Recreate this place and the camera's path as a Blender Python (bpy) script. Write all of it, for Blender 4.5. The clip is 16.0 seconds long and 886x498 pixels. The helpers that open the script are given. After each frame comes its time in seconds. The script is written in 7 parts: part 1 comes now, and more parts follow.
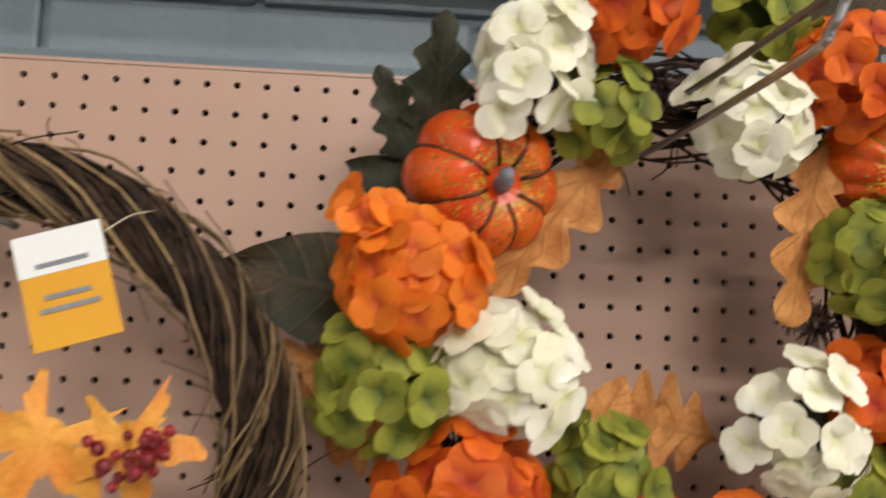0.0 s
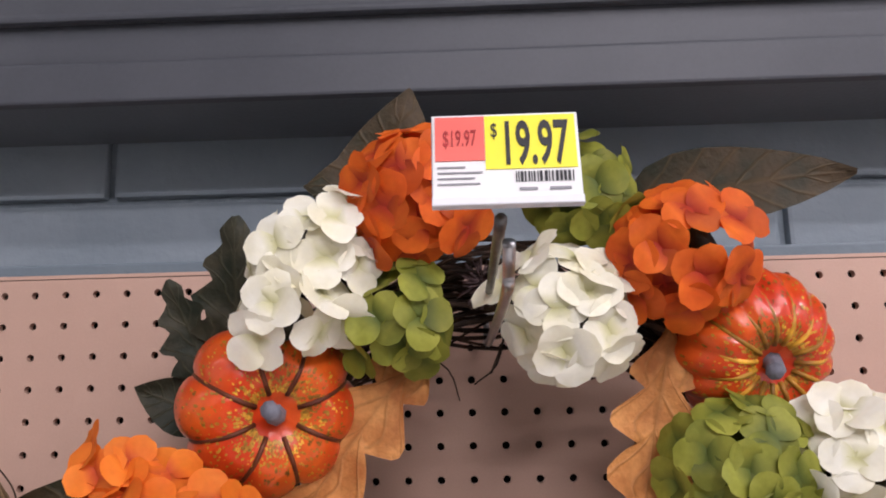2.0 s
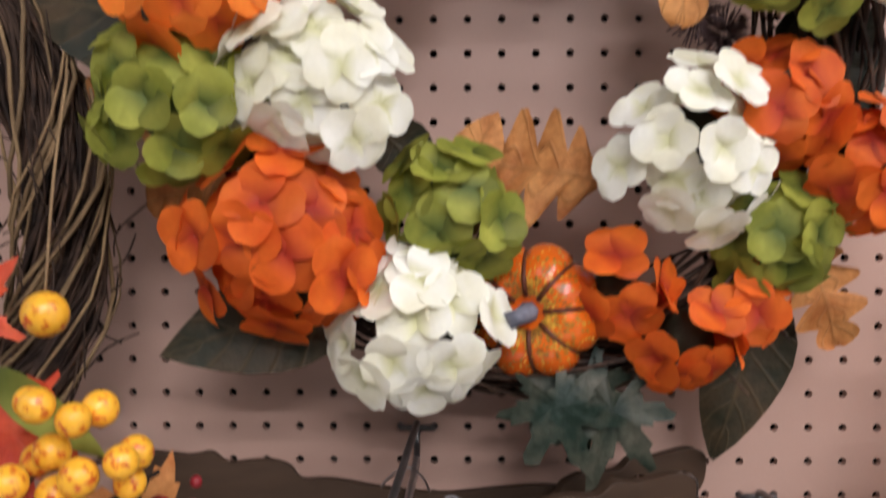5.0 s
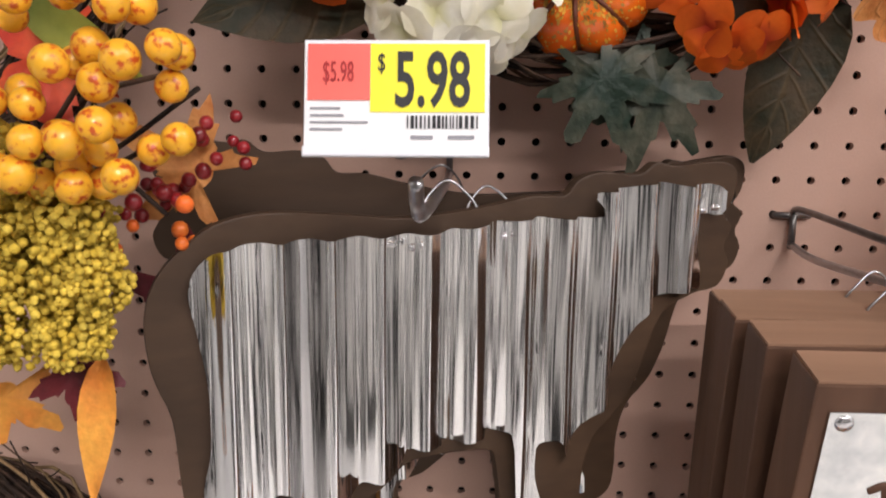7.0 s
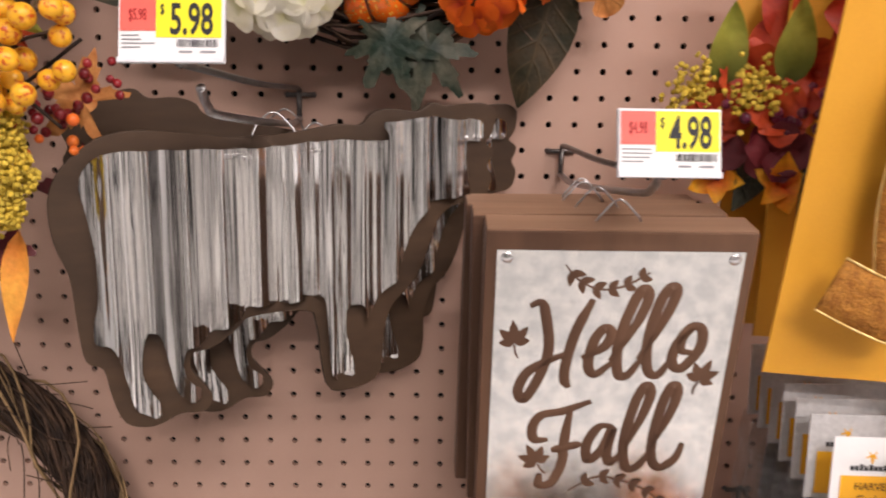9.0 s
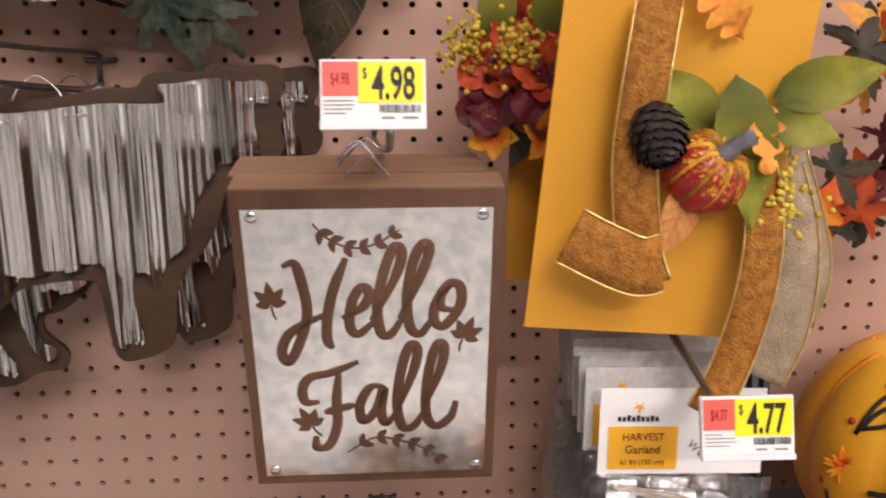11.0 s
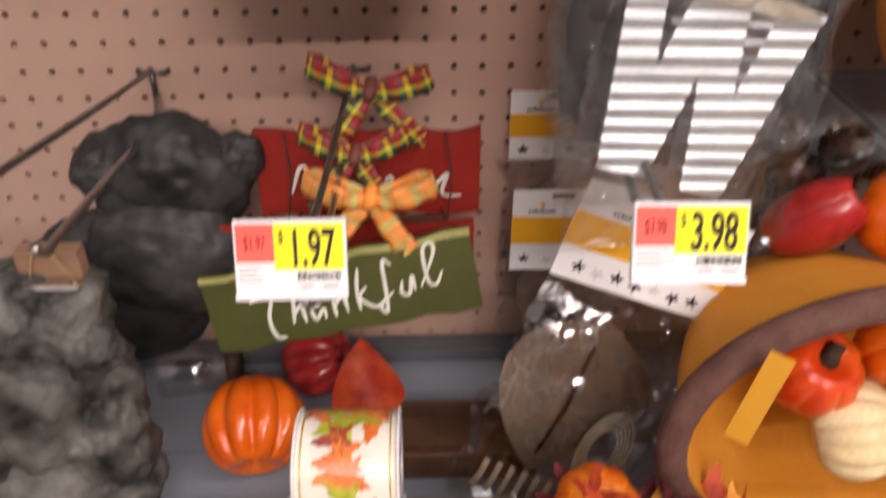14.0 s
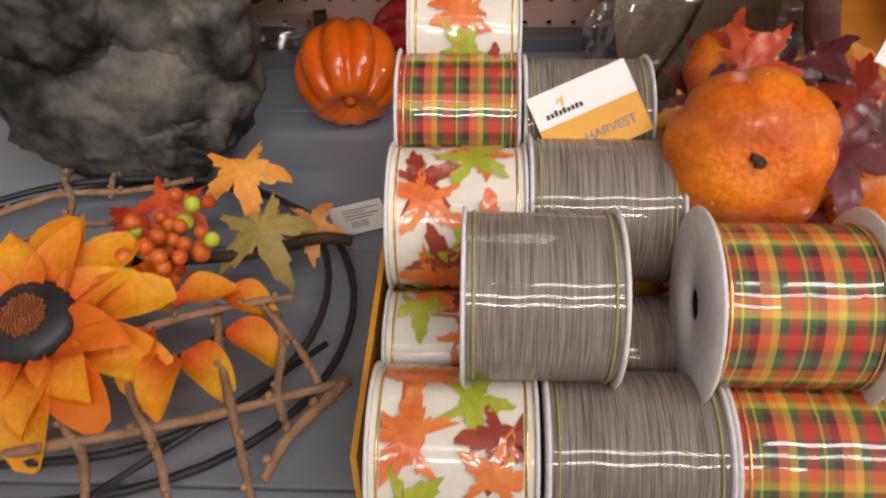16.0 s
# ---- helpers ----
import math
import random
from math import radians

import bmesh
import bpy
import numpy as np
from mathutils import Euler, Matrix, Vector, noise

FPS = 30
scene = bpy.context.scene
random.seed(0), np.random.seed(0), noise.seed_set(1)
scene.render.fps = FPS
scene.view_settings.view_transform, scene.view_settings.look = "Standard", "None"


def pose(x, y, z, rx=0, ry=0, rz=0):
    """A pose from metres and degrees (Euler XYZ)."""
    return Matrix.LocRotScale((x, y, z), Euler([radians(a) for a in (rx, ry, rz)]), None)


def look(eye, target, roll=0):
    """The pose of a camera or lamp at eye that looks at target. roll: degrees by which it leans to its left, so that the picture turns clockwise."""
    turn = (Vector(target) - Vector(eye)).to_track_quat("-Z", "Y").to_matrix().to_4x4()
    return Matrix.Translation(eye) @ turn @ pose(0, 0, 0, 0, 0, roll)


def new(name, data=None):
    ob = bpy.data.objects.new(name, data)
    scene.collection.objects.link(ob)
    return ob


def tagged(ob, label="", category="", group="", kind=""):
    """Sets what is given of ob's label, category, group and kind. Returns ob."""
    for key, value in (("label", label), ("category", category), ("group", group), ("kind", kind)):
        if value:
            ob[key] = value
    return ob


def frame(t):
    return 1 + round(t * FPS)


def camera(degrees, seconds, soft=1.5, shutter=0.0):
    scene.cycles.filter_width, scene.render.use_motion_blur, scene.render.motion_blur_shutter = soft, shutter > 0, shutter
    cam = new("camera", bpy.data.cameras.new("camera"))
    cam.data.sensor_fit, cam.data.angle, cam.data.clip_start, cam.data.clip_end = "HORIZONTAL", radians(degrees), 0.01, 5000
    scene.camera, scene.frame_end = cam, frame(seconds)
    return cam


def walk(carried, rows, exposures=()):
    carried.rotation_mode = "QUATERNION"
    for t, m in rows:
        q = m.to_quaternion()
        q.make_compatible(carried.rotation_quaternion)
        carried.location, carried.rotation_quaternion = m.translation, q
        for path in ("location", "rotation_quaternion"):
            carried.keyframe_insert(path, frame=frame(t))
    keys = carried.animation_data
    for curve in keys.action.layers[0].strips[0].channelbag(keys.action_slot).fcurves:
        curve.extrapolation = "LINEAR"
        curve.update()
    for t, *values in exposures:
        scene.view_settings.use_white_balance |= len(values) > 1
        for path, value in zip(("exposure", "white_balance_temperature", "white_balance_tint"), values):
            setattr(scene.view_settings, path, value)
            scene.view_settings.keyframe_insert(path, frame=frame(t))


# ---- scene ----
cam = camera(58.7, 16.0, soft=1.9, shutter=0.4)
PATH = [
    (0, (-0.142, -0.675, 1.689), (-0.009, 1.314, 1.85), 2.1),
    (0.5, (-0.037, -0.634, 1.725), (0.025, 1.351, 1.961), 1.7),
    (1, (0.013, -0.614, 1.75), (0.028, 1.361, 2.064), 0.6),
    (1.5, (0.037, -0.62, 1.772), (0.0, 1.349, 2.122), -0.4),
    (2, (0.049, -0.63, 1.781), (-0.008, 1.331, 2.172), -1.3),
    (2.5, (0.051, -0.632, 1.779), (-0.019, 1.33, 2.159), -1.4),
    (3, (0.049, -0.631, 1.767), (-0.019, 1.337, 2.113), -1.4),
    (3.5, (0.046, -0.63, 1.735), (-0.032, 1.351, 2.003), -1.1),
    (4, (0.044, -0.62, 1.694), (-0.02, 1.372, 1.856), -0.8),
    (4.5, (0.036, -0.614, 1.643), (-0.042, 1.383, 1.713), -0.4),
    (5, (0.019, -0.59, 1.569), (-0.022, 1.409, 1.517), -0.1),
    (5.2, (0.014, -0.58, 1.546), (-0.021, 1.417, 1.435), -0.0),
    (7.5, (0.001, -0.6, 1.433), (-0.063, 1.364, 1.058), 0.8),
    (8, (0.028, -0.639, 1.415), (-0.024, 1.328, 1.055), 0.6),
    (8.5, (0.072, -0.716, 1.404), (0.024, 1.248, 1.027), 0.5),
    (9, (0.115, -0.777, 1.414), (0.146, 1.189, 1.049), 0.8),
    (9.5, (0.141, -0.79, 1.414), (0.207, 1.174, 1.042), 0.8),
    (12, (0.332, -0.729, 1.355), (0.478, 1.181, 0.778), -0.6),
    (12.5, (0.348, -0.684, 1.312), (0.505, 1.163, 0.561), -0.5),
    (13, (0.356, -0.66, 1.298), (0.527, 1.156, 0.476), -0.5),
    (13.5, (0.342, -0.665, 1.28), (0.445, 1.123, 0.391), -0.3),
    (14, (0.305, -0.674, 1.218), (0.34, 0.988, 0.106), -0.4),
    (14.5, (0.28, -0.684, 1.159), (0.297, 0.847, -0.127), -0.1),
    (15, (0.275, -0.709, 1.125), (0.253, 0.809, -0.177), -0.9),
    (15.5, (0.267, -0.745, 1.06), (0.216, 0.754, -0.263), -1.4),
    (16, (0.256, -0.784, 1.015), (0.174, 0.735, -0.283), -1.3),
]
walk(cam, [(t, look(eye, target, roll)) for t, eye, target, roll in PATH],
     exposures=[(0, -1.0, 6500, 10), (1.2, -1.1, 6000, 18), (2.5, -1.12, 6100, 24), (3.5, -1.1, 6100, 22), (5.2, -1.0, 5900, 18), (7.3, -0.95, 6400, 19), (8.0, -0.82, 6600, 22), (9.0, -0.92, 6700, 23),
                (12.0, -1.15, 6800, 23), (13.5, -0.95, 6800, 25), (14.5, -1.0, 6800, 25), (16.0, -1.35, 6800, 21)])

# ---- world and lamps: a store aisle under rows of ceiling strips, some added as fill ----
world = bpy.data.worlds.new("world")
scene.world = world
world.use_nodes = True
world.node_tree.nodes["Background"].inputs[0].default_value = (0.9, 0.95, 1.0, 1)
world.node_tree.nodes["Background"].inputs[1].default_value = 0.015


def strip_lamp(x, y, z, power):
    data = bpy.data.lights.new("strip_and_fill_lamp", "AREA")
    data.shape, data.size, data.size_y, data.energy, data.color = "RECTANGLE", 2.4, 0.22, power, (1.0, 0.96, 0.9)
    ob = new("strip_and_fill_lamp", data)
    ob.matrix_world = pose(x, y, z, 0, 0, 0)


# strips at y=-5.6 and y=-1.5 are added fill; power leans to the right
LAMPS = [(-0.9, -2.5, 30), (1.7, -2.5, 105), (0.9, -3.9, 180), (-2.4, -3.9, 15), (0.9, -5.6, 480), (-2.75, -1.5, 25), (2.75, -1.5, 130)]
for lx, ly, lp in LAMPS:
    strip_lamp(lx, ly, 3.86, lp)

P = 0.0254      # pitch of the pegboard
Z0 = 1.75       # height of its reference row

# ---- materials ----


def mk(name, a, b, scale=30.0, rough=0.6, metal=0.0, bump=0.15, bscale=250.0, coat=0.0, spec=0.3, stretch=(1, 1, 1), fine=0.25, coord="Object", vary=0.0, edge=None, thin=0.0, ramp_at=(0.35, 0.65), veins=0.0, rough_var=0.0):
    """A surface with two scales of colour, fine relief and, with edge, a tint along the length of a leaf or petal."""
    m = bpy.data.materials.new(name)
    m.use_nodes = True
    nt = m.node_tree
    p = nt.nodes["Principled BSDF"]
    tc = nt.nodes.new("ShaderNodeTexCoord")
    mp = nt.nodes.new("ShaderNodeMapping")
    mp.inputs["Scale"].default_value = stretch
    nt.links.new(tc.outputs[coord], mp.inputs[0])
    n1 = nt.nodes.new("ShaderNodeTexNoise")
    n1.inputs["Scale"].default_value, n1.inputs["Detail"].default_value = scale, 4
    n2 = nt.nodes.new("ShaderNodeTexNoise")
    n2.inputs["Scale"].default_value, n2.inputs["Detail"].default_value = bscale, 3
    for n in (n1, n2):
        nt.links.new(mp.outputs[0], n.inputs["Vector"])
    ramp = nt.nodes.new("ShaderNodeValToRGB")
    ramp.color_ramp.elements[0].position, ramp.color_ramp.elements[1].position = ramp_at
    ramp.color_ramp.elements[0].color, ramp.color_ramp.elements[1].color = (*a, 1), (*b, 1)
    nt.links.new(n1.outputs["Fac"], ramp.inputs[0])
    col = ramp.outputs[0]

    def mix(kind, fac, c1, c2):
        q = nt.nodes.new("ShaderNodeMix")
        q.data_type, q.blend_type = "RGBA", kind
        for k, v in ((0, fac), (6, c1), (7, c2)):
            if isinstance(v, (float, int)):
                q.inputs[k].default_value = v
            elif isinstance(v, tuple):
                q.inputs[k].default_value = v
            else:
                nt.links.new(v, q.inputs[k])
        return q.outputs[2]

    if edge:
        uv = nt.nodes.new("ShaderNodeUVMap")
        sep = nt.nodes.new("ShaderNodeSeparateXYZ")
        nt.links.new(uv.outputs[0], sep.inputs[0])
        r2 = nt.nodes.new("ShaderNodeValToRGB")
        r2.color_ramp.elements[0].position, r2.color_ramp.elements[1].position = edge[1], edge[2]
        r2.color_ramp.elements[0].color, r2.color_ramp.elements[1].color = (1, 1, 1, 1), (0, 0, 0, 1)
        nt.links.new(sep.outputs[0], r2.inputs[0])
        col = mix("MIX", r2.outputs[0], col, (*edge[0], 1))
    g = nt.nodes.new("ShaderNodeMapRange")
    g.inputs[3].default_value, g.inputs[4].default_value = 1 - fine, 1 + fine
    nt.links.new(n2.outputs["Fac"], g.inputs[0])
    gv = nt.nodes.new("ShaderNodeCombineColor")
    for k in range(3):
        nt.links.new(g.outputs[0], gv.inputs[k])
    col = mix("MULTIPLY", 1.0, col, gv.outputs[0])
    if vary:
        geo = nt.nodes.new("ShaderNodeNewGeometry")
        hs = nt.nodes.new("ShaderNodeHueSaturation")
        mr = nt.nodes.new("ShaderNodeMapRange")
        mr.inputs[3].default_value, mr.inputs[4].default_value = 1 - vary, 1 + vary
        nt.links.new(geo.outputs["Random Per Island"], mr.inputs[0])
        nt.links.new(mr.outputs[0], hs.inputs["Value"])
        nt.links.new(col, hs.inputs["Color"])
        col = hs.outputs[0]
    height = n2.outputs["Fac"]
    if veins:
        # a midrib and slanted side veins, by the length and breadth of the leaf
        def calc(op, x, y=0.0):
            q = nt.nodes.new("ShaderNodeMath")
            q.operation = op
            for k, v in ((0, x), (1, y)):
                if isinstance(v, (float, int)):
                    q.inputs[k].default_value = v
                else:
                    nt.links.new(v, q.inputs[k])
            return q.outputs[0]
        uvn = nt.nodes.new("ShaderNodeUVMap")
        sp = nt.nodes.new("ShaderNodeSeparateXYZ")
        nt.links.new(uvn.outputs[0], sp.inputs[0])
        wide = calc("MULTIPLY", calc("ABSOLUTE", calc("SUBTRACT", sp.outputs[1], 0.5)), 2.0)
        saw = calc("ABSOLUTE", calc("SUBTRACT", calc("FRACT", calc("SUBTRACT", calc("MULTIPLY", sp.outputs[0], 7.0), calc("MULTIPLY", wide, 1.3))), 0.5))
        rib = calc("MAXIMUM", calc("SUBTRACT", 1.0, calc("MULTIPLY", wide, 9.0)), calc("SUBTRACT", 1.0, calc("MULTIPLY", saw, 9.0)))
        rib = calc("MAXIMUM", rib, 0.0)
        col = mix("MIX", calc("MULTIPLY", rib, min(0.9, abs(veins))), col, (*[min(1, c * (1.9 if veins > 0 else 0.45)) for c in b], 1))
        height = calc("ADD", height, calc("MULTIPLY", rib, 0.8))
    if rough_var:
        rv = nt.nodes.new("ShaderNodeMapRange")
        rv.inputs[3].default_value, rv.inputs[4].default_value = max(0.03, rough - rough_var), rough + rough_var
        nt.links.new(n1.outputs["Fac"], rv.inputs[0])
        nt.links.new(rv.outputs[0], p.inputs["Roughness"])
    nt.links.new(col, p.inputs["Base Color"])
    p.inputs["Roughness"].default_value, p.inputs["Metallic"].default_value = rough, metal
    p.inputs["Coat Weight"].default_value, p.inputs["Coat Roughness"].default_value = coat, 0.06
    p.inputs["Specular IOR Level"].default_value = spec
    if bump:
        bp = nt.nodes.new("ShaderNodeBump")
        bp.inputs["Strength"].default_value, bp.inputs["Distance"].default_value = bump, 0.002
        nt.links.new(height, bp.inputs["Height"])
        nt.links.new(bp.outputs[0], p.inputs["Normal"])
    if thin:
        tr, ms = nt.nodes.new("ShaderNodeBsdfTranslucent"), nt.nodes.new("ShaderNodeMixShader")
        ms.inputs[0].default_value = thin
        nt.links.new(col, tr.inputs[0])
        nt.links.new(p.outputs[0], ms.inputs[1])
        nt.links.new(tr.outputs[0], ms.inputs[2])
        nt.links.new(ms.outputs[0], nt.nodes["Material Output"].inputs[0])
    return m


def striped(name, along, across, coat=0.8, rough=0.5):
    """A woven plaid: bands of colour along both directions of the cloth."""
    m = mk(name, (1, 1, 1), (1, 1, 1), rough=rough, coat=coat, bump=0.1, bscale=900)
    nt = m.node_tree
    p = nt.nodes["Principled BSDF"]
    uv = nt.nodes.new("ShaderNodeUVMap")
    sep = nt.nodes.new("ShaderNodeSeparateXYZ")
    nt.links.new(uv.outputs[0], sep.inputs[0])
    made = []
    for k, (count, bands) in enumerate((along, across)):
        mul = nt.nodes.new("ShaderNodeMath")
        mul.operation = "MULTIPLY"
        mul.inputs[1].default_value = count
        fr = nt.nodes.new("ShaderNodeMath")
        fr.operation = "FRACT"
        nt.links.new(sep.outputs[k], mul.inputs[0])
        nt.links.new(mul.outputs[0], fr.inputs[0])
        r = nt.nodes.new("ShaderNodeValToRGB")
        r.color_ramp.interpolation = "CONSTANT"
        while len(r.color_ramp.elements) < len(bands):
            r.color_ramp.elements.new(0.5)
        for e, (at, c) in zip(r.color_ramp.elements, bands):
            e.position, e.color = at, (*c, 1)
        nt.links.new(fr.outputs[0], r.inputs[0])
        made.append(r.outputs[0])
    q = nt.nodes.new("ShaderNodeMix")
    q.data_type = "RGBA"
    q.inputs[0].default_value = 0.5
    nt.links.new(made[0], q.inputs[6])
    nt.links.new(made[1], q.inputs[7])
    nt.links.new(q.outputs[2], p.inputs["Base Color"])
    return m


def film_plastic(name, gloss=0.16, bump=0.6, bscale=45.0, tint=(0.95, 0.95, 0.95)):
    m = bpy.data.materials.new(name)
    m.use_nodes = True
    nt = m.node_tree
    nt.nodes.remove(nt.nodes["Principled BSDF"])
    out = nt.nodes["Material Output"]
    tr, gl, mixer = nt.nodes.new("ShaderNodeBsdfTransparent"), nt.nodes.new("ShaderNodeBsdfGlossy"), nt.nodes.new("ShaderNodeMixShader")
    tr.inputs[0].default_value, gl.inputs["Roughness"].default_value = (*tint, 1), 0.08
    mixer.inputs[0].default_value = gloss
    tc, nz, bp = nt.nodes.new("ShaderNodeTexCoord"), nt.nodes.new("ShaderNodeTexNoise"), nt.nodes.new("ShaderNodeBump")
    nz.inputs["Scale"].default_value = bscale
    bp.inputs["Strength"].default_value, bp.inputs["Distance"].default_value = bump, 0.01
    nt.links.new(tc.outputs["Object"], nz.inputs["Vector"])
    nt.links.new(nz.outputs["Fac"], bp.inputs["Height"])
    nt.links.new(bp.outputs[0], gl.inputs["Normal"])
    nt.links.new(tr.outputs[0], mixer.inputs[1])
    nt.links.new(gl.outputs[0], mixer.inputs[2])
    nt.links.new(mixer.outputs[0], out.inputs[0])
    return m


M_PEG = mk("pegboard_paint", (0.50, 0.325, 0.25), (0.55, 0.36, 0.28), 3, 0.42, bump=0.05, bscale=600, fine=0.06)
# near-black that stands in for the shade behind holes and slots
M_DARK = mk("painted_void_shade", (0.02, 0.017, 0.015), (0.03, 0.025, 0.022), 8, 0.9)
M_BLOCK = mk("grey_block_paint", (0.23, 0.275, 0.31), (0.27, 0.315, 0.35), 9, 0.42, bump=0.5, bscale=90, fine=0.05)
M_MORTAR = mk("grey_joint_paint", (0.21, 0.255, 0.29), (0.24, 0.285, 0.32), 9, 0.5, bump=0.5, bscale=120)
M_SHELF = mk("blue_grey_shelf_enamel", (0.20, 0.23, 0.27), (0.235, 0.265, 0.30), 6, 0.35, bump=0.08, bscale=300, fine=0.08)
M_SHELFDK = mk("dark_grey_enamel", (0.10, 0.11, 0.125), (0.13, 0.14, 0.155), 6, 0.4, fine=0.1)
M_RAIL = mk("dark_header_enamel", (0.058, 0.063, 0.074), (0.075, 0.08, 0.092), 6, 0.45, bump=0.06, bscale=300, fine=0.08)
M_LEDGE = mk("grey_ledge_paint", (0.13, 0.17, 0.20), (0.155, 0.195, 0.225), 9, 0.45, bump=0.3, bscale=90, fine=0.05)
M_FLOOR = mk("vinyl_floor_tile", (0.78, 0.76, 0.73), (0.84, 0.82, 0.79), 3, 0.3)
# darkened grey that keeps bounced light in the closed room low
M_CEIL = mk("ceiling_panel", (0.27, 0.27, 0.27), (0.32, 0.32, 0.32), 4, 0.9)
# unseen side walls made white to brighten the slopes of the zinc ridges
M_SIDE = mk("white_reflector_wall", (0.80, 0.80, 0.79), (0.85, 0.85, 0.84), 4, 0.8)
# light and dark blotches made up for the zinc to reflect
M_AISLE = mk("reflected_blotches", (0.012, 0.011, 0.01), (0.86, 0.84, 0.80), 2.6, 0.7, ramp_at=(0.44, 0.53))
M_WIRE = mk("zinc_wire", (0.42, 0.42, 0.43), (0.5, 0.5, 0.51), 60, 0.3, 1.0, bump=0.05)
M_WIREDK = mk("dark_steel_wire", (0.16, 0.15, 0.145), (0.22, 0.21, 0.2), 60, 0.38, 0.9, bump=0.05)
M_WHITE = mk("white_card", (0.80, 0.80, 0.79), (0.84, 0.84, 0.83), 20, 0.45, bump=0.03, fine=0.03)
M_PLAST = mk("clear_holder_plastic", (0.72, 0.73, 0.76), (0.78, 0.79, 0.82), 20, 0.2, bump=0.02, fine=0.03)
M_YEL = mk("yellow_label", (0.88, 0.80, 0.02), (0.9, 0.82, 0.03), 20, 0.4, bump=0.02, fine=0.03)
M_RED = mk("red_label", (0.80, 0.13, 0.10), (0.84, 0.16, 0.12), 20, 0.4, bump=0.02, fine=0.03)
M_INK = mk("black_ink", (0.018, 0.018, 0.02), (0.025, 0.025, 0.028), 20, 0.5, bump=0)
M_INKB = mk("brown_ink", (0.10, 0.035, 0.008), (0.13, 0.05, 0.012), 20, 0.5, bump=0)
M_INKG = mk("grey_ink", (0.22, 0.22, 0.24), (0.28, 0.28, 0.3), 20, 0.5, bump=0)
M_INKR = mk("dark_red_ink", (0.35, 0.02, 0.02), (0.4, 0.03, 0.03), 20, 0.5, bump=0)
M_CARD = mk("golden_card", (0.70, 0.33, 0.03), (0.74, 0.37, 0.04), 5, 0.42, bump=0.04, bscale=500, fine=0.05)
M_GOLD = mk("orange_gold_print", (0.82, 0.40, 0.02), (0.85, 0.43, 0.03), 20, 0.4, bump=0.02, fine=0.03)
M_TWIG = mk("dark_vine", (0.022, 0.013, 0.009), (0.075, 0.042, 0.025), 60, 0.8, bump=0.5, bscale=400, vary=0.5)
M_TWIGT = mk("tan_vine", (0.20, 0.125, 0.06), (0.32, 0.21, 0.10), 60, 0.75, bump=0.4, bscale=400, vary=0.4)
M_TWIGW = mk("bark_twig", (0.24, 0.135, 0.075), (0.36, 0.22, 0.13), 70, 0.8, bump=0.5, bscale=350, vary=0.2)
M_ORG = mk("orange_petal", (0.68, 0.105, 0.008), (0.80, 0.165, 0.012), 45, 0.6, bump=0.08, bscale=300, fine=0.08, vary=0.18, edge=((0.42, 0.035, 0.012), 0.05, 0.55), thin=0.3)
M_ORG2 = mk("bright_orange_petal", (0.80, 0.17, 0.012), (0.86, 0.24, 0.02), 45, 0.6, bump=0.08, bscale=300, fine=0.08, vary=0.15, edge=((0.6, 0.09, 0.02), 0.03, 0.4), thin=0.3)
M_CREAM = mk("cream_petal", (0.87, 0.83, 0.62), (0.91, 0.89, 0.77), 40, 0.6, bump=0.08, bscale=300, fine=0.06, vary=0.04, edge=((0.66, 0.64, 0.34), 0.03, 0.42), thin=0.2)
M_GREENP = mk("olive_petal", (0.22, 0.24, 0.028), (0.36, 0.36, 0.055), 45, 0.55, bump=0.08, bscale=300, fine=0.12, vary=0.25, edge=((0.09, 0.12, 0.02), 0.05, 0.6), thin=0.3)
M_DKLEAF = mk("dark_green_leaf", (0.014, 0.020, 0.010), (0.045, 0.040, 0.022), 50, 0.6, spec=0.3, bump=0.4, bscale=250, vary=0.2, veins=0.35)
M_BRLEAF = mk("brown_leaf", (0.020, 0.022, 0.010), (0.062, 0.040, 0.018), 45, 0.6, spec=0.3, bump=0.4, bscale=250, vary=0.2, veins=0.35)
M_TAN = mk("tan_oak_leaf", (0.38, 0.13, 0.03), (0.66, 0.30, 0.09), 40, 0.65, bump=0.45, bscale=260, vary=0.12, veins=-0.45)
M_MAPLE = mk("orange_maple_leaf", (0.68, 0.22, 0.03), (0.80, 0.38, 0.06), 30, 0.55, bump=0.3, bscale=260, vary=0.2)
M_REDLEAF = mk("red_leaf", (0.42, 0.03, 0.015), (0.62, 0.09, 0.02), 35, 0.5, bump=0.3, bscale=260, vary=0.25)
M_WINE = mk("wine_leaf", (0.08, 0.010, 0.014), (0.17, 0.02, 0.025), 35, 0.5, bump=0.3, bscale=260, vary=0.25)
M_FROST = mk("frosted_green_leaf", (0.008, 0.022, 0.012), (0.10, 0.095, 0.065), 45, 0.55, bump=0.5, bscale=250, vary=0.25, ramp_at=(0.38, 0.70))
M_YELP = mk("yellow_petal", (0.85, 0.30, 0.012), (0.90, 0.47, 0.025), 28, 0.55, bump=0.3, bscale=260, vary=0.2, edge=((0.72, 0.10, 0.015), 0.1, 0.75), thin=0.3)
M_PUMP = mk("glossy_orange_pumpkin", (0.60, 0.04, 0.006), (0.72, 0.115, 0.010), 22, 0.3, bump=0.12, bscale=160, coat=0.35, fine=0.2)
M_PUMPS = mk("gold_speckle_pumpkin", (0.26, 0.10, 0.01), (0.66, 0.34, 0.03), 60, 0.4, bump=0.1, bscale=200, vary=0.5)
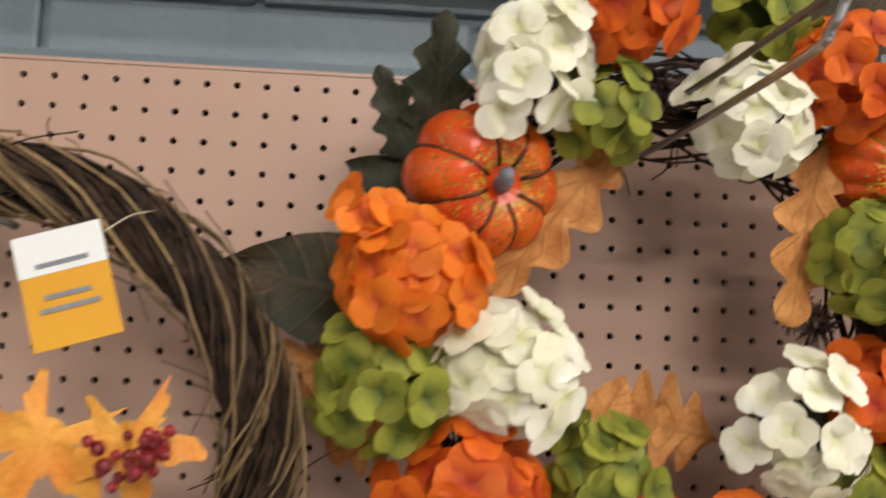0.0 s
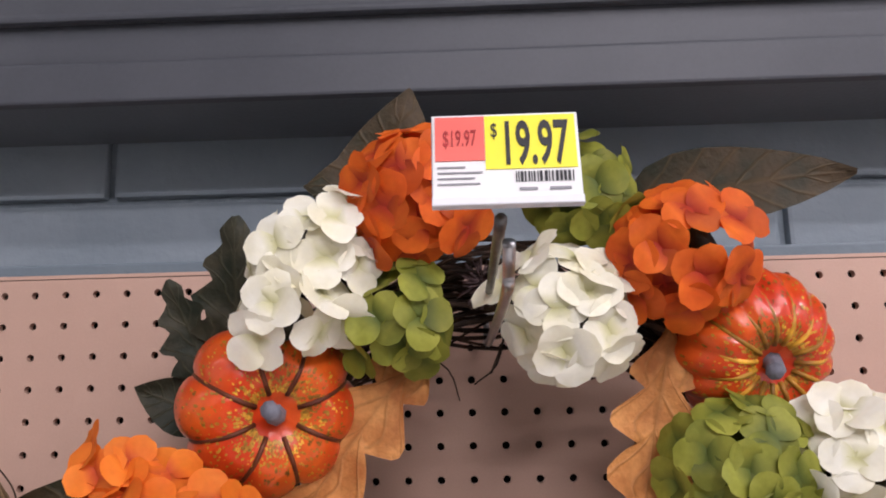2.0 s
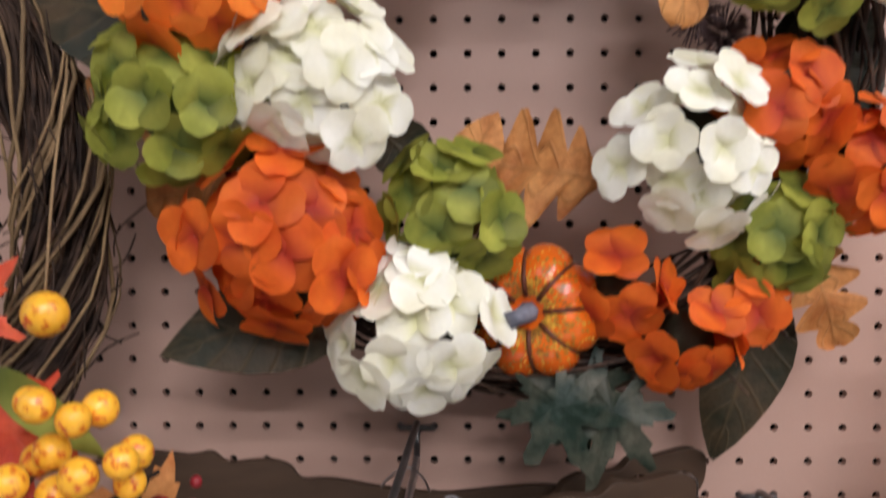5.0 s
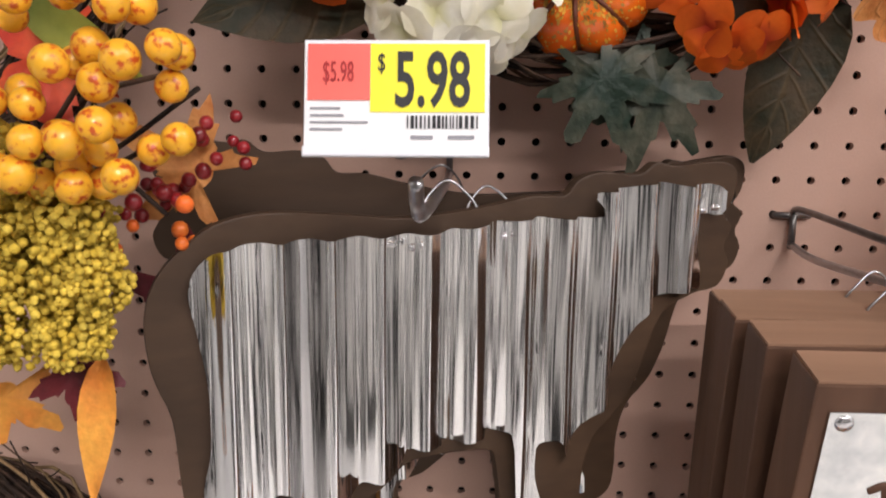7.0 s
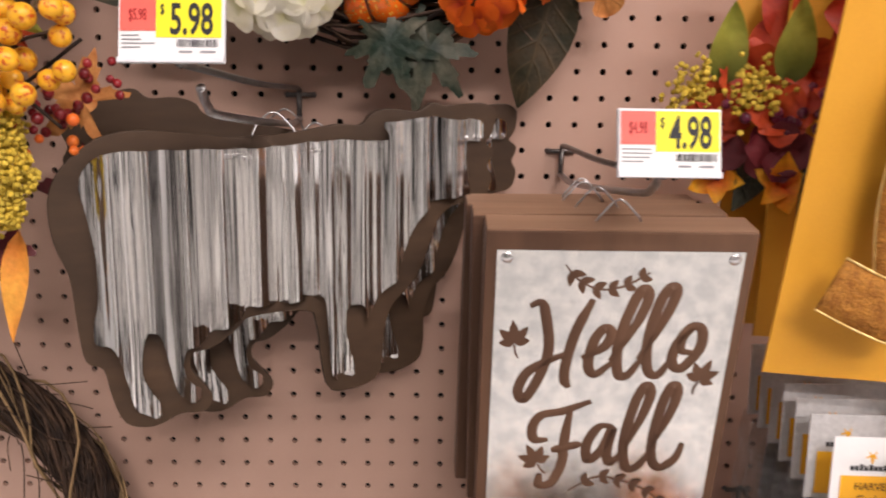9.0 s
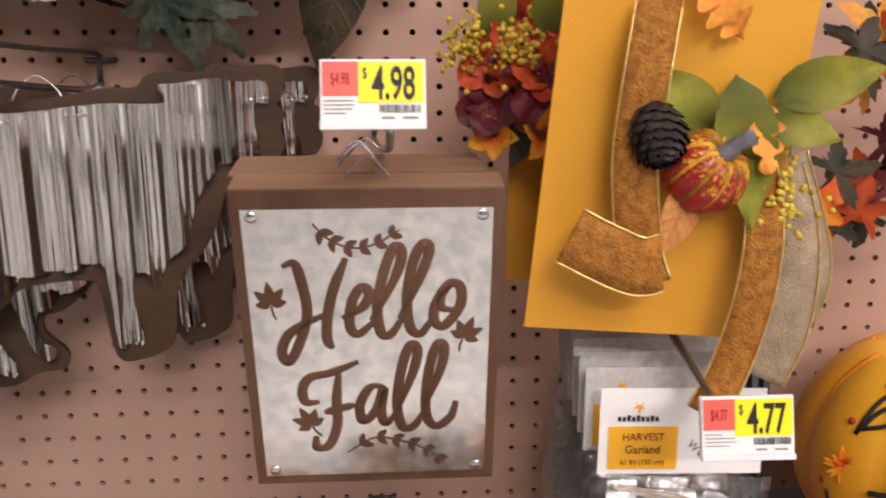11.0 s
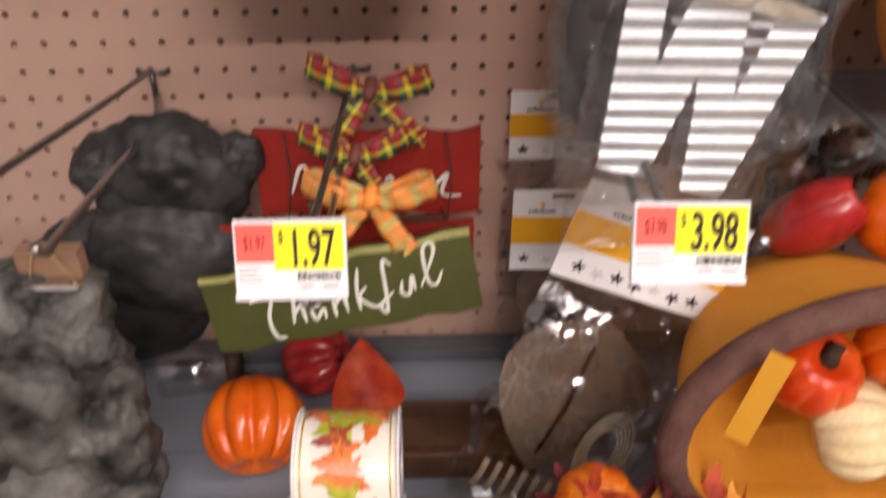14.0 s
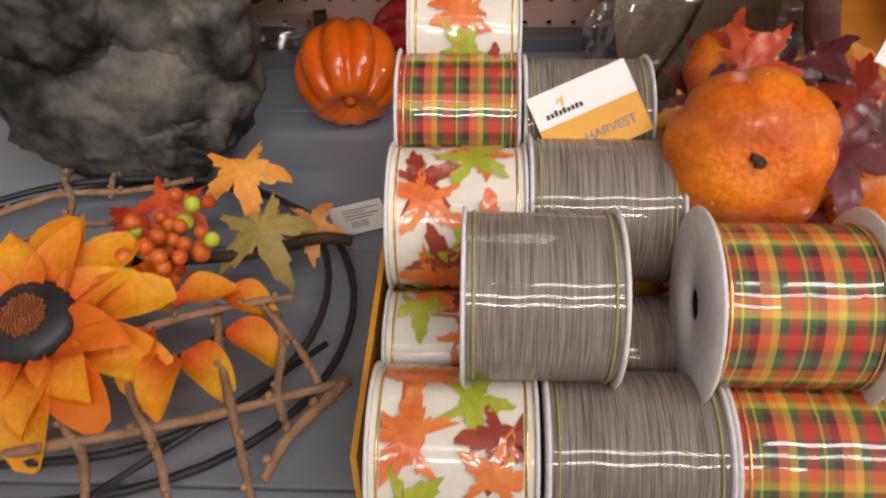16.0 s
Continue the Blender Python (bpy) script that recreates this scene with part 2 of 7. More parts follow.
M_PUMPO = mk("plain_orange_pumpkin", (0.66, 0.095, 0.004), (0.80, 0.16, 0.007), 18, 0.25, bump=0.10, bscale=120, coat=0.7, fine=0.15)
M_PUMPL = mk("netted_orange_pumpkin", (0.60, 0.10, 0.004), (0.80, 0.23, 0.01), 30, 0.45, bump=0.5, bscale=330, fine=0.4)
M_PUMPY = mk("painted_yellow_pumpkin", (0.80, 0.34, 0.015), (0.84, 0.41, 0.025), 8, 0.4, bump=0.05, bscale=200, coat=0.2, fine=0.08)
M_PUMPR = mk("red_gourd", (0.28, 0.012, 0.014), (0.42, 0.028, 0.022), 60, 0.3, bump=0.1, coat=0.4)
M_PUMPW = mk("cream_gourd", (0.78, 0.62, 0.32), (0.82, 0.70, 0.42), 30, 0.5, bump=0.2)
M_GROOVE = mk("dark_groove", (0.09, 0.02, 0.008), (0.13, 0.035, 0.012), 60, 0.5)
M_STEMG = mk("grey_stem", (0.09, 0.09, 0.11), (0.22, 0.22, 0.26), 60, 0.6, bump=0.3)
M_STEMGR = mk("green_stem", (0.10, 0.17, 0.03), (0.20, 0.30, 0.06), 40, 0.5, bump=0.4, stretch=(1, 1, 0.2))
M_BERRY = mk("yellow_berry", (0.55, 0.08, 0.010), (0.86, 0.43, 0.025), 230, 0.3, bump=0.12, bscale=160, coat=0.4, vary=0.12, ramp_at=(0.36, 0.47))
M_BERRYR = mk("dark_red_berry", (0.16, 0.008, 0.012), (0.26, 0.015, 0.018), 70, 0.3, bump=0.1, coat=0.4, vary=0.3)
M_BERRYO = mk("orange_berry", (0.62, 0.10, 0.015), (0.75, 0.19, 0.03), 70, 0.35, bump=0.1, coat=0.3, vary=0.3)
M_BERRYG = mk("lime_berry", (0.40, 0.48, 0.03), (0.52, 0.58, 0.06), 70, 0.35, coat=0.3)
M_SOLID = mk("mustard_bloom", (0.50, 0.34, 0.03), (0.68, 0.50, 0.07), 120, 0.8, bump=0.6, bscale=500, vary=0.3)
M_WOOD = mk("brown_stained_wood", (0.085, 0.042, 0.024), (0.150, 0.078, 0.045), 14, 0.55, bump=0.2, bscale=90, stretch=(1, 1, 0.06))
M_WOODT = mk("raw_brown_top", (0.22, 0.125, 0.075), (0.29, 0.17, 0.105), 14, 0.6, bump=0.2, bscale=90, stretch=(0.06, 1, 1))
M_COWWOOD = mk("dark_brown_board", (0.042, 0.024, 0.013), (0.072, 0.041, 0.022), 18, 0.6, bump=0.15, bscale=120, stretch=(0.1, 1, 1))
M_GALV = mk("galvanised_sheet", (0.66, 0.69, 0.69), (0.92, 0.93, 0.91), 90, 0.18, 1.0, bump=0.10, bscale=30, fine=0.10, rough_var=0.10)
# upright light and dark streaks in the colour stand in for reflections
M_CORR = mk("zinc_with_painted_reflections", (0.38, 0.37, 0.37), (0.98, 0.98, 0.97), 18, 0.10, 1.0, bump=0.16, bscale=75, stretch=(1, 1, 0.03), fine=0.15, rough_var=0.05, ramp_at=(0.36, 0.48))
M_SCREW = mk("screw_steel", (0.7, 0.7, 0.7), (0.8, 0.8, 0.8), 30, 0.2, 1.0, bump=0)
M_STONE = mk("weathered_grey_resin", (0.012, 0.012, 0.010), (0.135, 0.13, 0.115), 26, 0.55, bump=0.9, bscale=120, fine=0.4)
M_STONED = mk("dark_grey_resin", (0.014, 0.014, 0.014), (0.05, 0.05, 0.048), 22, 0.5, bump=0.4, bscale=110)
M_REDW = mk("red_painted_board", (0.26, 0.018, 0.012), (0.32, 0.028, 0.018), 12, 0.4, bump=0.12, fine=0.1)
M_GRNW = mk("olive_painted_board", (0.055, 0.062, 0.014), (0.075, 0.08, 0.02), 12, 0.45, bump=0.12, fine=0.1)
M_GRNE = mk("lime_board_edge", (0.30, 0.30, 0.10), (0.36, 0.35, 0.13), 30, 0.6)
M_SCRIPT = mk("cream_lettering", (0.66, 0.66, 0.58), (0.74, 0.74, 0.66), 60, 0.6, bump=0)
M_BURLAP = mk("burnt_orange_burlap", (0.27, 0.10, 0.012), (0.42, 0.175, 0.025), 160, 0.7, bump=1.0, bscale=520, fine=0.6)
M_GAUZE = mk("beige_gauze", (0.30, 0.225, 0.14), (0.42, 0.33, 0.22), 60, 0.7, bump=0.8, bscale=700, fine=0.35)
M_GOLDT = mk("gold_thread", (0.75, 0.50, 0.16), (0.9, 0.7, 0.3), 300, 0.3, 0.8, bump=0.3)
M_LINEN = mk("taupe_linen_ribbon", (0.105, 0.08, 0.07), (0.31, 0.26, 0.23), 170, 0.5, bump=0.3, bscale=420, coat=0.7, stretch=(7.5, 0.16, 0.16), fine=0.35)
M_IVORY = mk("ivory_satin_ribbon", (0.74, 0.70, 0.60), (0.80, 0.77, 0.68), 20, 0.45, bump=0.1, coat=0.8, fine=0.06)
M_PRO = mk("orange_leaf_print", (0.68, 0.14, 0.03), (0.76, 0.26, 0.06), 60, 0.4, coat=0.8)
M_PRG = mk("green_leaf_print", (0.30, 0.36, 0.02), (0.42, 0.46, 0.05), 60, 0.4, coat=0.8)
M_PRW = mk("wine_leaf_print", (0.26, 0.03, 0.02), (0.36, 0.07, 0.03), 60, 0.4, coat=0.8)
M_SPOOL = mk("white_spool_flange", (0.68, 0.68, 0.67), (0.74, 0.74, 0.73), 20, 0.4, bump=0.05)
M_CORRB = mk("corrugated_letter", (0.58, 0.61, 0.62), (0.70, 0.73, 0.74), 30, 0.34, 0.5, bump=0.05, fine=0.08)
# grey of some printed icons, and of rear header cards as painted shade
M_GREYCARD = mk("shaded_card_and_icon_grey", (0.58, 0.58, 0.57), (0.66, 0.66, 0.65), 20, 0.5, bump=0.03)
M_CONE = mk("pine_cone", (0.13, 0.065, 0.035), (0.26, 0.145, 0.085), 60, 0.7, bump=0.4, vary=0.3)
M_CONEDK = mk("dark_pine_cone", (0.018, 0.014, 0.013), (0.05, 0.04, 0.035), 60, 0.6, bump=0.4, vary=0.3)
M_FELT = mk("taupe_felt", (0.17, 0.125, 0.09), (0.215, 0.16, 0.115), 40, 0.9, bump=0.4, bscale=600, fine=0.2)
M_TWINE = mk("jute_twine", (0.45, 0.38, 0.28), (0.55, 0.48, 0.36), 90, 0.8, bump=0.4)
M_BLACK = mk("black_wire", (0.02, 0.02, 0.022), (0.035, 0.035, 0.038), 60, 0.4, bump=0.05)
M_BUCKET = mk("orange_plush_fabric", (0.62, 0.25, 0.02), (0.70, 0.31, 0.035), 14, 0.75, bump=0.25, bscale=500, fine=0.15)
M_HANDLE = mk("brown_plush_handle", (0.11, 0.05, 0.04), (0.17, 0.085, 0.065), 50, 0.9, bump=0.6, bscale=500)
M_FILM = film_plastic("clear_film", 0.10)
M_FILMT = film_plastic("thin_film", 0.018)
M_FILMW = film_plastic("crinkled_film", 0.17, 1.0, 30)
G, Y, R_, O, K = (0.05, 0.14, 0.04), (0.64, 0.48, 0.07), (0.52, 0.045, 0.025), (0.68, 0.18, 0.045), (0.075, 0.025, 0.03)
M_PLAID = striped("plaid_ribbon", (7, ((0, R_), (0.20, K), (0.34, G), (0.44, K), (0.54, O), (0.70, Y), (0.80, G), (0.88, K))), (2.6, ((0, R_), (0.20, G), (0.27, Y), (0.31, G), (0.42, K), (0.56, O), (0.74, Y), (0.86, G))))
M_BOWD = striped("dark_plaid_bow", (6, ((0, (0.32, 0.02, 0.03)), (0.3, (0.02, 0.09, 0.06)), (0.6, (0.75, 0.62, 0.03)), (0.8, (0.02, 0.07, 0.06)))), (1.0, ((0, (0.02, 0.09, 0.06)), (0.35, (0.75, 0.62, 0.03)), (0.55, (0.4, 0.02, 0.03)))), 0.0)
M_BOWO = striped("peach_plaid_bow", (5, ((0, (0.85, 0.28, 0.05)), (0.45, (0.35, 0.55, 0.2)), (0.7, (0.85, 0.36, 0.1)), (0.9, (0.25, 0.05, 0.02)), (0.93, (0.85, 0.3, 0.06)))), (1.0, ((0, (0.85, 0.3, 0.05)), (0.3, (0.6, 0.5, 0.15)), (0.45, (0.88, 0.36, 0.1)), (0.9, (0.2, 0.05, 0.02)))), 0.0)

# ---- helpers ----


def thing(name, at, label, category, group="", kind=""):
    ob = new(name)
    ob.location = at
    ob.empty_display_size = 0.02
    return tagged(ob, label, category, group, kind)


def part(name, bm, material, parent, label="", smooth=True):
    """Links a bmesh made in world places as one mesh under a thing or part."""
    root = parent
    while root.parent:
        root = root.parent
    bm.transform(Matrix.Translation(-root.location))
    me = bpy.data.meshes.new(name)
    if smooth:
        for f in bm.faces:
            f.smooth = True
    bm.to_mesh(me)
    bm.free()
    me.materials.append(material)
    ob = new(name, me)
    ob.parent = parent
    if label:
        ob["label"] = label
    return ob


def solid(name, bm, material, label="", category="", group="", kind="", smooth=False):
    """A thing or piece of the setting that is one mesh."""
    me = bpy.data.meshes.new(name)
    for f in bm.faces:
        f.smooth = smooth
    bm.to_mesh(me)
    bm.free()
    me.materials.append(material)
    return tagged(new(name, me), label, category, group, kind)


def box(x0, x1, y0, y1, z0, z1, bevel=0.0, bm=None):
    own = bmesh.new()
    r = bmesh.ops.create_cube(own, size=1)
    for v in r["verts"]:
        v.co = Vector(((x0 + x1) / 2 + v.co.x * (x1 - x0), (y0 + y1) / 2 + v.co.y * (y1 - y0), (z0 + z1) / 2 + v.co.z * (z1 - z0)))
    if bevel:
        bmesh.ops.bevel(own, geom=own.edges[:], offset=bevel, segments=2, affect="EDGES", profile=0.6)
    if bm is None:
        return own
    me = bpy.data.meshes.new("t")
    own.to_mesh(me)
    own.free()
    bm.from_mesh(me)
    bpy.data.meshes.remove(me)
    return bm


def joined(bm, other, m=None):
    if m is not None:
        other.transform(m)
    me = bpy.data.meshes.new("t")
    other.to_mesh(me)
    other.free()
    bm.from_mesh(me)
    bpy.data.meshes.remove(me)
    return bm


def tube(points, r, sides=8, bm=None, closed=False, taper=None):
    bm = bm or bmesh.new()
    pts = [Vector(p) for p in points]
    n = len(pts)
    rings = []
    side = None
    for k, p in enumerate(pts):
        a, b = pts[(k - 1) % n if closed else max(k - 1, 0)], pts[(k + 1) % n if closed else min(k + 1, n - 1)]
        d = (b - a).normalized()
        if side is None:
            side = d.cross(Vector((0.31, 0.82, 0.47))).normalized()
        side = (side - d * side.dot(d)).normalized()
        up = d.cross(side)
        rr = r * (taper[k] if taper else 1)
        rings.append([bm.verts.new(p + rr * (math.cos(q) * side + math.sin(q) * up)) for q in (2 * math.pi * s / sides for s in range(sides))])
    for k in range(n if closed else n - 1):
        a, b = rings[k], rings[(k + 1) % n]
        for s in range(sides):
            bm.faces.new((a[s], a[(s + 1) % sides], b[(s + 1) % sides], b[s]))
    if not closed:
        bm.faces.new(rings[0][::-1])
        bm.faces.new(rings[-1])
    return bm


def spline(points, steps=8):
    """A smooth line through points (Catmull-Rom)."""
    p = [Vector(q) for q in points]
    p = [2 * p[0] - p[1]] + p + [2 * p[-1] - p[-2]]
    out = []
    for k in range(1, len(p) - 2):
        for s in range(steps):
            t = s / steps
            a, b, c, d = p[k - 1], p[k], p[k + 1], p[k + 2]
            out.append(0.5 * (2 * b + (c - a) * t + (2 * a - 5 * b + 4 * c - d) * t * t + (3 * b - a - 3 * c + d) * t**3))
    return out + [p[-2]]


def plate(outline, thick, m, bevel=0.0):
    """A flat piece: an outline in its own x and y, thick along z, laid by m."""
    bm = bmesh.new()
    vs = [bm.verts.new((x, y, 0)) for x, y in outline]
    f = bm.faces.new(vs)
    r = bmesh.ops.extrude_face_region(bm, geom=[f])
    top = [v for v in r["geom"] if isinstance(v, bmesh.types.BMVert)]
    for v in top:
        v.co.z += thick
    if bevel:
        es = [e for e in bm.edges if all(v in top for v in e.verts)]
        bmesh.ops.bevel(bm, geom=es, offset=bevel, segments=2, affect="EDGES", profile=0.6)
    bmesh.ops.recalc_face_normals(bm, faces=bm.faces[:])
    bmesh.ops.triangulate(bm, faces=[f for f in bm.faces if len(f.verts) > 4])
    bm.transform(m)
    return bm


def rect(x0, x1, y0, y1):
    return [(x0, y0), (x1, y0), (x1, y1), (x0, y1)]


def facing(x, y, z, tilt=0.0, yaw=0.0, roll=0.0):
    """The pose of a sheet whose own z points to the aisle (-y) and whose own y points up."""
    return pose(x, y, z, 90 + tilt, 0, yaw) @ pose(0, 0, 0, 0, 0, roll)


def words(text, size, m, squeeze=1.0, depth=0.0002, align="LEFT", bold=0.0):
    """Lettering in the built-in font as a mesh, its own x along the line."""
    cu = bpy.data.curves.new("t", "FONT")
    cu.body, cu.size, cu.extrude, cu.align_x = text, size, depth, align
    cu.resolution_u = 3
    cu.offset = bold * size
    ob = bpy.data.objects.new("t", cu)
    me = bpy.data.meshes.new_from_object(ob)
    bm = bmesh.new()
    bm.from_mesh(me)
    bpy.data.objects.remove(ob)
    bpy.data.meshes.remove(me)
    bpy.data.curves.remove(cu)
    bm.transform(m @ Matrix.Diagonal((squeeze, 1, 1, 1)))
    return bm


def script_line(strokes, width, m, depth=0.0006):
    """Brush lettering: each stroke a flat rounded band along a smooth line, in its own x and y."""
    bm = bmesh.new()
    for n, st in enumerate(strokes):
        pts = spline([(x, y, 0) for x, y in st], 7)
        k = len(pts)
        rows = []
        for i, q in enumerate(pts):
            d = (pts[min(i + 1, k - 1)] - pts[max(i - 1, 0)]).normalized()
            s = Vector((-d.y, d.x, 0))
            u = i / (k - 1)
            w = width * 0.5 * (0.55 + 0.45 * min(1, 6 * u, 6 * (1 - u))) * (0.86 + 0.2 * abs(d.y))
            z = 0.0004 * n / 10
            rows.append([bm.verts.new(q + s * w + Vector((0, 0, z))), bm.verts.new(q + s * w * 0.7 + Vector((0, 0, depth + z))), bm.verts.new(q - s * w * 0.7 + Vector((0, 0, depth + z))), bm.verts.new(q - s * w + Vector((0, 0, z)))])
        for a, b in zip(rows, rows[1:]):
            for j in range(3):
                bm.faces.new((a[j], b[j], b[j + 1], a[j + 1]))
    bm.transform(m)
    bmesh.ops.recalc_face_normals(bm, faces=bm.faces[:])
    return bm


def blade(length, width, kind="ovate", m=Matrix(), curl=0.3, fold=0.25, wave=0.0, seed=0, bm=None):
    """A leaf or petal that grows along its own y, with its face to its own z."""
    bm = bm or bmesh.new()
    uv = bm.loops.layers.uv.verify()
    rnd = random.Random(seed)
    nu = 40 if kind == "oak" else 22 if kind == "fern" else 8
    ph = rnd.uniform(0, 6)
    grid = []
    for i in range(nu + 1):
        u = i / nu
        if kind == "ovate":
            w = math.sin(math.pi * min(1, u**0.75)) ** 0.85
        elif kind == "round":
            w = math.sin(math.pi * (0.08 + 0.92 * u) ** 1.15 * 0.93) ** 0.6
        elif kind == "oak":
            f = (u * 3.7 + 0.15) % 1
            w = (0.14 + 0.86 * math.sin(math.pi * u**0.9) ** 0.6) * (0.36 + 0.64 * (min(1, f / 0.55) ** 0.8 if f < 0.78 else (1 - f) / 0.22))
        elif kind == "fern":
            w = (0.10 + 0.9 * math.sin(math.pi * u**0.75) ** 0.8) * (0.78 + 0.22 * math.sin(u * 6.28 * 4.6))
        else:
            w = math.sin(math.pi * u**0.6) ** 1.0
        w = max(w, 0.02) * width / 2
        row = []
        for j in range(-2, 3):
            v = j / 2
            slant = 0.16 * length * abs(v) if kind in ("oak", "fern") else 0
            z = -curl * length * u * u * 0.5 + fold * w * abs(v) ** 1.4 + wave * width * math.sin(u * 7 + ph + 2 * v) * 0.12
            row.append((bm.verts.new(m @ Vector((v * w, u * length + slant * (1 - u), z))), (u, 0.5 + v / 2)))
        grid.append(row)
    for a, b in zip(grid, grid[1:]):
        for j in range(4):
            q = (a[j], a[j + 1], b[j + 1], b[j])
            f = bm.faces.new([x[0] for x in q])
            for lp, x in zip(f.loops, q):
                lp[uv].uv = x[1]
    return bm


def maple(size, m=Matrix(), seed=0, bm=None, sag=0.25, lobes=5):
    """A maple leaf: pointed lobes round the end of its stalk, its face to its own z."""
    bm = bm or bmesh.new()
    rnd = random.Random(seed)
    n = 60
    ph = rnd.uniform(0, 6)
    c = bm.verts.new(m @ Vector((0, 0, 0)))
    rings = [[], []]
    for k in range(n):
        a = math.pi * 2 * k / n
        d = (a / math.pi - 1) * 0.5 * lobes          # -lobes/2 .. lobes/2 about the tip
        tooth = abs((d + 0.5) % 1 - 0.5) * 2
        main = 1 - 0.18 * abs(d)
        r = size * (0.34 + 0.66 * (1 - tooth) ** 1.3 * main + 0.07 * math.sin(a * 23))
        if abs(d) > lobes / 2 - 0.45:
            r = size * 0.22
        for q, ring in ((0.5, rings[0]), (1.0, rings[1])):
            z = -sag * size * (q * r / size) ** 2 + 0.06 * size * math.sin(3 * a + ph) * q
            ring.append(bm.verts.new(m @ Vector((-math.sin(a) * r * q, -math.cos(a) * r * q, z))))
    for k in range(n):
        b = (k + 1) % n
        bm.faces.new((c, rings[0][k], rings[0][b]))
        bm.faces.new((rings[0][k], rings[1][k], rings[1][b], rings[0][b]))
    return bm


def turned(direction, spin=0.0):
    """A turn whose own z points along the direction."""
    return Vector(direction).to_track_quat("Z", "Y").to_matrix().to_4x4() @ pose(0, 0, 0, 0, 0, spin)


def bloom(c, r, seed, count=17, petal=0.021, flat=0.75, spread=1.35, towards=(0, -1, 0.05)):
    """A hydrangea head: open florets of four round petals spread over a dome that faces the aisle, some standing out."""
    rnd = random.Random(seed)
    made, dirs = [], []
    base = turned(towards).to_3x3()
    tries = 0
    gap = 1.55 * petal / r
    while len(dirs) < count and tries < 900:
        tries += 1
        gap *= 0.999
        th, ph = spread * math.sqrt(rnd.random()), rnd.uniform(0, 6.283)
        d = Vector((math.sin(th) * math.cos(ph), math.sin(th) * math.sin(ph), math.cos(th)))
        if all((d - q).length > gap for q in dirs):
            dirs.append(d)
    for k, q in enumerate(dirs):
        bm = bmesh.new()
        made.append(bm)
        d = base @ q
        at = Vector(c) + Vector((d.x * r, d.y * r * flat, d.z * r)) * rnd.uniform(0.78, 1.18)
        d = (d + Vector((0, -0.35, 0)) + Vector((rnd.uniform(-0.3, 0.3), 0, rnd.uniform(-0.3, 0.3)))).normalized()
        fl = Matrix.Translation(at) @ turned(d, rnd.uniform(0, 90))
        cup = rnd.uniform(2, 26)
        for j in range(4):
            s = petal * rnd.uniform(0.9, 1.14)
            blade(s * 1.02, s * 1.16, "round", fl @ pose(0, 0, 0.0006 * (j % 2), 0, 0, 90 * j + rnd.uniform(-8, 8)) @ pose(0, 0, 0, cup + rnd.uniform(-7, 9)), rnd.uniform(0.15, 0.6), rnd.uniform(-0.05, 0.16), 0.22, rnd.randint(0, 999), bm)
    return made


def gourd(r, h, ribs, depth, m, sharp=1.0, nu=96, nv=28, dimple=0.20):
    """A ribbed pumpkin body with dimpled ends, upright along its own z."""
    bm = bmesh.new()
    rows = []
    for i in range(nv + 1):
        t = math.pi * i / nv
        row = []
        for k in range(nu):
            a = 2 * math.pi * k / nu
            lobe = abs(math.sin(a * ribs / 2)) ** sharp
            s = math.sin(t)
            rr = r * (s ** 0.82) * (1 - depth * (1 - lobe) * min(1, 1.5 * s + 0.1))
            z = h / 2 * math.cos(t) - dimple * h * math.copysign(max(0, 1 - s * 1.9) ** 1.5, math.cos(t)) * (1 if i else 1)
            row.append(bm.verts.new((rr * math.cos(a), rr * math.sin(a), z)))
        rows.append(row)
    for a, b in zip(rows, rows[1:]):
        for k in range(nu):
            bm.faces.new((a[k], b[k], b[(k + 1) % nu], a[(k + 1) % nu]))
    bmesh.ops.remove_doubles(bm, verts=bm.verts[:], dist=1e-5)
    bmesh.ops.recalc_face_normals(bm, faces=bm.faces[:])
    bm.transform(m)
    return bm


def balls(places, bm=None, seg=10):
    bm = bm or bmesh.new()
    for x, y, z, r in places:
        bmesh.ops.create_uvsphere(bm, u_segments=seg, v_segments=max(6, seg - 3), radius=r, matrix=Matrix.Translation((x, y, z)))
    return bm


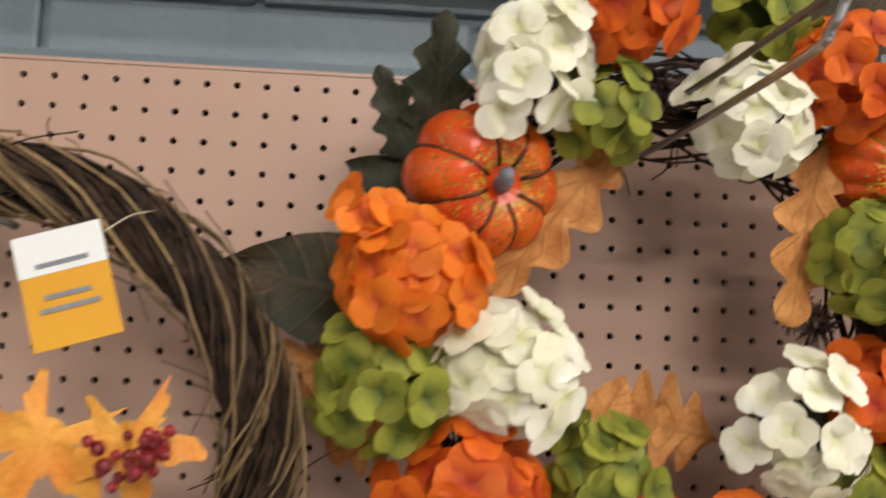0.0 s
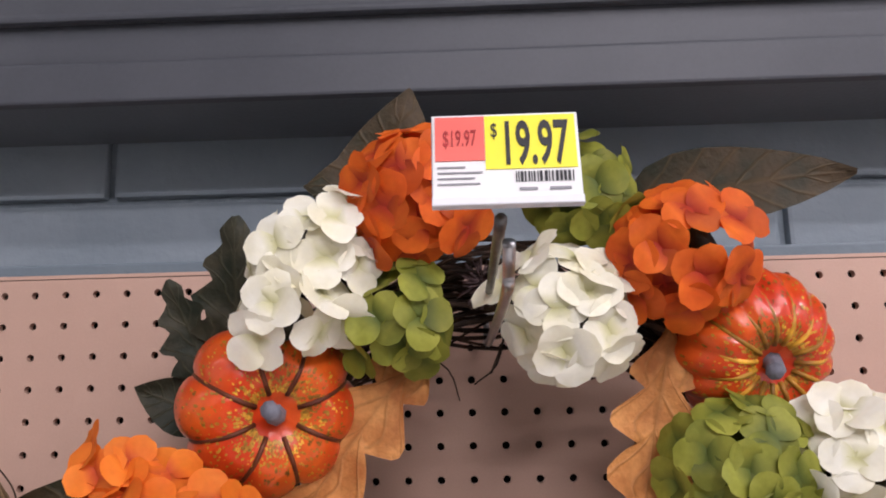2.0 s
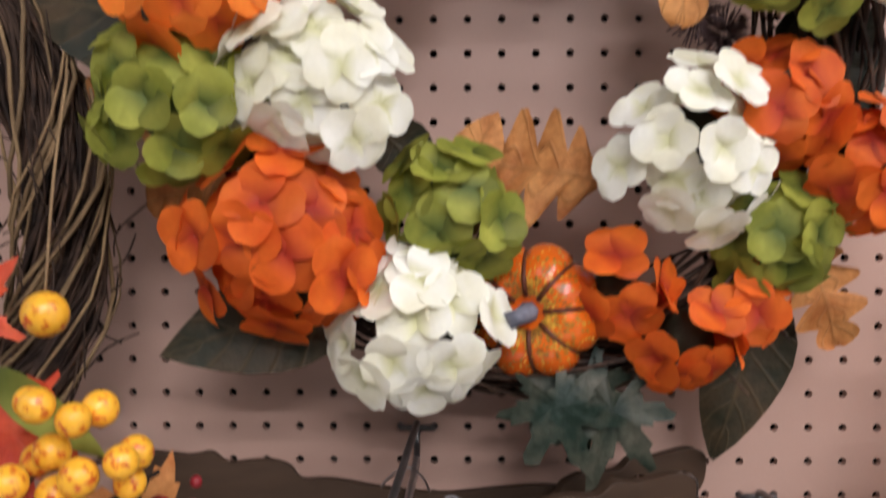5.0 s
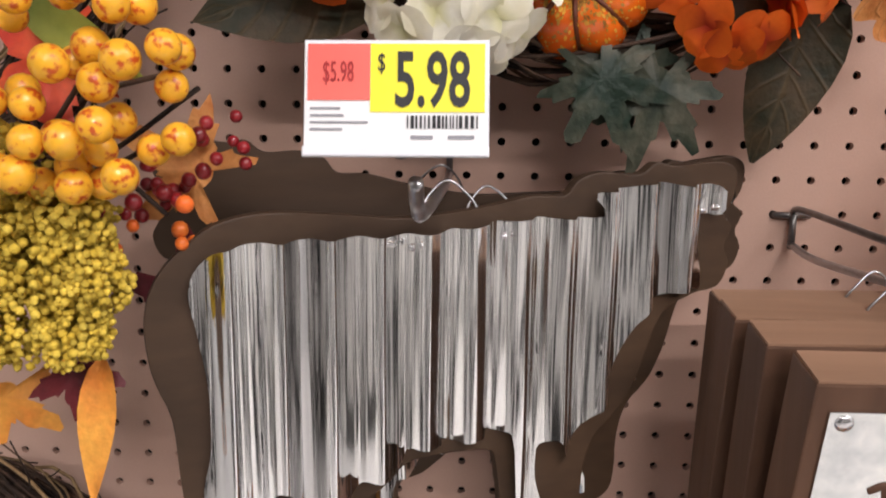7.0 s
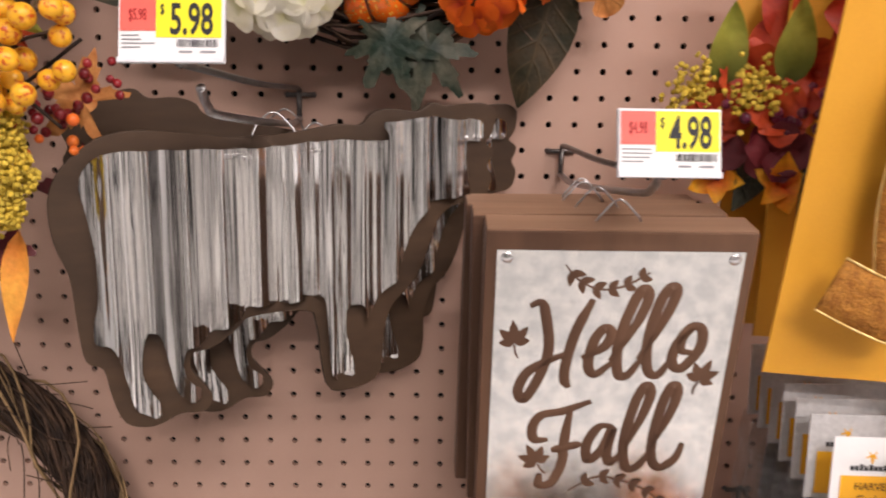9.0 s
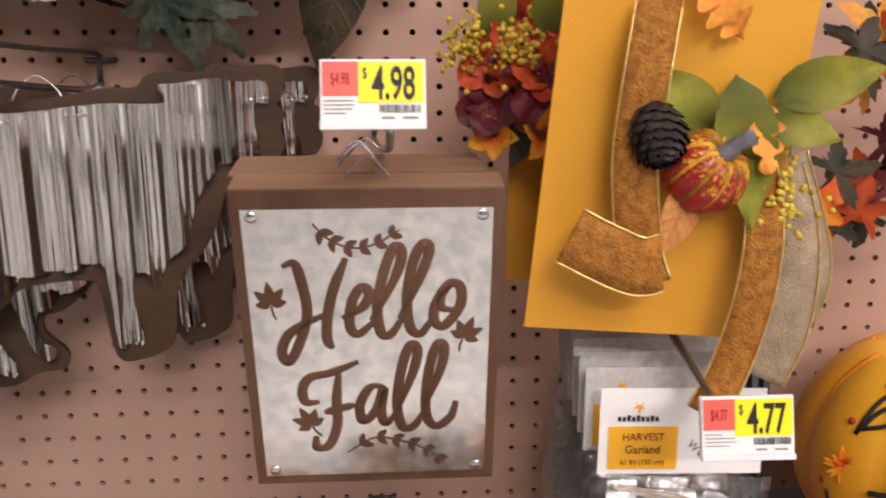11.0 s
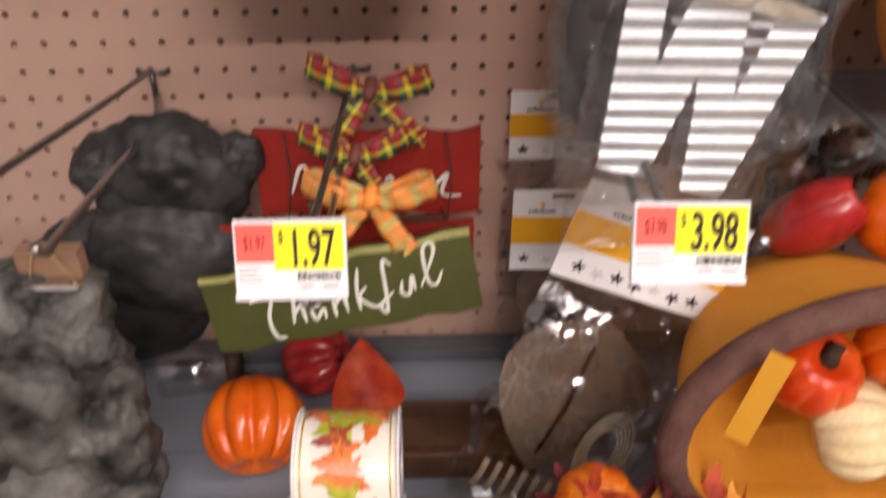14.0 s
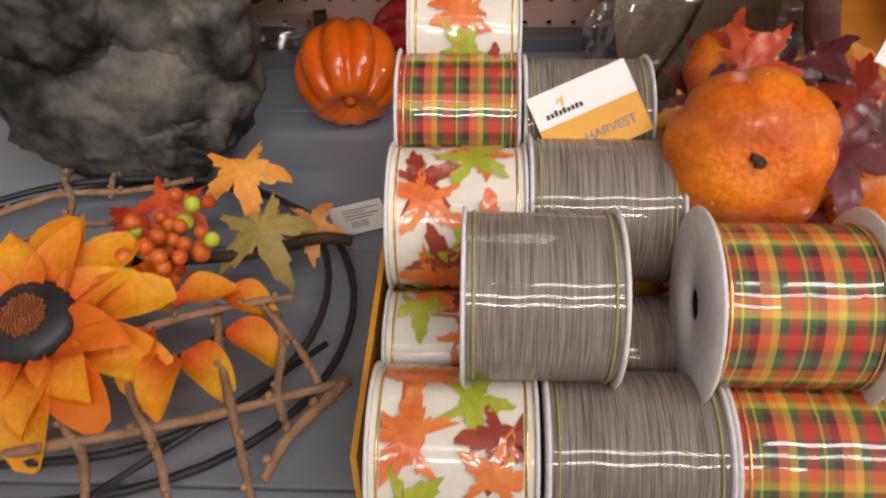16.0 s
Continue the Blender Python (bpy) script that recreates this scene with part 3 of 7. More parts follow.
# ---- the setting ----


def pegboard(name, i0, i1, j0, j1):
    """A perforated panel: one cell with a round hole for each place of the grid."""
    n = 10
    ring = [(math.cos(2 * math.pi * (k + 0.5) / n), math.sin(2 * math.pi * (k + 0.5) / n)) for k in range(n)]
    verts, faces = [], []
    hole, half = 0.0031, P / 2
    for i in range(i0, i1 + 1):
        for j in range(j0, j1 + 1):
            cx, cz, b = i * P, Z0 + j * P, len(verts)
            for y, r in ((0, 0), (0, hole), (0.006, hole)):
                for c, s in ring:
                    if r:
                        verts.append((cx + c * r, y, cz + s * r))
                    else:
                        q = half / max(abs(c), abs(s))
                        verts.append((cx + c * q, y, cz + s * q))
            for k in range(n):
                a = (k + 1) % n
                faces.append((b + k, b + a, b + n + a, b + n + k))
                faces.append((b + n + k, b + n + a, b + 2 * n + a, b + 2 * n + k))
            e = len(verts)
            for sx, sz in ((1, 1), (-1, 1), (-1, -1), (1, -1)):
                verts.append((cx + sx * half, 0, cz + sz * half))
            for q, (sx, sz) in enumerate(((1, 1), (-1, 1), (-1, -1), (1, -1))):
                best = sorted(range(n), key=lambda k: -(ring[k][0] * sx + ring[k][1] * sz))[:2]
                lo, hi = sorted(best)
                if (lo, hi) == (0, n - 1):
                    lo, hi = hi, lo
                faces.append((b + lo, e + q, b + hi))
    me = bpy.data.meshes.new(name)
    me.from_pydata(verts, [], faces)
    me.materials.append(M_PEG)
    return new(name, me)


tagged(pegboard("wall_pegboard", -34, 24, -43, 5), "tan painted pegboard panel with round holes", "pegboard", kind="structure")
tagged(pegboard("wall_pegboard_bay", 26, 50, -43, 5), "tan painted pegboard panel of the next bay", "pegboard", kind="structure")
# sheet with the shade behind the holes put into its colour
solid("wall_shade_backing", box(-0.9, 1.3, 0.012, 0.02, 0.1, 1.885), M_DARK, "near-black sheet painted as the shade behind the pegboard holes", "backing", kind="structure")
solid("trim_board_top", box(-0.9, 1.3, 0.0, 0.018, 1.8905, 1.8935), M_PEG, "tan top edge of the pegboard", "trim", kind="structure")

wall = thing("wall_block", (0, 0.1, 0), "painted grey concrete block wall above the pegboard", "wall", kind="structure")
part("joint_bed", box(-1.6, 1.9, 0.066, 0.2, 0.0, 4.0), M_MORTAR, wall, smooth=False)
BLOCK = None
for row in range(4):
    z = 1.571 + 0.2 * row
    for col in range(9):
        x = -1.6 + 0.4 * col + (0.13 if row % 2 else 0.325)
        if BLOCK is None:
            b0 = box(-0.196, 0.196, 0, 0.06, 0.003, 0.197, 0.004)
            BLOCK = bpy.data.meshes.new("block")
            b0.to_mesh(BLOCK)
            b0.free()
            BLOCK.materials.append(M_BLOCK)
        ob = new("block", BLOCK)
        ob.parent = wall
        ob.location = (x, 0.056 - 0.1, z)
solid("trim_ledge", box(-0.9, 1.3, 0.012, 0.055, 1.875, 1.905, 0.002), M_LEDGE, "grey painted ledge along the top of the pegboard", "trim", kind="structure")

top = thing("upper_rail", (0, -0.01, 2.02), "dark grey metal header rail above the block wall", "rail", kind="structure")
part("rail_pan", box(-1.2, 1.6, -0.05, 0.052, 2.024, 2.03, 0.001), M_SHELFDK, top, smooth=False)
part("rail_lip", box(-1.2, 1.6, -0.062, -0.0505, 2.018, 2.052, 0.0025), M_RAIL, top, smooth=False)
part("rail_face", box(-1.2, 1.6, -0.056, -0.0505, 2.0525, 2.30, 0.002), M_RAIL, top, smooth=False)
part("rail_bead", box(-1.2, 1.6, -0.066, -0.0565, 2.085, 2.093, 0.003), M_RAIL, top, smooth=False)

shelf = thing("lower_shelf", (0.0, -0.3, 0.62), "blue-grey enamelled metal shelf below the pegboard", "shelf", kind="structure")
for y0, y1 in ((-0.149, 0.0), (-0.345, -0.151), (-0.546, -0.347), (-0.572, -0.548)):
    part("deck_panel", box(-0.9, 0.628, y0, y1, 0.615, 0.64, 0.0015), M_SHELF, shelf, smooth=False)
part("front_lip", box(-0.9, 0.628, -0.583, -0.5725, 0.56, 0.642, 0.002), M_SHELF, shelf, smooth=False)
part("rear_strip", box(-0.9, 0.628, -0.03, -0.002, 0.6405, 0.655, 0.002), M_SHELFDK, shelf, smooth=False)
part("gondola_base", box(-0.9, 0.628, -0.55, 0.0, -0.12, 0.614), M_SHELFDK, shelf, smooth=False)

bay = thing("bay_shelf", (0.9, -0.2, 0.95), "blue-grey metal shelf of the next bay at mid height", "shelf", kind="structure")
part("deck_panel", box(0.655, 1.3, -0.42, 0.0, 0.935, 0.955, 0.002), M_SHELF, bay, smooth=False)
part("side_bracket", plate([(0, 0), (0.42, 0.0), (0.42, -0.03), (0.02, -0.10), (0, -0.10)], 0.004, pose(0.648, -0.002, 0.955, 90, 0, -90)), M_SHELF, bay, smooth=False)
part("bay_base", box(0.655, 1.3, -0.6, 0.0, -0.12, 0.60), M_SHELFDK, bay, smooth=False)

post = thing("slotted_upright", (0.637, -0.01, 0.0), "dark slotted steel upright between two bays", "upright", kind="structure")
b = bmesh.new()
for z in [0.1 + 0.0508 * k for k in range(38)]:
    for q in (-0.008, 0.008):
        box(0.637 + q - 0.012 * 0 - 0.0045 + (0 if q < 0 else 0), 0.637 + q + 0.0045, -0.013, -0.004, z, z + 0.012, 0, b)
tagged(part("rung_ladder", b, M_SHELFDK, post, smooth=False), kind="stuff")
for q in (-0.013, 0.0, 0.013):
    part("rail", box(0.637 + q - 0.0035, 0.637 + q + 0.0035, -0.014, 0.01, 0.0, 1.9), M_SHELFDK, post, smooth=False)
# near-black strip behind the rails, painted as the shade in the slots
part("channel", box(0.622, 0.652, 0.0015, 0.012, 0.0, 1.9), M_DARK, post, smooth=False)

solid("floor", box(-4, 4, -7, 0.2, -0.17, -0.12), M_FLOOR, "pale vinyl tile floor of the aisle", "floor", kind="structure")
solid("ceiling", box(-4, 4, -7, 0.3, 4.0, 4.05), M_CEIL, "unseen grey store ceiling, kept dark to limit bounced light", "ceiling", kind="structure")
solid("wall_far", box(-4, 4, -3.1, -2.9, -0.12, 2.2), M_AISLE, "unseen wall across the aisle, blotched light and dark for the metal to reflect", "wall", kind="structure")
solid("wall_end", box(-4, 4, -7.1, -7, -0.12, 4), M_CEIL, "plain far wall of the store", "wall", kind="structure")
solid("wall_west", box(-4.1, -4, -7, 0.3, -0.12, 4), M_SIDE, "unseen plain side wall, white so that the zinc ridges reflect it", "wall", kind="structure")
solid("wall_east", box(4, 4.1, -7, 0.3, -0.12, 4), M_SIDE, "unseen plain side wall, white so that the zinc ridges reflect it", "wall", kind="structure")
solid("wall_upper", box(-4, 4, 0.2, 0.3, 2.2, 4), M_BLOCK, "painted grey wall above the shelves", "wall", kind="structure")
# housings over all the lamps, the added fill strips too
FX = None
for lx, ly, lp in LAMPS:
    fx = thing("assumed_ceiling_light", (lx, ly, 3.9), "unseen white strip housing, one for each inferred and added lamp", "ceiling light", "strip lights over the aisle")
    part("housing", box(lx - 1.25, lx + 1.25, ly - 0.15, ly + 0.15, 3.88, 3.99, 0.004), M_WHITE, fx, smooth=False)

# ---- hooks and price tags ----


def peg_hook(x, z, tip, tag, holder, group="display hooks"):
    """A hook with a cross plate in two holes, an arm for goods with a raised tip and a second arm that carries the price holder."""
    ob = thing("display_hook", (x, -0.004, z), "zinc wire display hook with a price arm on the pegboard", "hook", group)
    b = tube([(x - 0.0127, 0.004, z), (x - 0.0127, -0.004, z), (x + 0.0127, -0.004, z), (x + 0.0127, 0.004, z)], 0.0024)
    part("cross_plate", b, M_WIREDK, ob)
    b = tube([(x, -0.006, z + 0.004), (x, -0.006, z - 0.025)], 0.0026)
    part("stem", b, M_WIREDK, ob)
    tx, ty, tz = tip
    part("arm", tube(spline([(x, -0.005, z - 0.022), (x + (tx - x) * 0.25, -0.06, z - 0.026), (x + (tx - x) * 0.85, ty + 0.045, tz - 0.017), (tx, ty + 0.012, tz - 0.010), (tx, ty, tz)], 6), 0.0028), M_WIRE, ob)
    hx, hy, hz = holder
    part("price_arm", tube(spline([(x, -0.006, z + 0.004), (x, -0.03, z + 0.006), (x + (hx - x) * 0.5, hy * 0.5, (z + hz) / 2), (hx, hy + 0.004, hz)], 6), 0.0024), M_WIREDK, ob)
    return ob


def price_tag(x, z, y, w, h, price, tilt=-8.0, yaw=0.0, roll=0.0, cents=""):
    """A shelf label in a plastic holder: a red field, a yellow field with the large price, and small print."""
    m = facing(x, y, z, tilt, yaw, roll)
    ob = thing("price_tag", (x, y, z), "white price tag with red and yellow fields reading $" + price, "price tag", "price tags on the hooks")
    part("holder", plate(rect(-w / 2, w / 2, -h / 2, h / 2), 0.0025, m @ pose(0, 0, -0.003), 0.0006), M_PLAST, ob, smooth=False)
    part("holder_lip", plate(rect(-w / 2, w / 2, -h * 0.515, -h * 0.425), 0.0022, m @ pose(0, 0, -0.0004), 0.0006), M_PLAST, ob, smooth=False)
    part("paper", plate(rect(-w * 0.49, w * 0.49, -h * 0.42, h * 0.47), 0.0003, m), M_WHITE, ob, smooth=False)
    part("red_field", plate(rect(-w * 0.475, -w * 0.14, -h * 0.03, h * 0.455), 0.0003, m @ pose(0, 0, 0.0004)), M_RED, ob, smooth=False)
    part("yellow_field", plate(rect(-w * 0.137, w * 0.475, -h * 0.13, h * 0.455), 0.0003, m @ pose(0, 0, 0.0004)), M_YEL, ob, smooth=False)
    part("large_price", words(price, h * 0.66, m @ pose(w * 0.195, -h * 0.075, 0.0009), 0.50 * w / h / 1.55 * (1.12 if len(price) < 5 else 0.98), align="CENTER", bold=0.018), M_INK, ob, smooth=False)
    part("dollar_sign", words("$", h * 0.22, m @ pose(-w * 0.10, h * 0.22, 0.0009), 0.6), M_INK, ob, smooth=False)
    part("old_price", words("$" + price, h * 0.25, m @ pose(-w * 0.31, h * 0.13, 0.0009), 0.48, align="CENTER"), M_INKR, ob, smooth=False)
    b = bmesh.new()
    rnd = random.Random(int(float(price) * 100))
    q = 0.0
    while q < w * 0.38:
        s = rnd.choice((0.0004, 0.0006, 0.001))
        joined(b, plate(rect(w * 0.06 + q, w * 0.06 + q + s, -h * 0.27, -h * 0.16), 0.0002, m @ pose(0, 0, 0.0005)))
        q += s + rnd.choice((0.0004, 0.0007))
    part("bar_code", b, M_INK, ob, smooth=False)
    b = bmesh.new()
    for k in range(4):
        joined(b, plate(rect(-w * 0.46, -w * rnd.uniform(0.12, 0.3), -h * (0.09 + 0.06 * k) - 0.0006, -h * (0.09 + 0.06 * k)), 0.0002, m @ pose(0, 0, 0.0005)))
    for k in range(2):
        joined(b, plate(rect(w * (0.08 + 0.2 * k), w * (0.2 + 0.22 * k), -h * 0.36, -h * 0.33), 0.0002, m @ pose(0, 0, 0.0005)))
    part("small_print", b, M_INKG, ob, smooth=False)
    return ob


peg_hook(2.5 * P, Z0 + 4 * P, (0.066, -0.33, 1.843), None, (0.062, -0.36, 1.846))
peg_hook(-0.5 * P, Z0 - 13 * P, (-0.017, -0.318, 1.421), None, (-0.020, -0.35, 1.433))
peg_hook(9.5 * P, Z0 - 15 * P, (0.258, -0.284, 1.372), None, (0.25, -0.326, 1.374))
peg_hook(2.5 * P, Z0 - 31 * P, (0.100, -0.33, 0.993), None, (0.085, -0.36, 1.035))
peg_hook(9.5 * P, Z0 - 31 * P, (0.236, -0.33, 0.955), None, (0.234, -0.334, 0.969))
peg_hook(18.5 * P, Z0 - 19 * P, (0.478, -0.335, 1.20), None, (0.466, -0.356, 1.184))
peg_hook(17.5 * P, Z0 - 29 * P, (0.43, -0.33, 0.985), None, (0.434, -0.352, 0.988))
price_tag(0.064, 1.8655, -0.366, 0.052, 0.036, "19.97", -10)
price_tag(-0.0205, 1.4495, -0.354, 0.055, 0.0345, "5.98", -12, 0, 0.5)
price_tag(0.2495, 1.3935, -0.33, 0.059, 0.039, "4.98", -12)
price_tag(0.4645, 1.2015, -0.36, 0.055, 0.037, "4.77", -12, -3, 1.0)
price_tag(0.2335, 0.9885, -0.338, 0.058, 0.0415, "1.97", -22)
price_tag(0.4325, 1.006, -0.356, 0.057, 0.040, "3.98", -22, 0, -1.0)

# ---- the hydrangea wreath ----
WX, WZ, WR = 0.07, 1.69, 0.185
wreath = thing("hydrangea_wreath", (WX, -0.02, WZ - 0.2), "autumn wreath of orange, cream and green cloth hydrangeas with small pumpkins", "wreath")
b = bmesh.new()
rnd = random.Random(5)
for k in range(46):
    ph, amp, r0 = rnd.uniform(0, 6.28), rnd.uniform(0.004, 0.022), WR + rnd.uniform(-0.02, 0.02)
    oy = -0.075 + rnd.uniform(-0.025, 0.025)
    tube([(WX + (r0 + amp * math.sin(4 * a + ph)) * math.cos(a), oy + amp * math.cos(5 * a + ph), WZ - 0.015 + (r0 + amp * math.sin(4 * a + ph)) * math.sin(a)) for a in (2 * math.pi * s / 44 for s in range(44))], rnd.uniform(0.001, 0.0022), 5, b, True)
part("vine_ring", b, M_TWIG, wreath)
b = bmesh.new()
for k in range(60):
    a, r0 = rnd.uniform(0, 6.28), WR + rnd.uniform(-0.03, 0.02)
    p0 = Vector((WX + r0 * math.cos(a), -0.08, WZ - 0.015 + r0 * math.sin(a)))
    d = Vector((rnd.uniform(-1, 1), rnd.uniform(-0.8, 0.2), rnd.uniform(-1, 1))).normalized()
    tube(spline([p0, p0 + d * 0.03, p0 + d * 0.05 + Vector((rnd.uniform(-0.012, 0.012), 0, rnd.uniform(-0.012, 0.012)))], 3), 0.0007, 4, b)
tagged(part("stray_twig", b, M_TWIG, wreath), kind="stuff")

HEADS = [  # place, radius, kind, florets, petal size
    (-0.044, -0.150, 1.872, 0.046, "c", 18, 0.021), (-0.062, -0.165, 1.838, 0.030, "c", 8, 0.021), (0.020, -0.150, 1.912, 0.046, "o", 18, 0.023),
    (0.186, -0.142, 1.872, 0.046, "o", 17, 0.023), (0.112, -0.140, 1.838, 0.044, "c", 18, 0.023), (0.008, -0.140, 1.835, 0.036, "g", 13, 0.021),
    (0.128, -0.122, 1.917, 0.040, "g", 13, 0.022), (0.212, -0.132, 1.735, 0.053, "g", 22, 0.021), (0.283, -0.132, 1.738, 0.043, "c", 16, 0.024),
    (-0.128, -0.160, 1.708, 0.050, "b", 20, 0.022), (-0.156, -0.168, 1.748, 0.020, "b", 4, 0.020), (-0.142, -0.150, 1.642, 0.047, "g", 19, 0.021), (-0.062, -0.148, 1.650, 0.053, "c", 22, 0.023),
    (-0.082, -0.138, 1.563, 0.058, "o", 22, 0.025), (-0.006, -0.128, 1.512, 0.051, "c", 21, 0.023), (0.013, -0.125, 1.580, 0.040, "g", 15, 0.022),
    (0.116, -0.112, 1.533, 0.026, "o", 5, 0.022), (0.160, -0.110, 1.502, 0.032, "o", 7, 0.022), (0.194, -0.108, 1.522, 0.024, "o", 5, 0.022), (0.158, -0.120, 1.615, 0.052, "c", 22, 0.021),
    (0.213, -0.108, 1.565, 0.038, "g", 13, 0.022), (0.212, -0.118, 1.642, 0.034, "o", 10, 0.023), (0.262, -0.118, 1.605, 0.042, "o", 14, 0.024),
]
KIND = {"c": (M_CREAM, "cream_hydrangea"), "o": (M_ORG, "orange_hydrangea"), "b": (M_ORG2, "orange_hydrangea"), "g": (M_GREENP, "green_hydrangea")}
for k, (x, y, z, r, kind, n, ps) in enumerate(HEADS):
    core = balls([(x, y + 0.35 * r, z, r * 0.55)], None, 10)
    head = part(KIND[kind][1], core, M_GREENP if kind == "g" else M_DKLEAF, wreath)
    for fb in bloom((x, y, z), r * 0.84, 100 + k, max(4, round(n * 0.8)), ps * 0.86, 0.7, 1.45):
        part("floret", fb, KIND[kind][0], head)


def speck_pumpkin(parent, c, r, axis, ribs, depth, skin, groove, stem, seed, seams=True, flat=0.78, stem_len=0.022, halo=True, dimple=0.20, stem_r=0.0065):
    m = Matrix.Translation(c) @ turned(axis, seed * 37)
    body = part("pumpkin", gourd(r, 2 * r * flat, ribs, depth, m, 0.55, dimple=dimple), skin, parent)
    if seams:
        b = bmesh.new()
        for k in range(ribs):
            a = 2 * math.pi * k / ribs
            pts = []
            for s in range(13):
                t = 0.18 + 1.7 * s / 12
                q = math.sin(t)
                rr = r * q**0.82 * (1 - depth * min(1, 1.5 * q + 0.1)) + 0.0002
                zz = r * flat * math.cos(t) - 0.4 * r * flat * max(0, 1 - q * 1.9) ** 1.5 * math.copysign(1, math.cos(t))
                pts.append(m @ Vector((rr * math.cos(a), rr * math.sin(a), zz)))
            tube(pts, 0.0017, 6, b)
        part("seam", b, groove, body)
    if halo:
        b = bmesh.new()
        rnd = random.Random(seed)
        def skin_at(a, t):
            lobe = abs(math.sin(a * ribs / 2)) ** 0.55
            q = math.sin(t)
            rr = r * q**0.82 * (1 - depth * (1 - lobe) * min(1, 1.5 * q + 0.1))
            return Vector((rr * math.cos(a), rr * math.sin(a), r * flat * math.cos(t) - 2 * dimple * r * flat * max(0, 1 - q * 1.9) ** 1.5))
        for k in range(1500):
            a, t = rnd.uniform(0, 6.28), 0.20 + 1.2 * rnd.random() ** 2.4
            p0 = skin_at(a, t)
            e1 = (skin_at(a + 0.03, t) - p0).normalized()
            e2 = (skin_at(a, t + 0.03) - p0).normalized()
            up = e1.cross(e2)
            if up.dot(p0) < 0:
                up = -up
            p0 += up * 0.0003
            s1 = rnd.uniform(0.0003, 0.0011)
            s2 = s1 * rnd.uniform(0.7, 2.2)
            b.faces.new([b.verts.new(m @ (p0 + e1 * s1 * math.cos(q) + e2 * s2 * math.sin(q))) for q in (0, 1.05, 2.1, 3.14, 4.19, 5.24)])
        tagged(part("gold_fleck", b, M_PUMPS, body), kind="stuff")
    z0 = r * flat * (1.02 - 2 * dimple)
    part("stem", tube([m @ Vector(p) for p in ((0, 0, z0 - 0.006), (0, 0, z0 + 0.004), (0.003, 0.002, z0 + stem_len * 0.7), (0.009 * stem_r / 0.0065, 0.004, z0 + stem_len))], stem_r, 7, None, False, (1.35, 1.0, 0.8, 0.85)), stem, body)
    return body


speck_pumpkin(wreath, (-0.080, -0.118, 1.783), 0.058, (0.36, -0.90, -0.16), 8, 0.13, M_PUMP, M_GROOVE, M_STEMG, 3)
speck_pumpkin(wreath, (0.234, -0.100, 1.815), 0.054, (0.16, -0.9, -0.40), 15, 0.13, M_PUMP, M_PUMPS, M_STEMG, 4, True)
speck_pumpkin(wreath, (0.066, -0.092, 1.517), 0.044, (-0.25, -0.95, 0.05), 8, 0.14, M_PUMPO, M_GROOVE, M_STEMG, 5, True, 0.7)


def leaf(parent, name, base, tip, width, kind, material, face=(0, -1, 0.15), curl=0.15, fold=0.2, wave=0.5, seed=0):
    base, tip = Vector(base), Vector(tip)
    y = (tip - base)
    n = y.length
    y.normalize()
    z = Vector(face)
    z = (z - y * z.dot(y)).normalized()
    x = y.cross(z)
    m = Matrix(((x.x, y.x, z.x, base.x), (x.y, y.y, z.y, base.y), (x.z, y.z, z.z, base.z), (0, 0, 0, 1)))
    bm = blade(n, width, kind, m, curl, fold, wave, seed)
    return part(name, bm, material, parent)


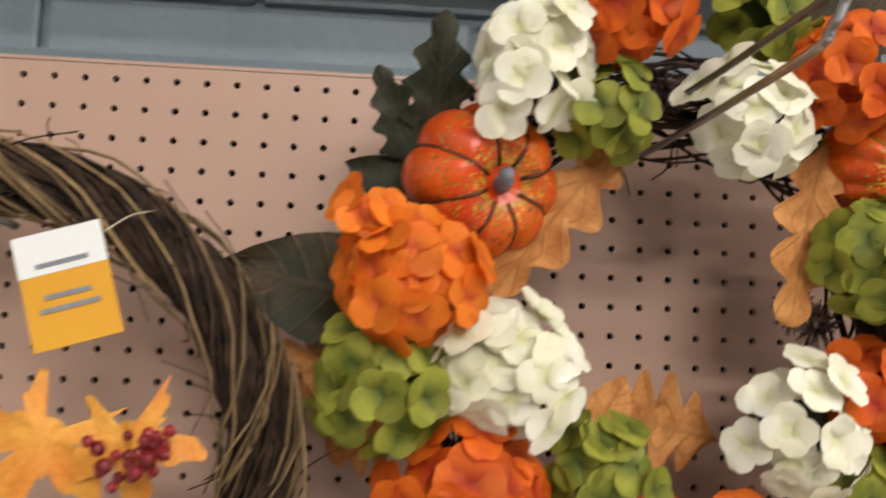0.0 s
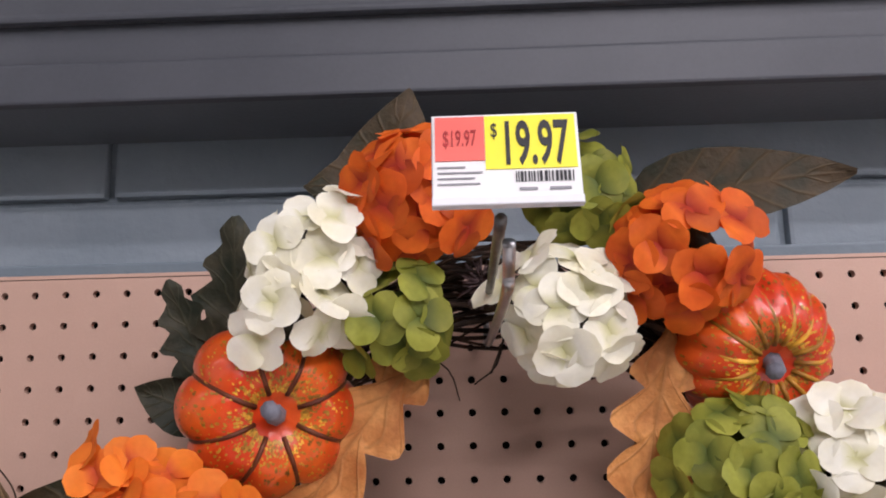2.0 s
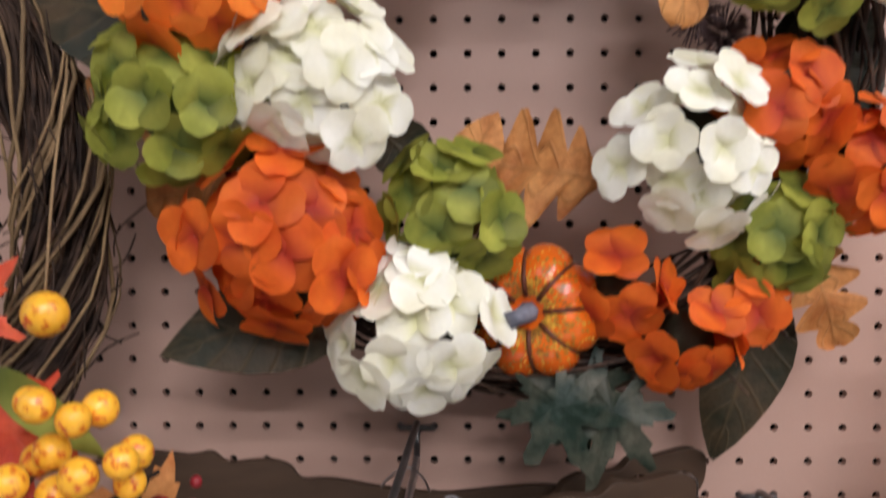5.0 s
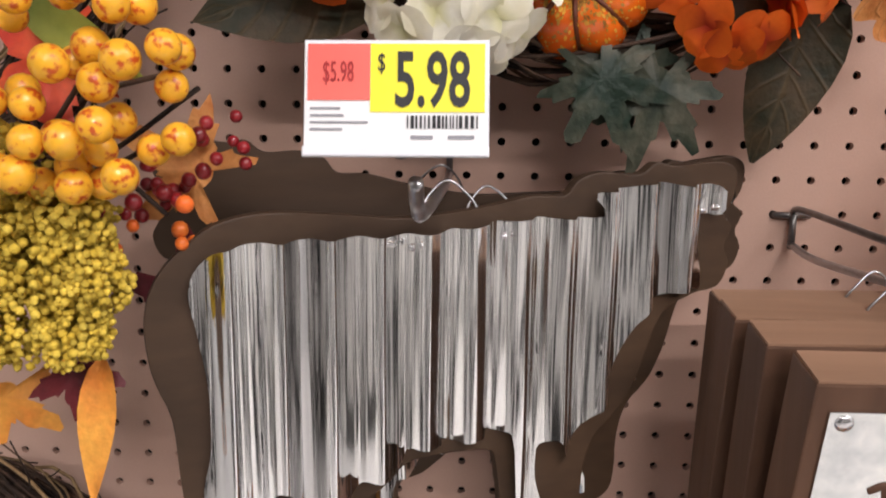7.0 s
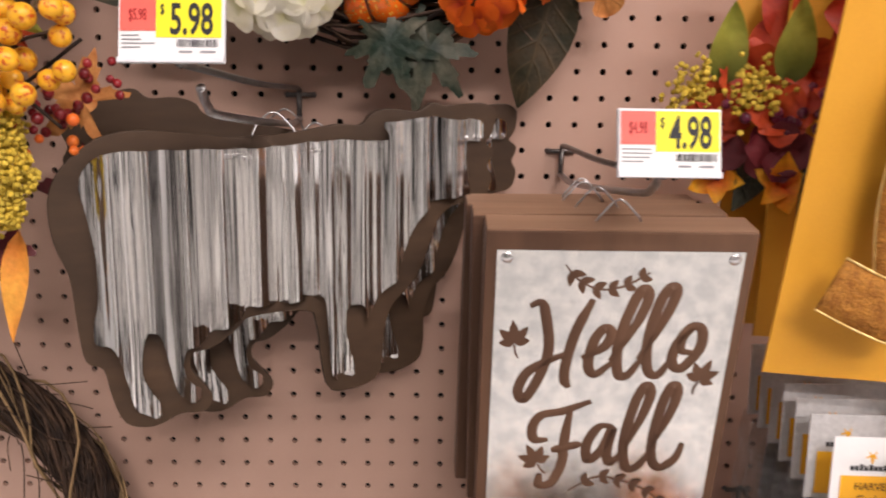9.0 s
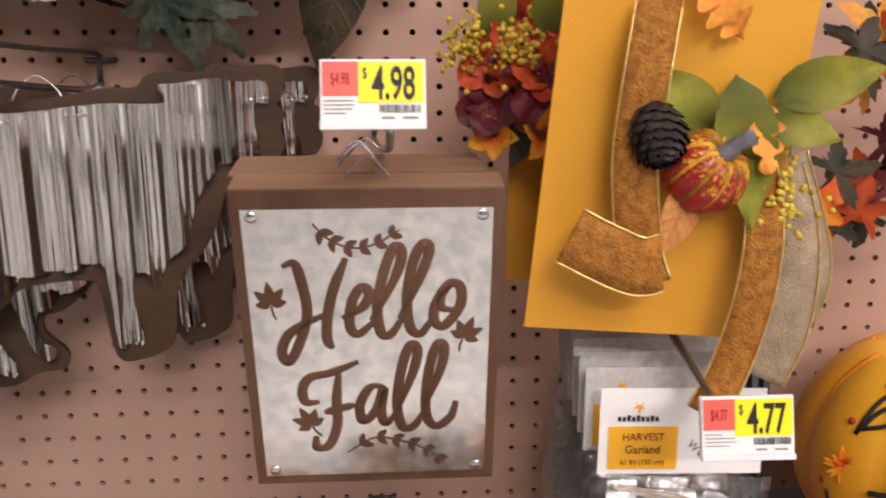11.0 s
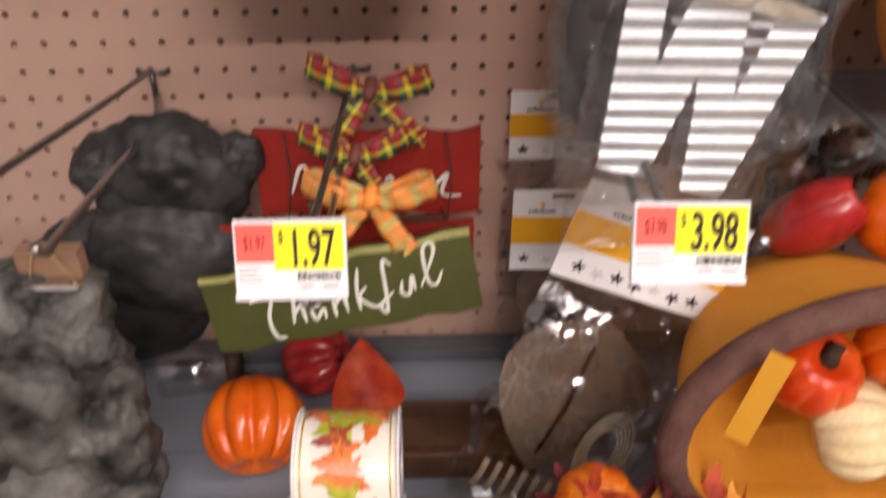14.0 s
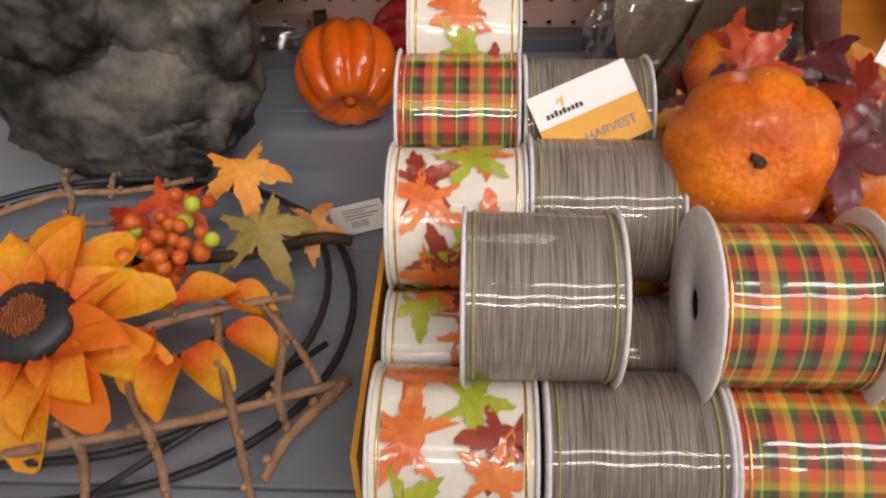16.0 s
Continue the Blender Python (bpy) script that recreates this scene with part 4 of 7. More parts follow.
for k, (bs, tp, w, kd, mt, nm) in enumerate([
    ((0.035, -0.115, 1.835), (-0.070, -0.130, 1.705), 0.060, "oak", M_TAN, "oak_leaf"), ((0.185, -0.105, 1.840), (0.148, -0.13, 1.690), 0.060, "oak", M_TAN, "oak_leaf"),
    ((0.118, -0.075, 1.598), (0.030, -0.055, 1.618), 0.085, "oak", M_TAN, "oak_leaf"), ((-0.150, -0.085, 1.668), (-0.226, -0.09, 1.630), 0.060, "oak", M_TAN, "oak_leaf"),
    ((-0.120, -0.085, 1.610), (-0.182, -0.09, 1.585), 0.055, "oak", M_TAN, "oak_leaf"), ((0.235, -0.08, 1.570), (0.270, -0.075, 1.490), 0.055, "oak", M_TAN, "oak_leaf"),
    ((-0.135, -0.09, 1.690), (-0.262, -0.10, 1.722), 0.085, "ovate", M_BRLEAF, "broad_leaf"), ((-0.02, -0.085, 1.89), (0.012, -0.11, 2.002), 0.075, "ovate", M_BRLEAF, "broad_leaf"),
    ((0.03, -0.08, 1.93), (-0.060, -0.11, 1.935), 0.070, "ovate", M_BRLEAF, "broad_leaf"),
    ((0.160, -0.085, 1.920), (0.306, -0.13, 1.928), 0.060, "ovate", M_BRLEAF, "broad_leaf"), ((0.235, -0.08, 1.715), (0.275, -0.09, 1.630), 0.075, "ovate", M_DKLEAF, "broad_leaf"),
    ((-0.04, -0.095, 1.530), (-0.160, -0.13, 1.495), 0.068, "ovate", M_BRLEAF, "broad_leaf"), ((0.225, -0.06, 1.53), (0.192, -0.055, 1.410), 0.060, "ovate", M_BRLEAF, "broad_leaf"),
    ((-0.115, -0.07, 1.79), (-0.108, -0.12, 1.908), 0.060, "fern", M_DKLEAF, "jagged_leaf"), ((-0.12, -0.08, 1.78), (-0.155, -0.11, 1.868), 0.045, "fern", M_DKLEAF, "jagged_leaf"),
    ((-0.125, -0.08, 1.775), (-0.176, -0.10, 1.798), 0.040, "ovate", M_DKLEAF, "small_leaf"), ((-0.03, -0.09, 1.63), (0.004, -0.10, 1.600), 0.04, "ovate", M_BRLEAF, "small_leaf"),
    ((0.02, -0.07, 1.60), (0.045, -0.07, 1.646), 0.035, "ovate", M_TAN, "small_leaf"),
]):
    leaf(wreath, nm, bs, tp, w, kd, mt, seed=k, curl=0.12 + 0.04 * (k % 3))
for k, (x, z, sz, sp) in enumerate([(0.078, 1.462, 0.052, 205), (0.112, 1.458, 0.056, 165), (0.094, 1.470, 0.050, 182)]):
    part("frosted_leaf", maple(sz, Matrix.Translation((x, -0.118 + 0.006 * k, z)) @ turned((0.1 * (k - 1), -1, 0.15), sp), 60 + k, None, 0.35, 7), M_FROST, wreath)
for k, (x, y, z) in enumerate([(0.165, -0.10, 1.70), (0.06, -0.10, 1.862), (0.185, -0.09, 1.69)]):
    b = bmesh.new()
    rnd = random.Random(k)
    for s in range(160):
        d = Vector((rnd.gauss(0, 1), rnd.gauss(0, 1), rnd.gauss(0, 1))).normalized()
        tube([Vector((x, y, z)) + d * 0.004, Vector((x, y, z)) + d * rnd.uniform(0.012, 0.021)], 0.0005, 3, b)
    part("thistle_tuft", b, mk("mauve_tuft", (0.11, 0.07, 0.07), (0.17, 0.11, 0.11), 50, 0.9) if k == 0 else bpy.data.materials["mauve_tuft"], wreath)

# ---- grapevine wreaths ----


def vine_wreath(cx, cy, cz, R, tubes, seed, label, thick=0.03):
    ob = thing("grapevine_wreath", (cx, 0.0, cz - R), label, "wreath", "grapevine wreaths on the pegboard")
    rnd = random.Random(seed)
    for name, mat, count, lift in (("dark_vine", M_TWIG, tubes, 0.8), ("pale_vine", M_TWIGT, tubes // 9, 1.08)):
        b = bmesh.new()
        for k in range(count):
            ph, turns = rnd.uniform(0, 6.28), rnd.choice((2, 3, 3, 4, 5))
            rr = thick * lift * math.sqrt(rnd.uniform(0.15, 1)) if name == "dark_vine" else thick * rnd.uniform(0.9, 1.1)
            jit = rnd.uniform(0, 6.28)
            tube([(cx + (R + rr * math.cos(turns * a + ph) + 0.002 * math.sin(17 * a + jit)) * math.cos(a), cy + rr * math.sin(turns * a + ph), cz + (R + rr * math.cos(turns * a + ph) + 0.002 * math.sin(13 * a + jit)) * math.sin(a)) for a in (2 * math.pi * s / 64 for s in range(64))], rnd.uniform(0.0009, 0.0019) if name == "dark_vine" else rnd.uniform(0.0008, 0.0016), 5, b, True)
        tagged(part(name, b, mat, ob), kind="stuff")
    b = bmesh.new()
    for k in range(420):
        a = rnd.uniform(0, 6.28)
        q = rnd.uniform(0, 6.28)
        p0 = Vector((cx + (R + thick * 0.95 * math.cos(q)) * math.cos(a), cy + thick * 0.95 * math.sin(q), cz + (R + thick * 0.95 * math.cos(q)) * math.sin(a)))
        d = Vector((-math.sin(a), 0, math.cos(a))) * rnd.choice((-1, 1)) + Vector((rnd.uniform(-0.7, 0.7), rnd.uniform(-0.6, 0.4), rnd.uniform(-0.7, 0.7)))
        tube(spline([p0, p0 + d * 0.014, p0 + d * 0.03 + Vector((rnd.uniform(-0.01, 0.01), rnd.uniform(-0.01, 0), rnd.uniform(-0.01, 0.01)))], 3), 0.0006, 4, b)
    tagged(part("tendril", b, M_TWIG, ob), kind="stuff")
    return ob


vine_wreath(-0.432, -0.10, 1.572, 0.205, 150, 11, "brown twisted grapevine wreath hanging on the pegboard")
vine_wreath(-0.385, -0.07, 0.985, 0.185, 130, 12, "dark brown twisted grapevine wreath low on the pegboard", 0.028)

hang = thing("hang_tag", (-0.34, -0.16, 1.66), "yellow and white swing tag tied to the grapevine wreath", "tag")
m = facing(-0.338, -0.178, 1.697, -4, 0, 17)
part("card", plate(rect(-0.027, 0.027, -0.036, 0.036), 0.0006, m, 0.0002), M_CARD, hang, smooth=False)
part("white_band", plate(rect(-0.027, 0.027, 0.010, 0.036), 0.0003, m @ pose(0, 0, 0.0007)), M_WHITE, hang, smooth=False)
b = bmesh.new()
for k, (x0, x1, yy) in enumerate([(-0.014, 0.014, -0.006), (-0.018, 0.018, -0.014), (-0.016, 0.016, 0.014)]):
    joined(b, plate(rect(x0, x1, yy, yy + 0.003), 0.0002, m @ pose(0, 0, 0.0012)))
part("print", b, M_INKG, hang, smooth=False)
part("cord", tube(spline([(-0.318, -0.177, 1.732), (-0.312, -0.15, 1.745), (-0.306, -0.12, 1.752)], 4), 0.0007, 5), M_TWINE, hang)
vine_hook = tube([(-0.46, -0.002, 1.76), (-0.43, -0.14, 1.748), (-0.375, -0.17, 1.733)], 0.0026)
solid("support_rod", vine_hook, M_WIREDK, "dark steel rod behind the grapevine wreath", "hook", "display hooks")

# ---- the berry swag ----
swag = thing("berry_swag", (-0.24, -0.08, 1.30), "autumn swag of yellow berries, mustard blooms and maple leaves", "swag")
rnd = random.Random(21)
ys = []
for k in range(110):
    a = rnd.uniform(0, 6.28)
    q = math.sqrt(rnd.random())
    ys.append((-0.172 + 0.056 * q * math.cos(a), -0.235 - 0.03 * rnd.random(), 1.452 + 0.048 * q * math.sin(a), rnd.uniform(0.0070, 0.0086)))
keep = []
for s in ys:
    if all((Vector(s[:3]) - Vector(t[:3])).length > 0.0152 for t in keep):
        keep.append(s)
for s in keep:
    part("yellow_berry", balls([s], None, 14), M_BERRY, swag)
part("fruit", balls([(-0.186, -0.205, 1.527, 0.0115)], None, 16), M_BERRY, swag, "yellow and red ornamental fruit on a cord")
part("fruit_cord", tube(spline([(-0.186, -0.205, 1.536), (-0.188, -0.19, 1.60), (-0.205, -0.14, 1.66)], 5), 0.0008, 5), M_TWIGT, swag)
for k, (cx, cz, n) in enumerate([(-0.128, 1.428, 8), (-0.148, 1.410, 11), (-0.160, 1.402, 9), (-0.152, 1.386, 6), (-0.285, 1.60, 32)]):
    b = balls([(cx + rnd.uniform(-0.022, 0.022), -0.205 + rnd.uniform(-0.02, 0.02), cz + rnd.uniform(-0.014, 0.014), rnd.uniform(0.003, 0.005)) for q in range(n)], None, 8)
    tagged(part("red_berry", b, M_BERRYR if k != 3 else M_BERRYO, swag), kind="stuff")
for k, (cx, cz, r) in enumerate([(-0.222, 1.412, 0.028), (-0.187, 1.396, 0.022), (-0.205, 1.378, 0.028), (-0.180, 1.362, 0.020), (-0.215, 1.345, 0.028), (-0.190, 1.336, 0.020), (-0.240, 1.375, 0.035), (-0.245, 1.335, 0.028), (-0.185, 1.382, 0.018)]):
    b = bmesh.new()
    for s in range(520):
        d = Vector((rnd.gauss(0, 1), rnd.gauss(0, 1), rnd.gauss(0, 1))).normalized() * (r * rnd.uniform(0.5, 1.0))
        bmesh.ops.create_icosphere(b, subdivisions=1, radius=rnd.uniform(0.0014, 0.0027), matrix=Matrix.Translation(Vector((cx, -0.225, cz)) + d))
    tagged(part("mustard_bloom", b, M_SOLID, swag), kind="stuff")
for k, (x, y, z, s, mt, sp, fc) in enumerate([
    (-0.345, -0.18, 1.605, 0.060, M_MAPLE, 150, (0.1, -1, 0.2)), (-0.295, -0.18, 1.605, 0.055, M_MAPLE, 190, (0, -1, 0.1)), (-0.140, -0.19, 1.412, 0.045, M_TAN, 60, (0.2, -1, 0.1)),
    (-0.205, -0.20, 1.465, 0.05, M_REDLEAF, 120, (0, -1, 0.4)), (-0.205, -0.2, 1.305, 0.032, M_WINE, 190, (0, -1, 0.3)), (-0.245, -0.2, 1.29, 0.042, M_MAPLE, 160, (0.3, -1, 0)), (-0.15, -0.17, 1.34, 0.045, M_WINE, 80, (0, -1, 0)), (-0.26, -0.16, 1.52, 0.05, M_REDLEAF, 30, (0, -1, 0)), (-0.25, -0.17, 1.40, 0.06, M_WINE, 200, (0, -1, 0.1))]):
    part("maple_leaf", maple(s, Matrix.Translation((x, y, z)) @ turned(fc, sp), k), mt, swag)
leaf(swag, "lime_leaf", (-0.225, -0.19, 1.497), (-0.155, -0.215, 1.458), 0.022, "ovate", M_GREENP, seed=4)
leaf(swag, "orange_leaf", (-0.188, -0.2, 1.318), (-0.195, -0.215, 1.235), 0.020, "ovate", M_MAPLE, seed=5)
leaf(swag, "red_leaf", (-0.22, -0.18, 1.49), (-0.175, -0.2, 1.45), 0.03, "ovate", M_REDLEAF, seed=6)
b = bmesh.new()
for k in range(14):
    a = rnd.uniform(-1, 1)
    tube(spline([(-0.23, -0.16, 1.42), (-0.21 + 0.03 * a, -0.2, 1.43 + 0.02 * rnd.uniform(-1, 1)), (-0.17 + 0.05 * a, -0.22, 1.43 + 0.05 * rnd.uniform(-1, 1))], 4), 0.0014, 5, b)
tagged(part("stalk", b, M_TWIG, swag), kind="stuff")

# ---- corrugated cow signs ----
# Outlines in centimetres, measured from the middle of the board.
COW = [(-16.9, 4.2), (-16.1, 6.4), (-14.3, 8.2), (-12.9, 9.0), (-10.6, 9.4), (-7.3, 9.2), (-3.9, 8.9), (-1.1, 9.0), (1.8, 9.4), (4.4, 9.9), (6.4, 9.9), (7.3, 10.8), (8.9, 11.2), (11.2, 11.0), (12.4, 11.7), (13.7, 11.5), (15.2, 11.6), (17.2, 11.7), (18.3, 11.0), (18.1, 9.3), (17.5, 8.4), (18.2, 7.6), (17.7, 6.4), (18.1, 5.2), (17.4, 3.8), (15.6, 3.4), (13.4, 2.2), (12.2, -0.9), (11.0, -3.4),
       (9.2, -5.2), (8.4, -7.4), (8.0, -11.0), (6.9, -12.1), (5.1, -12.5), (3.3, -11.9), (2.5, -6.5), (1.6, -5.3), (-2.7, -5.4), (-4.1, -6.5), (-5.9, -7.7), (-7.3, -8.0), (-7.5, -9.4), (-6.0, -11.6), (-6.6, -12.9), (-8.5, -12.9), (-10.5, -13.7), (-12.5, -13.2), (-13.4, -11.0), (-13.9, -8.7), (-15.1, -7.9), (-15.5, -4.9), (-15.8, -1.4), (-16.7, 1.3)]
ZINC = [(-14.7, 5.8), (-13.4, 7.5), (-11.3, 7.9), (-6.7, 8.0), (-1.8, 8.1), (1.8, 8.5), (4.4, 8.7), (7.9, 8.6), (8.5, 9.0), (8.0, 10.0), (9.8, 10.2), (12.2, 10.6), (14.3, 10.3), (16.4, 10.3), (16.5, 8.6), (15.5, 8.5), (15.5, 6.6), (15.9, 3.9), (14.6, 3.9), (12.0, 3.2), (10.6, 1.0), (9.5, -2.4), (7.8, -4.2), (6.8, -6.6), (6.2, -4.9), (5.1, -5.1), (4.9, -7.1), (5.5, -10.7), (4.4, -11.0), (3.5, -10.5),
        (3.1, -4.6), (2.3, -4.0), (0.0, -4.3), (-2.9, -4.4), (-3.6, -5.4), (-5.8, -6.2), (-6.9, -7.2), (-7.8, -7.3), (-8.1, -9.3), (-6.9, -10.7), (-7.2, -11.5), (-8.5, -11.2), (-9.1, -8.8), (-9.7, -6.2), (-10.5, -5.8), (-11.0, -7.2), (-11.1, -9.5), (-9.9, -11.4), (-10.3, -12.5), (-11.7, -12.1), (-12.2, -9.8), (-12.9, -6.9), (-14.2, -6.6), (-14.4, -5.5), (-13.9, -3.0), (-13.9, 0.1), (-14.4, 3.4)]


def smooth_loop(pts, steps=4):
    n = len(pts)
    out = []
    for k in range(n):
        a, b, c, d = (Vector(pts[(k + q) % n]) for q in (-1, 0, 1, 2))
        for s in range(steps):
            t = s / steps
            v = 0.5 * (2 * b + (c - a) * t + (2 * a - 5 * b + 4 * c - d) * t * t + (3 * b - a - 3 * c + d) * t**3)
            out.append((v.x / 100, v.y / 100))
    return out


def corrugated(outline, pitch, depth, m, step=0.0012):
    """A corrugated sheet cut to an outline: upright ridges, column by column."""
    xs = [p[0] for p in outline]
    x, cols = min(xs) + 1e-4, []
    while x < max(xs):
        cut = []
        for (x0, y0), (x1, y1) in zip(outline, outline[1:] + outline[:1]):
            if (x0 <= x) != (x1 <= x):
                cut.append(y0 + (y1 - y0) * (x - x0) / (x1 - x0))
        cut.sort()
        w = math.sin(2 * math.pi * x / pitch) + 0.35 * math.sin(2 * math.pi * x / pitch * 0.37 + 1)
        w = w if pitch < 0.012 else math.sin(2 * math.pi * x / pitch) + 0.22 * math.sin(4.2 * math.pi * x / pitch + 1)
        cols.append((x, depth * w, list(zip(cut[::2], cut[1::2]))))
        x += step
    bm = bmesh.new()
    prev = []
    for x, z, spans in cols:
        now = [(lo, hi, [bm.verts.new(m @ Vector((x, lo + (hi - lo) * k / 6, z + 0.0006 * math.sin(40 * (lo + (hi - lo) * k / 6) + 60 * x)))) for k in range(7)]) for lo, hi in spans]
        for lo, hi, vs in now:
            for plo, phi, pv in prev:
                if min(hi, phi) > max(lo, plo):
                    for k in range(6):
                        bm.faces.new((pv[k], vs[k], vs[k + 1], pv[k + 1]))
        prev = now
    bmesh.ops.recalc_face_normals(bm, faces=bm.faces[:])
    return bm


def cow_sign(m, at, label):
    ob = thing("cow_sign", at, label, "sign", "cow signs on one hook")
    part("board", plate(smooth_loop(COW), 0.008, m, 0.0012), M_COWWOOD, ob, smooth=False)
    zz = part("zinc_sheet", corrugated(smooth_loop(ZINC), 0.0270, 0.0060, m @ pose(0, 0, 0.0155)), M_CORR, ob)
    for x, y in ((-0.126, 0.070), (-0.031, 0.074), (0.022, 0.078), (0.152, 0.088)):
        part("nail", balls([(*(m @ Vector((x, y, 0.0175))), 0.0022)], None, 8), M_SCREW, zz)
    b = bmesh.new()
    for x in (-0.005,):
        tube([m @ Vector(p) for p in spline([(x - 0.018, 0.089, 0.004), (x - 0.012, 0.100, 0.001), (x, 0.108, -0.002), (x + 0.012, 0.099, 0.001), (x + 0.018, 0.089, 0.004)], 5)], 0.0008, 5, b)
    part("wire_hanger", b, M_WIRE, ob)
    return ob


cow_sign(facing(-0.005, -0.146, 1.297, 0, 20, 0), (-0.005, -0.146, 1.29), "corrugated zinc cow on a dark wooden board")
cow_sign(facing(0.024, -0.082, 1.288, 0, 19, 3), (0.024, -0.082, 1.28), "corrugated zinc cow hanging behind another cow sign")
cow_sign(facing(-0.028, -0.058, 1.299, 0, 191, 3.0), (-0.028, -0.058, 1.29), "cow sign turned round at the back of the hook")

# ---- wooden box signs with cut zinc plates ----


def sprig(line, m, s=0.0105):
    """A curved stem with pairs of pointed leaves along it and one at its end."""
    pts = spline([(x, y, 0) for x, y in line], 8)
    b = script_line([line], 0.0016, m)
    for k in range(4, len(pts) - 1, 5):
        d = pts[k + 1] - pts[k]
        a = math.degrees(math.atan2(d.y, d.x)) - 90
        for sd in (-1, 1):
            blade(s * (1 - 0.25 * k / len(pts)), s * 0.48, "ovate", m @ pose(pts[k].x, pts[k].y, 0.0006, 0, 0, a + sd * 42), 0, 0, 0, k, b)
    return b


SPRIGS = [[(-0.0369, 0.0975), (-0.0274, 0.0867), (-0.0122, 0.0795), (0.0047, 0.0822), (0.0207, 0.0923)], [(-0.0208, -0.0913), (-0.0005, -0.0782), (0.0186, -0.0815), (0.0375, -0.0897), (0.0532, -0.1037)]]
HELLO = [[(-0.0589, 0.0662), (-0.0508, 0.0687), (-0.0464, 0.053), (-0.0441, 0.0308), (-0.0501, 0.0079), (-0.0592, -0.0094), (-0.0638, -0.0016), (-0.0583, 0.0129), (-0.0448, 0.0225), (-0.028, 0.0303)],
         [(-0.016, 0.0717), (-0.0252, 0.0488), (-0.0303, 0.0266), (-0.0313, 0.0092), (-0.0279, 0.0011)],
         [(-0.0201, 0.0255), (-0.0057, 0.0341), (-0.0008, 0.0451), (-0.0057, 0.0497), (-0.0126, 0.0392), (-0.0152, 0.0203), (-0.0096, 0.0123), (0.0022, 0.0224)],
         [(0.0006, 0.0236), (0.0164, 0.0549), (0.022, 0.0742), (0.0176, 0.0802), (0.0109, 0.0657), (0.0047, 0.0368), (0.0065, 0.0137), (0.0133, 0.0115), (0.0219, 0.0248)],
         [(0.0201, 0.0249), (0.0335, 0.0544), (0.0407, 0.0772), (0.0365, 0.0818), (0.0298, 0.0688), (0.0252, 0.0399), (0.0274, 0.0169), (0.0348, 0.0119), (0.043, 0.0241)],
         [(0.0549, 0.0501), (0.0464, 0.0393), (0.044, 0.0233), (0.0511, 0.0176), (0.0621, 0.0331), (0.0624, 0.0481), (0.0557, 0.0516), (0.0487, 0.0422), (0.0497, 0.0324), (0.0584, 0.0305)]]
FALL = [[(-0.0396, -0.0446), (-0.0495, -0.0441), (-0.0514, -0.0332), (-0.0453, -0.0229), (-0.0302, -0.0193), (-0.0102, -0.0106)],
         [(-0.0245, -0.0175), (-0.0271, -0.0429), (-0.0276, -0.0652), (-0.034, -0.0834), (-0.0433, -0.0862), (-0.044, -0.0759)],
         [(-0.0362, -0.054), (-0.0256, -0.0509), (-0.0143, -0.0479)],
         [(0.0067, -0.0315), (-0.0028, -0.0332), (-0.0102, -0.0481), (-0.0083, -0.0626), (0.0016, -0.0531), (0.0076, -0.0337), (0.0054, -0.0533), (0.0086, -0.0652), (0.0182, -0.0539)],
         [(0.0177, -0.0517), (0.0279, -0.0239), (0.0324, -0.0033), (0.0279, 0.003), (0.0216, -0.0131), (0.0172, -0.045), (0.0206, -0.0686), (0.0295, -0.0681), (0.0372, -0.0549)],
         [(0.0359, -0.0525), (0.0471, -0.0247), (0.0518, -0.002), (0.0475, 0.0035), (0.0419, -0.0119), (0.0383, -0.0416), (0.0397, -0.0618), (0.0469, -0.069), (0.0572, -0.0603), (0.0607, -0.047)]]


def cut_leaf(m, s=0.0175):
    """A flat maple silhouette with five narrow lobes and a stalk."""
    b = script_line([[(0, -0.5 * s), (0.004 * s, -0.9 * s), (0.1 * s, -1.15 * s)]], 0.08 * s, m)
    for a, n in ((0, 1.0), (42, 0.85), (-42, 0.85), (88, 0.62), (-88, 0.62)):
        blade(n * s, 0.40 * s, "ovate", m @ pose(0, -0.42 * s, 0.0001 * abs(a) / 40, 0, 0, a), 0, 0, 0, 1, b)
    return b


